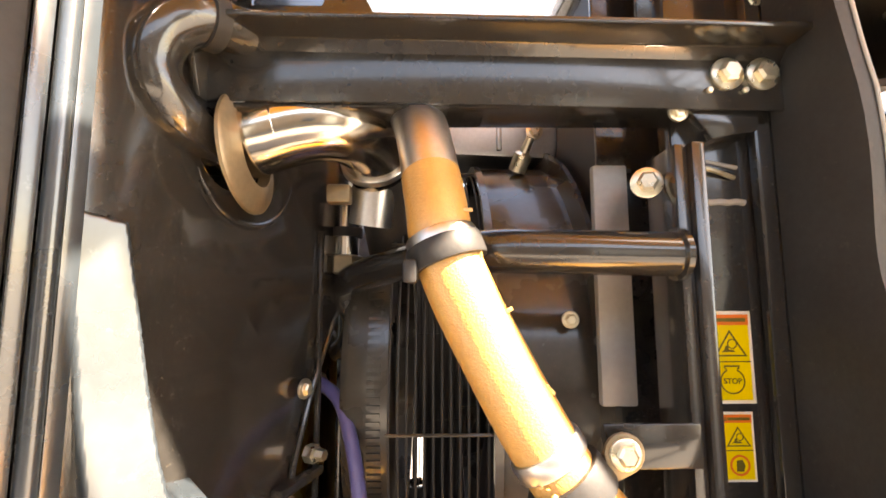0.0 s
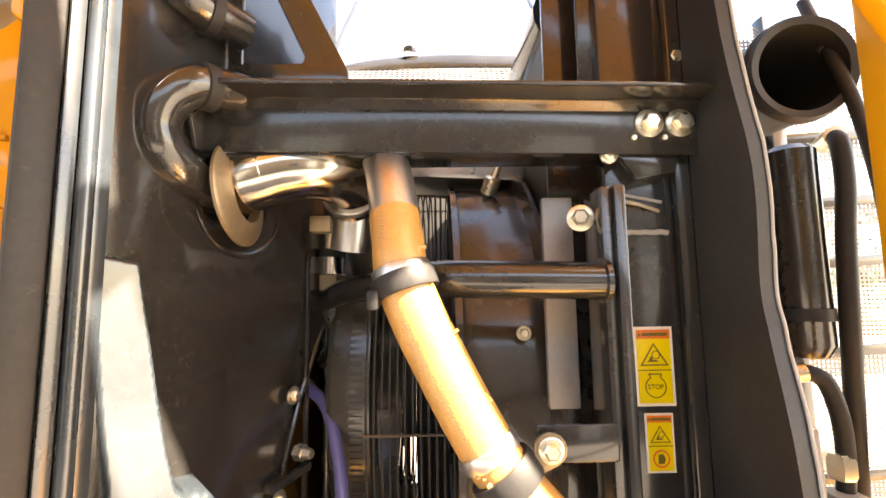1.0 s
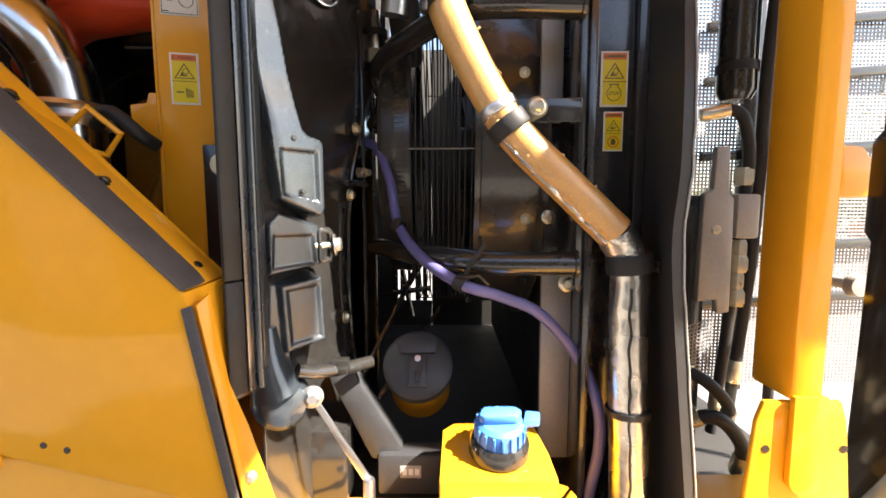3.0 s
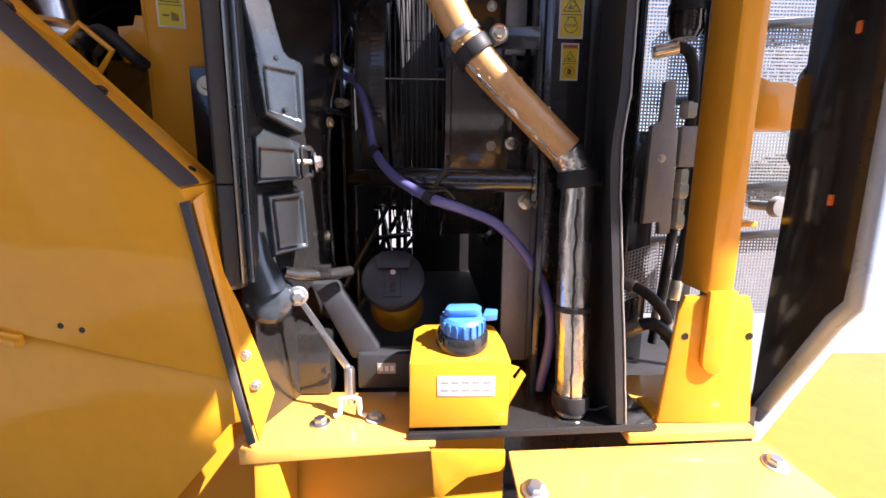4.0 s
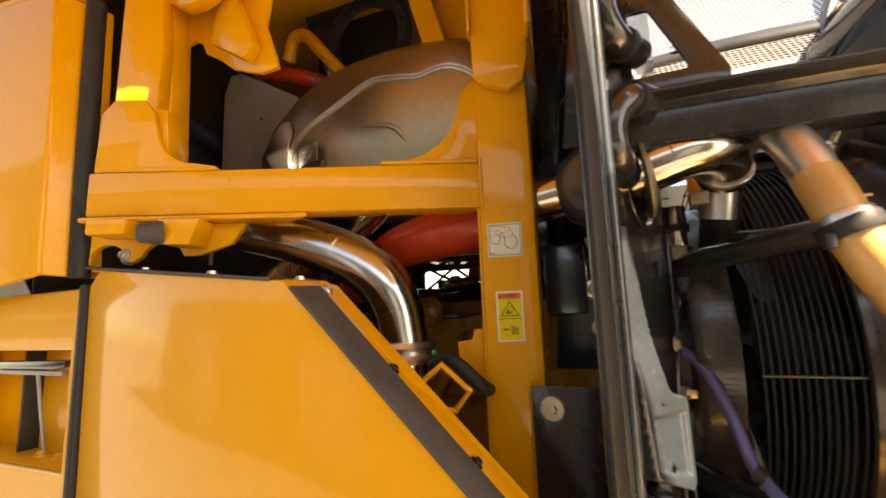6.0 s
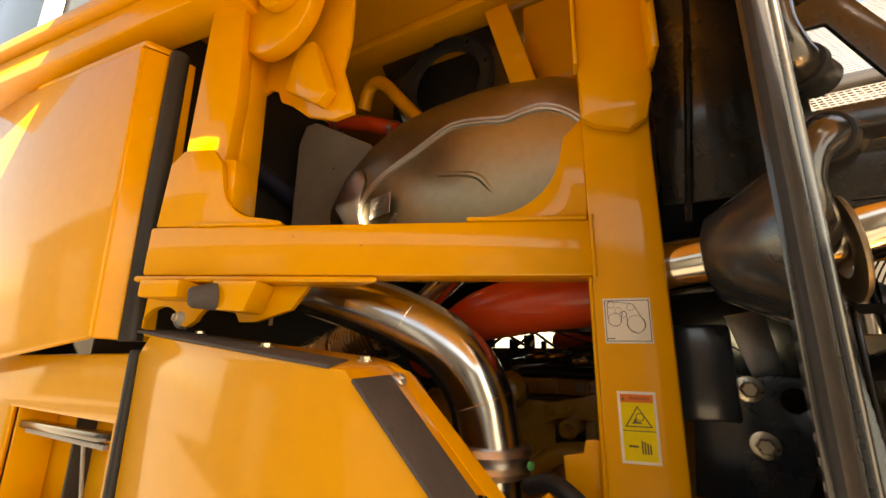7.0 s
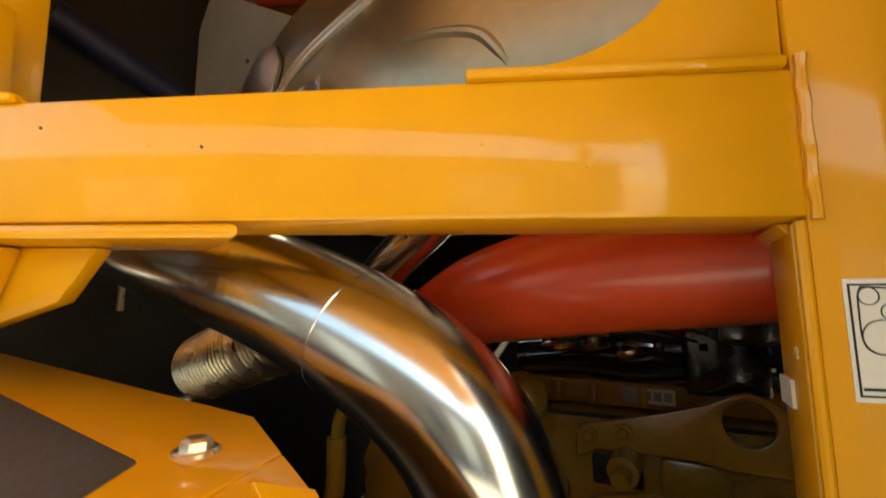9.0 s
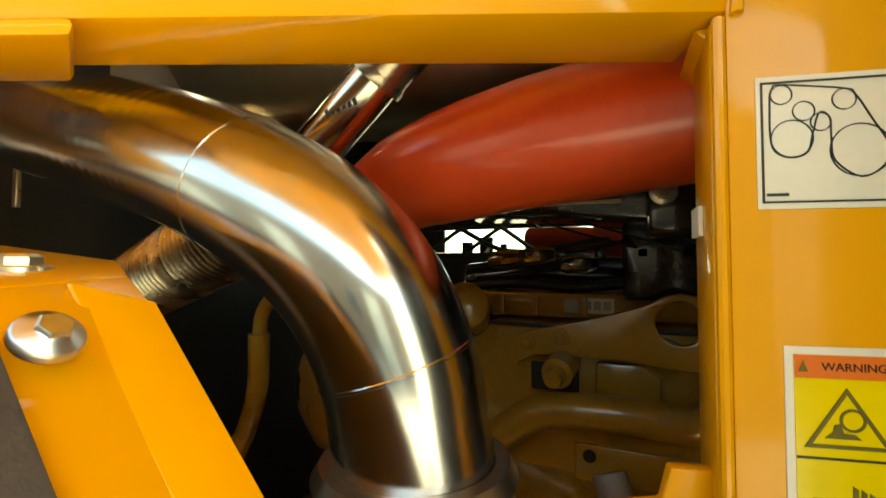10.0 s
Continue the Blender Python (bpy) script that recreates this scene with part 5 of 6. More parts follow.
dr = thing("open_door", "black inner side of an open machine door with a pale edge", "machine door")
part("door_panel", prism([(0.868, 0.535, 1.06), (0.868, 0.37, 1.385), (0.868, 0.335, 1.43), (0.868, 0.335, 2.75), (0.868, 0.515, 2.75), (0.868, 0.515, 1.92), (0.868, 0.535, 1.90), (0.868, 0.535, 1.72), (0.868, 0.52, 1.70)], (0.014, 0, 0), 0.004), BLACK, dr)
part("door_edge", sweep([Vector(p) for p in ((0.875, 0.52, 1.075), (0.875, 0.36, 1.385), (0.875, 0.326, 1.43), (0.875, 0.322, 1.5), (0.875, 0.322, 2.75))], 0.017, 14), PALEEDGE, dr)
for z in (1.62, 1.95):
    part("side_marker", box(0.860, 0.867, 0.395, 0.405, z, z + 0.022, 0.002), LABELO, dr)

# hydraulic space behind the post
blind = thing("blanking_panel", "black blanking panel behind the rubber trim", "panel")
part("sheet", box(0.437, 0.60, 0.735, 0.743, 1.12, 2.60, 0.002), BLACK, blind)
part("fold", box(0.592, 0.60, 0.71, 0.734, 1.12, 2.60, 0.002), BLACK, blind)
part("lower_sheet", box(0.601, 0.69, 0.76, 0.768, 1.12, 1.80, 0.002), BLACK, blind)
duct = thing("air_duct", "open black round air duct with a ribbed rim", "duct")
DM = facing((0.775, 0.72, 2.555), (-0.1, -1, -0.1))
part("mouth", lathe([(0.085, 0.0), (0.100, 0.004), (0.104, -0.004), (0.100, -0.012), (0.106, -0.018), (0.106, -0.026), (0.098, -0.03), (0.098, -0.30), (0.085, -0.30)], 40, DM, True), RUBBER, duct)
part("throat", lathe([(0, -0.28), (0.088, -0.28), (0.088, -0.29), (0, -0.29)], 32, DM), DARK, duct)
can = thing("receiver_canister", "tall black cylinder canister below the duct", "canister")
part("body", lathe([(0, 0.19), (0.030, 0.19), (0.040, 0.18), (0.040, -0.15), (0.030, -0.17), (0, -0.17)], 28, pose(0.672, 0.66, 2.18)), BLACK, can)
part("strap", lathe([(0.040, -0.01), (0.043, -0.01), (0.043, 0.01), (0.040, 0.01)], 28, pose(0.672, 0.66, 2.08), True), RUBBER, can)
valve = thing("valve_block", "pale grey steel valve bracket with fittings", "valve")
part("bracket", plate([(0.590, 1.555), (0.592, 1.80), (0.612, 1.81), (0.615, 1.905), (0.645, 1.905), (0.648, 1.80), (0.66, 1.79), (0.664, 1.53), (0.635, 1.528), (0.632, 1.56)], 0.62, 0.64, 0.004), GREYBOX, valve)
part("block", box(0.668, 0.72, 0.62, 0.67, 1.70, 1.80, 0.006), GREYBOX, valve)
for z, r in ((1.84, 0.022), (1.675, 0.018), (1.64, 0.022), (1.60, 0.016), (1.56, 0.020)):
    part("fitting", lathe([(0, 0.02), (r * 0.8, 0.02), (r, 0.012), (r, -0.012), (r * 0.8, -0.02), (0, -0.02)], 6, pose(0.693, 0.645, z)), ZINC, valve)
add_bolt(valve, (0.622, 0.619, 1.72), (0, -1, 0), 0.007)
hoses = []
for pts, r, ends in (([(0.60, 0.66, 1.98), (0.66, 0.64, 1.985), (0.685, 0.635, 1.95), (0.70, 0.64, 1.86), (0.70, 0.66, 1.70), (0.70, 0.68, 1.45), (0.69, 0.70, 1.2)], 0.013, 0.30),
                     ([(0.76, 0.68, 2.385), (0.735, 0.63, 2.375), (0.73, 0.62, 2.30), (0.72, 0.62, 2.20), (0.72, 0.63, 2.05), (0.74, 0.66, 1.90), (0.76, 0.70, 1.6), (0.74, 0.72, 1.2)], 0.014, 0.0),
                     ([(0.86, 0.80, 2.75), (0.85, 0.70, 2.45), (0.84, 0.66, 2.15), (0.80, 0.66, 1.8), (0.83, 0.70, 1.2)], 0.012, 0.0),
                     ([(0.55, 0.62, 1.26), (0.62, 0.58, 1.30), (0.70, 0.60, 1.22), (0.72, 0.64, 1.13)], 0.016, 0.0),
                     ([(0.54, 0.66, 1.40), (0.60, 0.60, 1.38), (0.66, 0.60, 1.32), (0.70, 0.66, 1.25)], 0.014, 0.0)):
    h = thing("hydraulic_hose", "black hydraulic hose with plated end fittings", "hose", "hydraulic hoses")
    part("hose", tube(pts, r, 14), RUBBER, h)
    line = spline(pts, 8)
    for k in (3, len(line) - 4):
        part("ferrule", lathe([(0, 0.03), (r + 0.003, 0.028), (r + 0.004, -0.02), (r + 0.001, -0.03), (0, -0.03)], 14, facing(line[k], line[k + 1] - line[k - 1])), ZINC, h)


def perforated(name, origin, du, dv, nu, nv, bar, label, along=0.0, z_off=0.0):
    """A sheet with rows of holes: crossing strips between the holes, one mesh."""
    t = thing(name, label, "grille")
    o, u, v = Vector(origin), Vector(du), Vector(dv)
    uu, vv = u.normalized(), v.normalized()
    n = uu.cross(vv) * 0.001
    verts, faces = [], []

    def strip(a, b, w):
        k = len(verts)
        for s in (n, -n):
            verts.extend([a - w + s, b - w + s, b + w + s, a + w + s])
        faces.extend([(k, k + 1, k + 2, k + 3), (k + 7, k + 6, k + 5, k + 4), (k, k + 4, k + 5, k + 1), (k + 3, k + 2, k + 6, k + 7)])

    for i in range(nu + 1):
        strip(o + u * (i / nu), o + u * (i / nu) + v, uu * bar)
    for j in range(nv + 1):
        strip(o + v * (j / nv) + n * 2.2, o + v * (j / nv) + u + n * 2.2, vv * bar)
    me = bpy.data.meshes.new("sheet")
    me.from_pydata(verts, [], faces)
    me.materials.append(MESH)
    ob = new("sheet", me)
    ob.parent = t
    ob["kind"] = "stuff"
    return t


roofg = perforated("roof_grille", (-0.28, 1.02, 2.62), (0.73, 0, 0), (0, 0.62, 0.75), 46, 60, 0.0018, "perforated steel roof grille against the bright sky")
for q0, q1 in (((-0.285, 1.015, 2.615), (0.455, 1.015, 2.615)), ((-0.285, 1.015, 2.615), (-0.285, 1.64, 3.37)), ((0.455, 1.015, 2.615), (0.455, 1.64, 3.37))):
    part("edge_bar", sweep([Vector(q0), Vector(q1)], 0.010, 8), BLACK, roofg)
sideg = perforated("side_grille", (0.605, 1.12, 1.15), (0.945, 0, 0), (0, 0.0, 1.75), 78, 146, 0.0029, "perforated side grille with sunlight behind it")
for z in (1.42, 1.60, 1.92, 2.16, 2.33, 2.52):
    part("slat", prism([(0.86, 1.09, z), (1.55, 1.09, z + 0.044), (1.55, 1.09, z + 0.074), (0.86, 1.09, z + 0.03)], (0, 0.02, 0), 0.003), BLACK, sideg)
part("upright", box(0.98, 1.02, 1.06, 1.10, 1.15, 2.9, 0.004), BLACK, sideg)
perforated("mesh_screen", (0.60, 0.72, 1.32), (0.09, 0, 0.03), (0, 0, 0.14), 10, 14, 0.0016, "small sunlit wire screen low behind the trim")
bars = thing("grille_bars", "black diagonal bars and a yellow bracket beside the roof grille", "bars")
for x in (0.40, 0.50, 0.62):
    part("bar", sweep([Vector((x - 0.10, 1.15, 2.72)), Vector((x + 0.10, 1.35, 3.15))], 0.018, 8), BLACK, bars)
part("yellow_bracket", box(0.40, 0.56, 1.2, 1.26, 2.83, 2.90, 0.006), YELLOW, bars)
part("pale_bracket", box(0.44, 0.47, 0.86, 0.90, 2.62, 2.80, 0.004), GREYBOX, bars)


# ---- engine bay ----
ex = thing("exhaust_elbow", "large polished steel exhaust elbow with weld seams", "exhaust pipe")
EP = [(-0.740, 0.538, 1.80), (-0.740, 0.537, 1.95), (-0.744, 0.535, 2.000), (-0.752, 0.530, 2.046), (-0.773, 0.520, 2.096), (-0.812, 0.512, 2.138), (-0.872, 0.507, 2.173), (-0.945, 0.505, 2.203), (-1.047, 0.503, 2.234), (-1.180, 0.503, 2.270), (-1.42, 0.52, 2.340)]


def ring_marks(t, a):
    return 1 + (0.0012 * math.sin(t * 520) * math.sin(math.pi * (t - 0.64) / 0.22) if 0.64 < t < 0.86 else 0) + 0.003 * noise.noise(Vector((t * 9, math.cos(a), math.sin(a))))


part("pipe", tube(EP, 0.0575, 48, 30, True, ring_marks), EXHAUST, ex)
line = spline(EP, 14)
for k in (42, 85):
    part("weld_seam", lathe([(0.057, -0.0022), (0.0582, -0.0008), (0.0582, 0.0008), (0.057, 0.0022)], 40, facing(line[k], line[k + 1] - line[k - 1]), True), EXHAUST, ex)
part("clamp_flange", lathe([(0.058, -0.022), (0.068, -0.022), (0.074, -0.012), (0.068, -0.004), (0.068, 0.004), (0.074, 0.012), (0.068, 0.022), (0.058, 0.022)], 40, pose(-0.7405, 0.537, 1.955), True), SILVER, ex)
add_bolt(ex, (-0.664, 0.520, 1.955), (1, -0.3, 0), 0.007, GREEN, False)
nutp = thing("stud_bracket", "zinc stud and nut on a thin bracket below the crossbar", "bracket")
part("strip", box(-1.352, -1.342, 0.552, 0.558, 2.19, 2.285, 0.001), ZINC, nutp)
part("stud", sweep([Vector((-1.335, 0.545, 2.273)), Vector((-1.43, 0.545, 2.278))], 0.006, 8), ZINC, nutp)
add_bolt(nutp, (-1.358, 0.546, 2.274), (-1, 0, 0), 0.008)

rh = thing("charge_hose", "thick red silicone charge air hose", "hose")
RH = [(-0.47, 0.622, 2.240), (-0.547, 0.648, 2.238), (-0.606, 0.655, 2.236), (-0.68, 0.660, 2.230), (-0.765, 0.664, 2.216), (-0.83, 0.672, 2.200), (-0.92, 0.705, 2.160), (-1.0, 0.75, 2.11)]
part("hose", tube(RH, lambda t: 0.047 + 0.014 * math.sin(math.pi * min(1, 0.08 + t * 1.15)), 32, 10, True, lambda t, a: 1 + 0.006 * noise.noise(Vector((t * 40, math.cos(a) * 2, math.sin(a) * 2)))), RED, rh)
band(RH, 0.03, 0.048, 0.014, rh, SILVER)
sh2 = thing("coolant_hose", "short red silicone hose with steel clamps", "hose")
part("hose", tube([(-1.50, 0.87, 2.965), (-1.42, 0.86, 2.945), (-1.30, 0.85, 2.90), (-1.18, 0.85, 2.84)], 0.028, 20), RED, sh2)
for q, d in (((-1.47, 0.867, 2.958), (1, 0, -0.25)), ((-1.205, 0.85, 2.855), (1, 0, -0.45))):
    part("band", lathe([(0.0285, -0.008), (0.031, -0.008), (0.031, 0.008), (0.0285, 0.008)], 24, facing(q, d), True), SILVER, sh2)

# heat shield: a shell swollen over the exhaust, with a pressed seam
shield = thing("heat_shield", "dull bronze pressed steel heat shield with a bright seam", "heat shield")
SX = [-1.345, -1.33, -1.27, -1.18, -1.08, -0.97, -0.86, -0.75, -0.64, -0.54, -0.46, -0.44]
TOP = [2.57, 2.60, 2.68, 2.75, 2.80, 2.82, 2.825, 2.82, 2.80, 2.75, 2.66, 2.6]
BOT = [2.50, 2.45, 2.38, 2.34, 2.32, 2.31, 2.31, 2.31, 2.32, 2.35, 2.42, 2.5]
DEP = [0.05, 0.085, 0.115, 0.135, 0.145, 0.15, 0.155, 0.16, 0.16, 0.15, 0.10, 0.05]


def shield_at(x, a):
    """A point of the shell at x and angle a, a = 0 at the front."""
    top, bot, dep = (float(np.interp(x, SX, q)) for q in (TOP, BOT, DEP))
    zc, hz = (top + bot) / 2, (top - bot) / 2
    c, s = math.cos(a), math.sin(a)
    dent = 0.05 * math.exp(-((x + 0.86) / 0.11) ** 2) * math.exp(-((a + 0.75) / 0.38) ** 2)
    return Vector((x, 0.80 - dep * math.copysign(abs(c) ** 0.75, c) + dent, zc + hz * math.copysign(abs(s) ** 0.85, s)))


hb = bmesh.new()
rings = []
for x in np.linspace(-1.345, -0.44, 60):
    rings.append([hb.verts.new(shield_at(float(x), 2 * math.pi * k / 48)) for k in range(48)])
for a, b in zip(rings, rings[1:]):
    for k in range(48):
        hb.faces.new((a[k], a[(k + 1) % 48], b[(k + 1) % 48], b[k]))
hb.faces.new(rings[0])
hb.faces.new(rings[-1])
part("shell", hb, SHIELD, shield, "", 60)


def shield_front(x, z):
    """The front of the shell at x and height z."""
    top, bot = (float(np.interp(x, SX, q)) for q in (TOP, BOT))
    v = max(-0.99, min(0.99, (z - (top + bot) / 2) / ((top - bot) / 2)))
    return shield_at(x, math.asin(math.copysign(abs(v) ** (1 / 0.85), v)))


SEAM = [(-1.043, 2.468), (-1.069, 2.443), (-1.11, 2.433), (-1.146, 2.446), (-1.166, 2.479), (-1.165, 2.515), (-1.148, 2.543), (-1.094, 2.582), (-0.988, 2.631), (-0.902, 2.671), (-0.855, 2.677), (-0.792, 2.665), (-0.735, 2.652), (-0.69, 2.66), (-0.648, 2.659), (-0.61, 2.643), (-0.576, 2.613), (-0.556, 2.581)]
for off, r in ((-0.005, 0.0058), (0.0065, 0.0050)):
    part("seam", sweep(spline([tuple(shield_front(x, z + off) + Vector((0, -0.002, 0.001))) for x, z in SEAM], 6), r, 10), SILVER, shield)
part("crease", sweep(spline([tuple(shield_front(x, z) + Vector((0, 0.001, 0))) for x, z in ((-0.915, 2.552), (-0.852, 2.541), (-0.807, 2.525), (-0.781, 2.496), (-0.756, 2.458), (-0.708, 2.427), (-0.66, 2.42))], 6), lambda t: 0.002 + 0.007 * math.sin(math.pi * min(1, 0.15 + t)), 10), SHIELD, shield)
part("end_cuff", prism([(-1.160, 0.652, 2.618), (-1.190, 0.653, 2.622), (-1.216, 0.655, 2.602), (-1.240, 0.656, 2.570), (-1.258, 0.657, 2.522), (-1.205, 0.653, 2.452), (-1.152, 0.65, 2.440), (-1.166, 0.65, 2.49), (-1.162, 0.65, 2.54), (-1.148, 0.65, 2.585)], (-0.004, 0.012, 0.0), 0.002), SILVER, shield)
tg = thing("rivet_tag", "small riveted aluminium plate on the heat shield", "tag")
tgc = shield_front(-1.09, 2.50) + Vector((0, -0.010, 0))
part("plate", box(-0.045, 0.045, -0.001, 0.001, -0.028, 0.028, 0.0006, Matrix.Translation(tgc) @ Matrix.Rotation(radians(-18), 4, "Z")), SILVER, tg)
for sx in (-0.037, 0.037):
    part("rivet", lathe([(0, 0.002), (0.003, 0.001), (0.004, 0), (0, -0.001)], 10, Matrix.Translation(tgc) @ Matrix.Rotation(radians(-18), 4, "Z") @ pose(sx, -0.001, 0.018, 90)), ZINC, tg)
for k in range(3):
    part("print_bar", box(-0.03, 0.02, -0.0018, -0.0011, -0.012 + 0.010 * k, -0.008 + 0.010 * k, 0, Matrix.Translation(tgc) @ Matrix.Rotation(radians(-18), 4, "Z")), GREYBOX, tg)
gp = thing("baffle_plate", "flat dull grey steel baffle plate with small holes", "baffle")
part("plate", plate([(-1.60, 2.35), (-1.60, 2.87), (-1.57, 2.94), (-1.52, 2.94), (-1.26, 2.79), (-1.22, 2.72), (-1.30, 2.35)], 0.80, 0.804, 0, [circle(-1.42, 2.74, 0.006, 12)]), GREYBOX, gp)
part("fold", sweep([Vector((-1.58, 0.7985, 2.66)), Vector((-1.30, 0.7985, 2.53))], 0.0015, 6), GREYBOX, gp)
ringp = thing("intake_plate", "black plate with a round ringed opening under the roof", "intake")
part("plate", plate([(-1.25, 3.098), (-0.80, 3.098), (-0.79, 2.80), (-1.13, 2.80)], 0.82, 0.83, 0.002, [circle(-0.99, 2.94, 0.118, 32)]), BLACK, ringp)
RM = facing((-0.99, 0.82, 2.94), (0, -1, 0))
part("ring", lathe([(0.112, -0.004), (0.118, 0.010), (0.150, 0.012), (0.162, 0.004), (0.162, -0.004)], 48, RM, True), RUBBER, ringp)
for k in range(8):
    q = radians(45 * k + 12)
    part("stud", lathe([(0, 0.016), (0.007, 0.015), (0.007, 0.0), (0, 0.0)], 8, RM @ pose(0.138 * math.cos(q), 0.138 * math.sin(q), 0.008)), RUBBER, ringp)
part("back", box(-1.25, -0.80, 0.90, 0.905, 2.70, 3.098, 0.001), DARK, ringp)
part("bow", tube([(-1.30, 0.80, 2.93), (-1.265, 0.785, 2.99), (-1.21, 0.78, 2.99), (-1.14, 0.78, 2.91), (-1.05, 0.78, 2.80)], 0.022, 12), YELLOW, ringp)
blue_cable = thing("blue_duct", "dark blue hose crossing the black rear compartment", "hose")
part("hose", tube([(-1.685, 0.55, 2.78), (-1.66, 0.80, 2.70), (-1.64, 1.1, 2.60)], 0.035, 16), BLUEBLACK, blue_cable)

bafl = thing("inner_blind", "black sheet between the jamb and the bulkhead", "panel")
part("sheet", box(-0.435, -0.235, 0.672, 0.68, 2.40, 3.09, 0.002), BLACK, bafl)
part("edge_fold", sweep([Vector((-0.40, 0.655, 2.36)), Vector((-0.36, 0.62, 2.75)), Vector((-0.345, 0.60, 3.05))], 0.006, 8), BLACK, bafl)

# engine block and its fittings
eng = thing("engine_block", "brownish yellow painted engine block with bolted covers", "engine")
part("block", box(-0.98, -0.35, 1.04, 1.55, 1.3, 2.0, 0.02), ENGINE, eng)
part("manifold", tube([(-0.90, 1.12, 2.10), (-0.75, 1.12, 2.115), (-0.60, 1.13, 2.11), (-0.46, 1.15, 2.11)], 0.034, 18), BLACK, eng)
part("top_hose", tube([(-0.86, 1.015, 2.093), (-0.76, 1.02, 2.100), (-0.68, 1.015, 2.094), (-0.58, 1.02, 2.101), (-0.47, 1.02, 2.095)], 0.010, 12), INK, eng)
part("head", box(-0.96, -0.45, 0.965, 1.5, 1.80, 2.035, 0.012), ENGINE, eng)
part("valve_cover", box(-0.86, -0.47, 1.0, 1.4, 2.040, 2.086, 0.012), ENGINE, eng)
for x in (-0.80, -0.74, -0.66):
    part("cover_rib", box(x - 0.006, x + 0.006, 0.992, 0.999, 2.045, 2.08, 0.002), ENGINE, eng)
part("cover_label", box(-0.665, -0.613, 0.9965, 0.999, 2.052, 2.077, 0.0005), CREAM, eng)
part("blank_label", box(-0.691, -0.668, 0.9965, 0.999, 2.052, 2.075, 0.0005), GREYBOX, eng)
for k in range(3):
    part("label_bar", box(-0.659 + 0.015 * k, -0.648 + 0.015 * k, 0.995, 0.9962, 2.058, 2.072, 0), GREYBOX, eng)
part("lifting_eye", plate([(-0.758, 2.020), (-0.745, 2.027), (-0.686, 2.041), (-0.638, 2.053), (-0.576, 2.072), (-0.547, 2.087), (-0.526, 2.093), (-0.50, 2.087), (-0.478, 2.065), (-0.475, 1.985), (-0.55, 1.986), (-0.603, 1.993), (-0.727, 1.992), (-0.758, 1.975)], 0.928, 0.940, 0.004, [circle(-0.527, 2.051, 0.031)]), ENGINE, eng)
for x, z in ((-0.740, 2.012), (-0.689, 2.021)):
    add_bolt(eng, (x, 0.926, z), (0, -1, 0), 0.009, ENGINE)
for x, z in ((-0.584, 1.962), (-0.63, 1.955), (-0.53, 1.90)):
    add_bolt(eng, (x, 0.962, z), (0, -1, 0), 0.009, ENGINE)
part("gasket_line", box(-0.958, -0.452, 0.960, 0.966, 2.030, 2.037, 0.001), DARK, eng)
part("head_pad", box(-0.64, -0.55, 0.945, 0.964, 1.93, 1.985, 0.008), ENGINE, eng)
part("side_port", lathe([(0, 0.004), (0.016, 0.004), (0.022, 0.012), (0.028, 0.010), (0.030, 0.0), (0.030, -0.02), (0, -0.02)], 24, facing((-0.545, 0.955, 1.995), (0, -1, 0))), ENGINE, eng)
# No hollow here: a raised pad, coloured dark for the shade of a recess.
part("recess_shade", box(-0.74, -0.665, 0.955, 0.963, 1.93, 1.975, 0.01), DARK, eng)
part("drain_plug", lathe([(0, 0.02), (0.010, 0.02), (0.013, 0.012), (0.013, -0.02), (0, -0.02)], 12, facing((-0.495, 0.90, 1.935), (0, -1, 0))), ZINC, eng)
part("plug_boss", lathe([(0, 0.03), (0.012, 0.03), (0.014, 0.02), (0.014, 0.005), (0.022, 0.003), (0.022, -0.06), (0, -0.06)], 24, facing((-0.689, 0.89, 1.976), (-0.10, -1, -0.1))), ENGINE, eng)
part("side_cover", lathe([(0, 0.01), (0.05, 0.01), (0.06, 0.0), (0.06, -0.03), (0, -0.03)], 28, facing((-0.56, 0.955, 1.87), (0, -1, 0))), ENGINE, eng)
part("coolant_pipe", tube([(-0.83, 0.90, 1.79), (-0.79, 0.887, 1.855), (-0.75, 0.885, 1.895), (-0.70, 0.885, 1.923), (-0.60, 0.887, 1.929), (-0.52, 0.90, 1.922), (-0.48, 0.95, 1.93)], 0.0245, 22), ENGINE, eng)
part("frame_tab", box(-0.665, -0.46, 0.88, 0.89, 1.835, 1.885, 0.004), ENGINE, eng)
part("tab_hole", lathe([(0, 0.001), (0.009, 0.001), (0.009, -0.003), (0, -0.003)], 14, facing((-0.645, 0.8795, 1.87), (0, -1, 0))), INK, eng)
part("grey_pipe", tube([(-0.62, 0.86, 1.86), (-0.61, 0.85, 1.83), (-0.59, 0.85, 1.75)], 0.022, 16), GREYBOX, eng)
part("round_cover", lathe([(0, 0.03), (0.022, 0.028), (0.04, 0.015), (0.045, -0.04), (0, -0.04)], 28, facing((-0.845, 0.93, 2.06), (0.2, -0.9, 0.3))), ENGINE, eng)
eng.location = (0.0, 0.0, -0.018)
turbo = thing("turbo_housing", "brownish yellow rounded turbocharger housing", "turbocharger")
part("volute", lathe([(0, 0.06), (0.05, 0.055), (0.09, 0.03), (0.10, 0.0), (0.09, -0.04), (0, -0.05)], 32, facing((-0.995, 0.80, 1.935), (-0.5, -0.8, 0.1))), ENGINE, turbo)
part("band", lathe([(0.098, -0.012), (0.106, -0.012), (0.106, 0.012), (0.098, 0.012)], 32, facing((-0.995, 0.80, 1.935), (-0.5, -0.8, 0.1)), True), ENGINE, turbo)
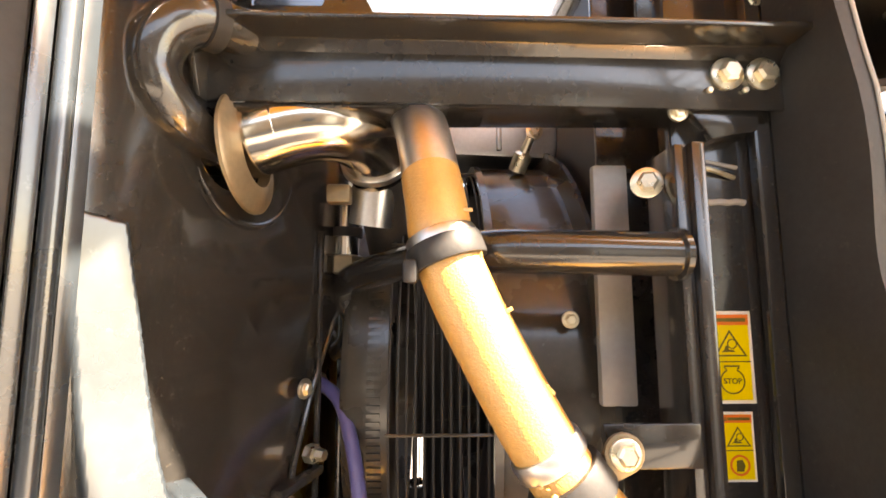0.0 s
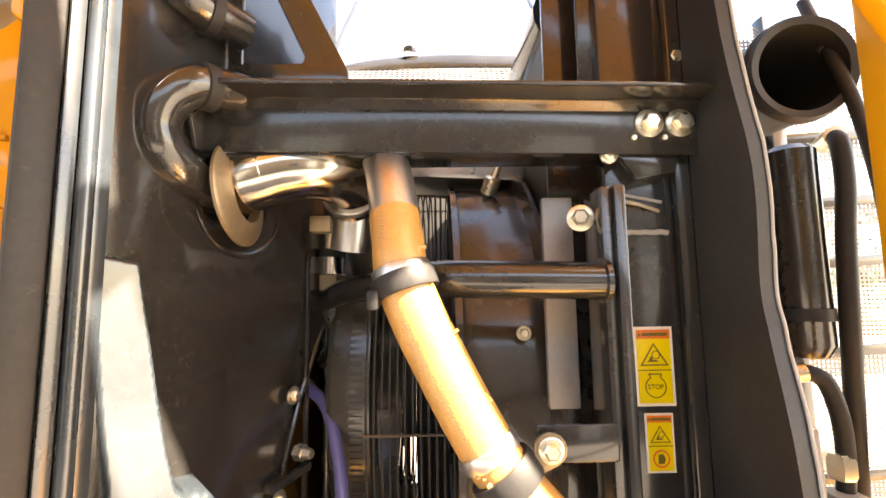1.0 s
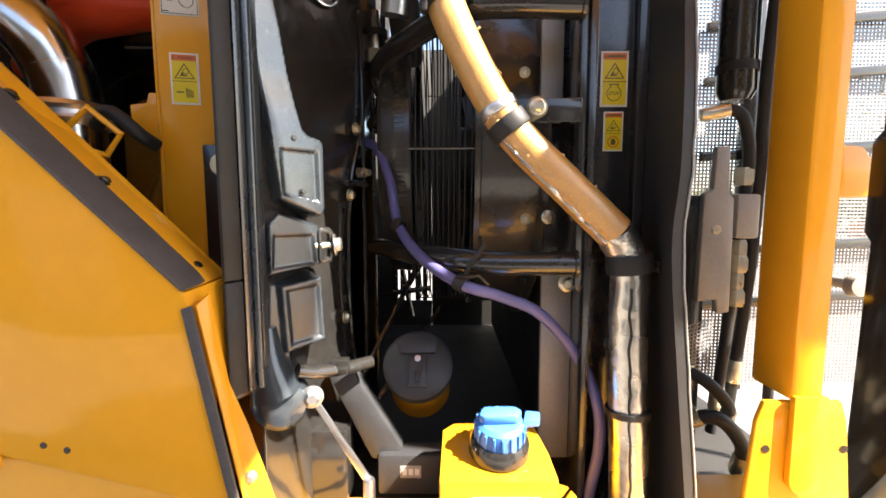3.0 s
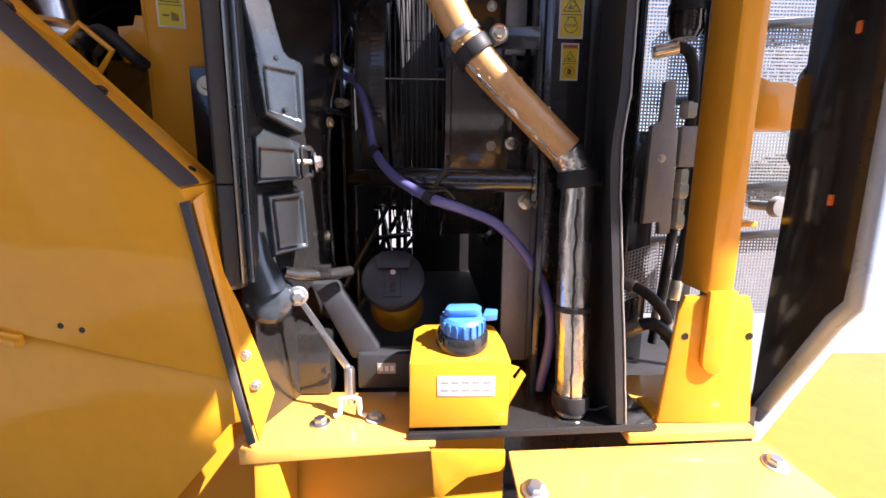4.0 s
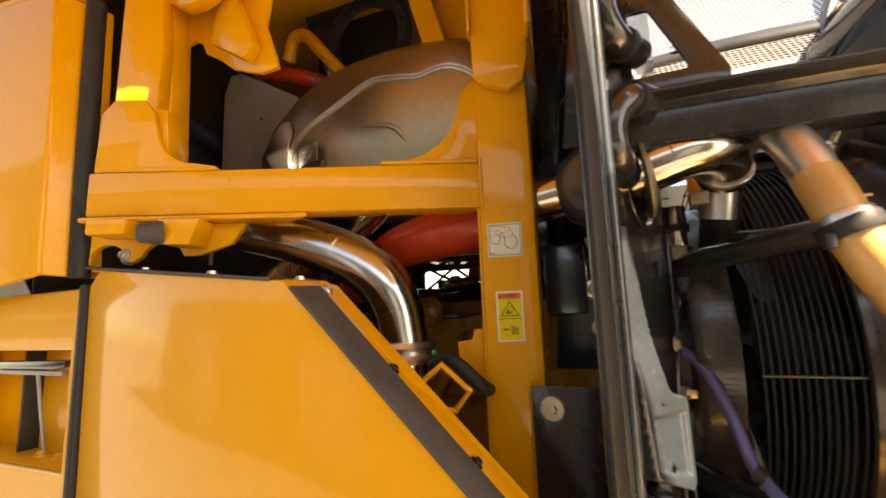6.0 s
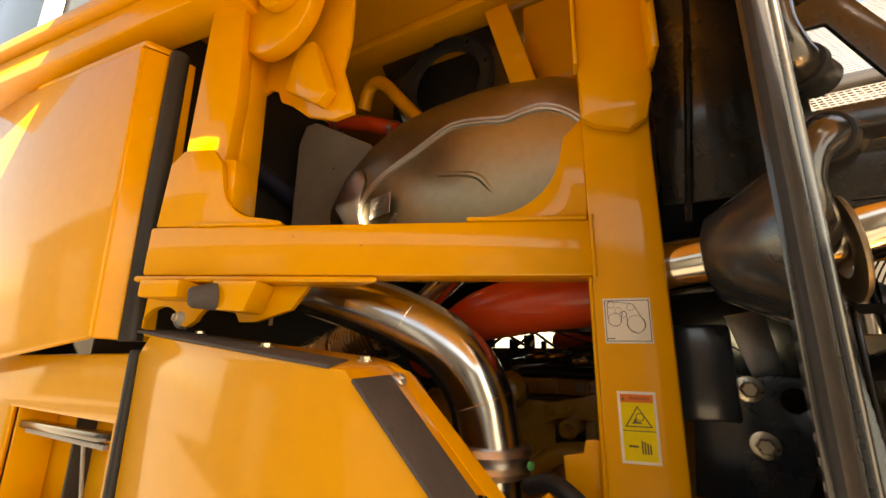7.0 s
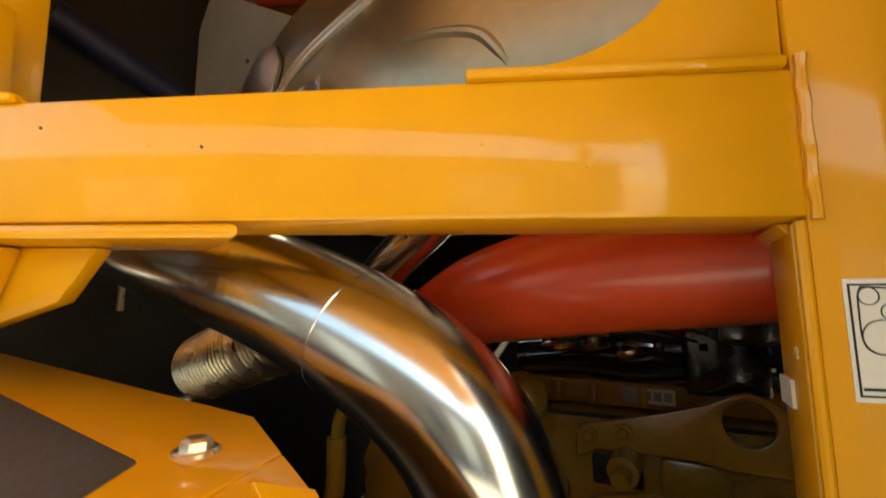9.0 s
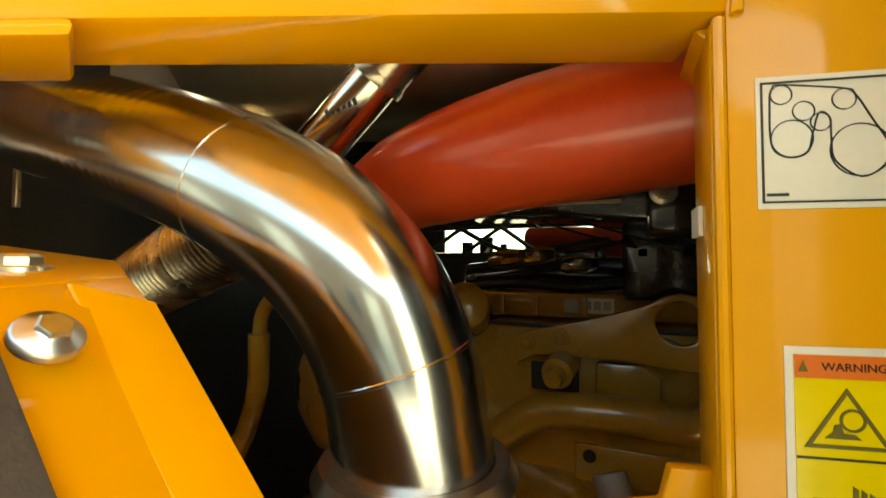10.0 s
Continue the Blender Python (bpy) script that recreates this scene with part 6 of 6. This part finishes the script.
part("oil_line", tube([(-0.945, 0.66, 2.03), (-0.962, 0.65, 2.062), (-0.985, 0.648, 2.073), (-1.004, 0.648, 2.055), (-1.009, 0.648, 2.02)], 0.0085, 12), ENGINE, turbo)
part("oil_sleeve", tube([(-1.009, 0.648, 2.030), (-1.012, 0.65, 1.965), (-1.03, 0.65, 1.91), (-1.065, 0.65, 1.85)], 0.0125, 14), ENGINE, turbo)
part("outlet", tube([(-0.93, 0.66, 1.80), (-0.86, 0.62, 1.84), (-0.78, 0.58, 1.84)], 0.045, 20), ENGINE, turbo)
flex = thing("flex_bellows", "corrugated steel exhaust bellows", "bellows")
fl0, fl1 = Vector((-1.53, 0.83, 2.065)), Vector((-1.11, 0.745, 2.185))
part("bellows", sweep([fl0.lerp(fl1, k / 300) for k in range(301)], lambda t: 0.065 + (0.0085 * math.sin(t * 2 * math.pi * 30) if not 0.53 < t < 0.60 else -0.010), 32), SOOTY, flex)
for fc in (0.99,):
    part("collar", lathe([(0.058, -0.010), (0.072, -0.010), (0.074, 0.0), (0.072, 0.010), (0.058, 0.010)], 28, facing(fl0.lerp(fl1, fc), fl1 - fl0), True), SOOTY, flex)
mk = thing("stamped_pipe", "bronzed steel pipe with a stamped number", "pipe")
MP = [(-0.985, 0.665, 2.205), (-0.945, 0.662, 2.245), (-0.903, 0.660, 2.280), (-0.868, 0.660, 2.310), (-0.825, 0.662, 2.352), (-0.78, 0.67, 2.40)]
part("pipe", tube(MP, 0.029, 24), BRASSY, mk)
part("collar", lathe([(0.028, -0.006), (0.035, -0.006), (0.036, 0.0), (0.035, 0.006), (0.028, 0.006)], 28, facing((-0.852, 0.660, 2.326), (0.70, 0, 0.70)), True), SOOTY, mk)
part("cap_end", tube([(-0.849, 0.660, 2.329), (-0.825, 0.662, 2.352), (-0.80, 0.667, 2.378)], 0.0335, 24), SOOTY, mk)
for k in range(6):
    part("stamp_bar", box(-0.0022, 0.0022, -0.0004, 0.0004, -0.004, 0.004, 0, Matrix.Translation((-0.898 + 0.0068 * k, 0.6315 + 0.0006 * k, 2.281 + 0.0018 * k)) @ Matrix.Rotation(radians(-20), 4, "Y")), DARK, mk)
blk = thing("ecu_box", "black box with bolts and wiring above the engine", "control box")
part("body", prism([(-0.842, 0.84, 2.190), (-0.67, 0.84, 2.183), (-0.587, 0.84, 2.172), (-0.45, 0.84, 2.160), (-0.45, 0.84, 2.30), (-0.67, 0.84, 2.30), (-0.842, 0.84, 2.24)], (0, 0.16, 0), 0.006), BLACK, blk)
part("leg", box(-0.600, -0.49, 0.955, 1.0, 2.06, 2.20, 0.008), BLACK, blk)
part("mount_block", box(-0.572, -0.49, 0.80, 0.90, 2.150, 2.235, 0.008), BLACK, blk)
part("seam_strip", box(-0.84, -0.60, 0.834, 0.8395, 2.193, 2.198, 0.001), GREYBOX, blk)
add_bolt(blk, (-0.556, 0.798, 2.198), (0, -1, 0), 0.010, ZINC)
for k in range(3):
    y0 = 1.05 + 0.11 * k
    part("wire", tube([(-1.1 + 0.05 * k, y0, 2.12), (-0.95 + 0.06 * k, y0, 2.20 + 0.01 * k), (-0.8 + 0.05 * k, y0, 2.14), (-0.62 + 0.03 * k, y0, 2.16)], 0.005, 6), INK, blk)
inj = thing("fuel_rail", "small brass fittings and a red hose on the engine top", "fuel rail")
for x, z in ((-0.80, 2.125), (-0.74, 2.13), (-0.67, 2.115), (-0.56, 2.12)):
    part("fitting", lathe([(0, 0.03), (0.012, 0.03), (0.016, 0.01), (0.016, -0.02), (0.010, -0.03), (0, -0.03)], 10, facing((x, 1.02, z), (1, 0.2, 0.1))), BRASSY, inj)
part("red_hose", tube([(-0.80, 1.25, 2.17), (-0.66, 1.22, 2.165), (-0.5, 1.2, 2.14)], 0.03, 16), RED, inj)
loom = thing("wiring_loom", "thin black wires sagging above the engine", "wiring")
for k in range(6):
    x = -0.80 + 0.06 * k
    part("wire", tube([(x, 0.98, 2.24), (x + 0.05, 0.97, 2.20 - 0.008 * k), (x + 0.12, 0.96, 2.17), (x + 0.22, 0.95, 2.14 - 0.006 * k)], 0.0022, 6), INK, loom)
    part("clip", box(x + 0.04, x + 0.056, 0.955, 0.965, 2.125, 2.14, 0.002), BLACK, loom)
pl2 = thing("pipe_bracket", "black bracket with two bolts beside the jamb", "bracket")
part("plate", plate(arc(-0.30, 2.03, 0.07, -60, 120, 10) + [(-0.42, 2.12), (-0.44, 1.90), (-0.30, 1.90)], 0.70, 0.715, 0.004, [circle(-0.285, 2.06, 0.02, 14)]), HOUSING, pl2)
add_bolt(pl2, (-0.345, 0.697, 2.075), (0, -1, 0), 0.014)
add_bolt(pl2, (-0.335, 0.697, 1.99), (0, -1, 0), 0.014)
part("block", box(-0.45, -0.36, 0.68, 0.78, 2.02, 2.18, 0.008), HOUSING, pl2)
glimpse = thing("hose_clip", "bright plated clip between pipe and bulkhead", "clip")
part("clip", plate([(-0.36, 2.20), (-0.30, 2.21), (-0.285, 2.10), (-0.32, 2.05)], 0.76, 0.764, 0.001), SILVER, glimpse)

# ---- dark shell that closes the machine ----
shell = thing("machine_shell", "dark inner walls of the machine", "wall", kind="structure")
part("floor_pan", box(-2.6, 0.9, 0.62, 2.0, 1.06, 1.08, 0.002), DARK, shell)
part("far_wall", box(-2.6, -0.28, 2.0, 2.02, 1.0, 2.165, 0.002), DARK, shell)
part("far_wall", box(-0.06, 0.43, 2.0, 2.02, 1.0, 2.6, 0.002), DARK, shell)
part("far_wall", box(-0.28, -0.061, 2.0, 2.02, 1.47, 2.6, 0.002), DARK, shell)
part("far_wall", box(-0.28, -0.061, 2.0, 2.02, 1.0, 1.25, 0.002), DARK, shell)
for p0, p1 in (((-0.26, 1.9, 1.22), (-0.10, 1.9, 1.5)), ((-0.16, 1.85, 1.2), (-0.22, 1.85, 1.5)), ((-0.30, 1.8, 1.33), (-0.06, 1.8, 1.36))):
    part("far_rod", sweep([Vector(p0), Vector(p1)], 0.014, 8), BLACK, shell)
for k in range(5):
    part("far_slat", box(-0.28 + 0.042 * k, -0.25 + 0.042 * k - 0.006 * (k % 3), 2.0, 2.02, 1.251, 1.469, 0.002), BLACK, shell)
part("far_wall", box(-2.6, -0.28, 2.0, 2.02, 2.265, 3.2, 0.002), DARK, shell)
part("far_wall", box(-2.6, -1.33, 2.0, 2.02, 2.166, 2.264, 0.002), DARK, shell)
part("far_wall", box(-0.70, -0.28, 2.0, 2.02, 2.166, 2.264, 0.002), DARK, shell)
for x, w, z in ((-1.24, 0.05, 2.21), (-1.16, 0.06, 2.23), (-1.07, 0.03, 2.20), (-0.86, 0.04, 2.20), (-0.74, 0.05, 2.215)):
    part("far_bracket", box(x, x + w, 1.98, 1.995, 2.16, z, 0.006), BLACK, shell)
# Added dark box below the view; keeps ground bounce off the lower cowling.
part("bounce_blocker", box(-2.6, 0.20, -0.40, 0.40, 0.02, 0.70, 0.01), DARK, shell)
part("rear_wall", box(-2.62, -2.60, 0.30, 2.02, 0.8, 3.1, 0.002), DARK, shell)
part("rear_sheet", box(-1.70, -1.69, 0.325, 2.0, 1.1, 3.1, 0.002), DARK, shell)
roof = thing("hood_roof", "yellow hood roof over the engine bay", "roof", kind="structure")
# The hole is added to let a sun patch fall on the heat shield's cuff.
part("roof_sheet", prism([(-2.6, 0.325, 3.10), (-0.40, 0.325, 3.10), (-0.40, 2.02, 3.10), (-2.6, 2.02, 3.10)], (0, 0, 0.02), 0.002, [[(-0.80, 0.332, 3.10), (-0.62, 0.332, 3.10), (-0.62, 0.40, 3.10), (-0.80, 0.40, 3.10)]]), YELLOW, roof)
part("roof_strip", box(-0.398, 0.10, 0.325, 0.88, 3.10, 3.12, 0.004), YELLOW, roof)

# Unseen shade caster: its outline and hole are cut to place the sun patches.
hood = thing("shade_flap", "added unseen yellow flap cut to shade the engine bay", "hood flap", kind="structure")
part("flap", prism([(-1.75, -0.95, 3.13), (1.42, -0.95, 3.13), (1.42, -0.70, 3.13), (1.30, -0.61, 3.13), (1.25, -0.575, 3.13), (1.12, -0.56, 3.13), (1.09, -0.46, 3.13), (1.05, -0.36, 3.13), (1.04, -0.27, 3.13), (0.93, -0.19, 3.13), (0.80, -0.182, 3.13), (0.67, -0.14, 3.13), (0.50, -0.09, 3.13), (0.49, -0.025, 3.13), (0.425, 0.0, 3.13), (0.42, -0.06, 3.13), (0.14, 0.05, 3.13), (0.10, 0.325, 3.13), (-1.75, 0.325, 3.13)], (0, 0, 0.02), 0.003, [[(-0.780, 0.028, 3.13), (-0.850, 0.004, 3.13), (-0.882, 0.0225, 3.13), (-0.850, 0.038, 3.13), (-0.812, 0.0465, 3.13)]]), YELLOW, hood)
# Second added sheet; its gap to the flap lets a sun stripe reach the pipe.
part("sun_mask", prism([(0.13, 0.12, 3.16), (0.39, 0.003, 3.16), (0.50, -0.043, 3.16), (0.56, -0.058, 3.16), (0.795, -0.060, 3.16), (0.812, -0.022, 3.16), (0.842, -0.004, 3.16), (0.907, -0.041, 3.16), (0.992, -0.080, 3.16), (1.063, -0.107, 3.16), (1.14, -0.139, 3.16), (1.205, -0.163, 3.16), (1.215, -0.245, 3.16), (1.40, -0.30, 3.16), (1.62, -0.36, 3.16), (2.0, -0.36, 3.16), (2.0, 0.60, 3.16), (0.13, 0.60, 3.16)], (0, 0, 0.02), 0.003), YELLOW, hood)
# Stands behind the camera, added for what the paint reflects and for fill.
shed = thing("bounce_building", "added unseen tan building for bounced light and reflections", "building")
part("wall", box(-16, 9, -7.3, -7.0, 0, 4.6, 0.02), TAN, shed)
part("roof", box(-16.3, 9.3, -12, -6.7, 4.6, 4.75, 0.02), GREYBOX, shed)
for k in range(4):
    part("window", box(-13.6 + 4.6 * k, -12.6 + 4.6 * k, -7.0, -6.985, 1.2, 2.6, 0.005), GLASS, shed)

for x in (-11.2, -5.2, 2.6):
    part("roller_door", box(x, x + 2.1, -7.0, -6.97, 0.0, 3.5, 0.01), CREAM, shed)

# ---- cab glass beyond the head rail ----
cab = thing("cab", "dark tinted cab glass with a pale upright above the hood", "cab")
part("glass", box(-4.4, -2.75, 0.35, 2.2, 2.9, 4.6, 0.05), GLASS, cab)
part("upright", box(-2.74, -2.70, 0.30, 0.36, 2.9, 4.6, 0.01), WHITE, cab)
part("sill", box(-4.4, -2.65, 0.28, 2.2, 2.6, 2.92, 0.03), BLACK, cab)

# ---- yard in the distance ----
random.seed(4)
hedge = bmesh.new()
for k in range(3600):
    x = random.uniform(16, 54)
    p = Vector((x, random.uniform(26, 32), random.uniform(0, 1.4) + random.uniform(0, 1.7 + 1.2 * noise.noise(Vector((x * 0.12, 0, 0))))))
    r = random.uniform(0.14, 0.36)
    q = Matrix.Translation(p) @ Euler((random.uniform(0, 6), random.uniform(0, 6), 0)).to_matrix().to_4x4() @ Matrix.Diagonal((r, r * 0.6, r * 0.25, 1))
    bmesh.ops.create_icosphere(hedge, subdivisions=1, radius=1, matrix=q)
tagged(part("hedge", hedge, LEAF), "green bushes at the edge of the yard", "bushes", kind="stuff")


def bare_tree(x, y, h, seed):
    rnd = random.Random(seed)
    t = thing("tree", "bare branching tree with sparse leaves at the yard edge", "tree", "yard trees")
    bm = bmesh.new()

    def limb(p, d, length, r, depth):
        pts, q = [p], p
        for k in range(4):
            d = (d + Vector((rnd.uniform(-.25, .25), rnd.uniform(-.25, .25), rnd.uniform(-.05, .2)))).normalized()
            q = q + d * length / 4
            pts.append(q)
        b = sweep(pts, lambda s: r * (1 - 0.55 * s), 6)
        me = bpy.data.meshes.new("tmp")
        b.to_mesh(me)
        b.free()
        bm.from_mesh(me)
        bpy.data.meshes.remove(me)
        if depth:
            for k in range(3):
                limb(pts[rnd.randint(1, 4)], (d + Vector((rnd.uniform(-1, 1), rnd.uniform(-1, 1), rnd.uniform(0, .5)))).normalized(), length * 0.72, r * 0.56, depth - 1)
        else:
            tips.append(q)

    tips = []
    limb(Vector((x, y, 0)), Vector((0, 0, 1)), h * 0.36, h * 0.013, 4)
    part("trunk", bm, BARK, t)
    cb = bmesh.new()
    for q in tips:
        for k in range(3):
            s = rnd.uniform(0.08, 0.2)
            mm = Matrix.Translation(q + Vector((rnd.gauss(0, .25), rnd.gauss(0, .25), rnd.gauss(0, .25)))) @ Euler((rnd.uniform(0, 6), rnd.uniform(0, 6), 0)).to_matrix().to_4x4() @ Matrix.Diagonal((s, s * .7, s * .2, 1))
            bmesh.ops.create_icosphere(cb, subdivisions=1, radius=1, matrix=mm)
    part("crown", cb, LEAF, t)


def leafy_tree(x, y, h, r, seed):
    rnd = random.Random(seed)
    t = thing("added_shade_tree", "added unseen leafy tree to shade the yard beside the machine", "tree")
    part("trunk", sweep([Vector((x + 0.08 * math.sin(k), y + 0.06 * math.cos(k * 1.7), h * k / 8)) for k in range(8)], lambda s: 0.16 * (1 - 0.55 * s), 12), BARK, t)
    for k in range(9):
        a = k * 2.4
        b = Vector((x, y, h * (0.55 + 0.04 * k)))
        e = Vector((x + r * 0.8 * math.cos(a), y + r * 0.8 * math.sin(a), h * 0.75 + 0.12 * k))
        part("limb", sweep([b, b.lerp(e, 0.5) + Vector((0, 0, 0.12)), e], lambda s: 0.055 * (1 - 0.75 * s), 8), BARK, t)
    verts, faces = [], []
    for k in range(3200):
        d = Vector((rnd.gauss(0, 1), rnd.gauss(0, 1), rnd.gauss(0, 1))).normalized()
        p = Vector((x, y, h)) + d * r * rnd.uniform(0.35, 1.0) * (0.8 + 0.35 * noise.noise(d * 2.2))
        m = Euler((rnd.uniform(0, 6), rnd.uniform(0, 6), rnd.uniform(0, 6))).to_matrix() * rnd.uniform(0.10, 0.2)
        o = len(verts)
        verts.extend([p + m @ Vector(q) for q in ((-1, 0, 0), (0, -0.45, 0.1), (1, 0, 0), (0, 0.45, 0.1))])
        faces.append((o, o + 1, o + 2, o + 3))
    me = bpy.data.meshes.new("crown")
    me.from_pydata([tuple(v) for v in verts], [], faces)
    me.materials.append(LEAF)
    crown = new("crown", me)
    crown.parent = t


# Out of view, set on the sun's line to darken the ground before the cowling.
leafy_tree(3.9, -3.7, 5.9, 1.35, 5)
bare_tree(28.4, 27.5, 15.0, 3)
bare_tree(31.0, 31.0, 16.0, 6)
bare_tree(38.0, 30.0, 13.0, 8)
bare_tree(45.0, 26.0, 14.0, 11)
for k in range(5):
    yb = thing("scrap_bucket", "orange rusty loader bucket in the far yard", "bucket", "far buckets")
    x = 20 + 3.4 * k
    part("drum", lathe([(0, -1.6), (0.55, -1.6), (0.6, -1.5), (0.6, 1.5), (0.55, 1.6), (0, 1.6)], 20, facing((x, 19 + 0.4 * k, 0.6), (1, 0.3, 0.0))), ORANGE, yb)
    part("arm", prism([(x - 0.9, 17.6, 0.0), (x - 0.5, 17.6, 0.0), (x - 1.3, 17.6, 1.5), (x - 1.6, 17.6, 1.3)], (0.3, 0.2, 0), 0.03), ORANGE, yb)
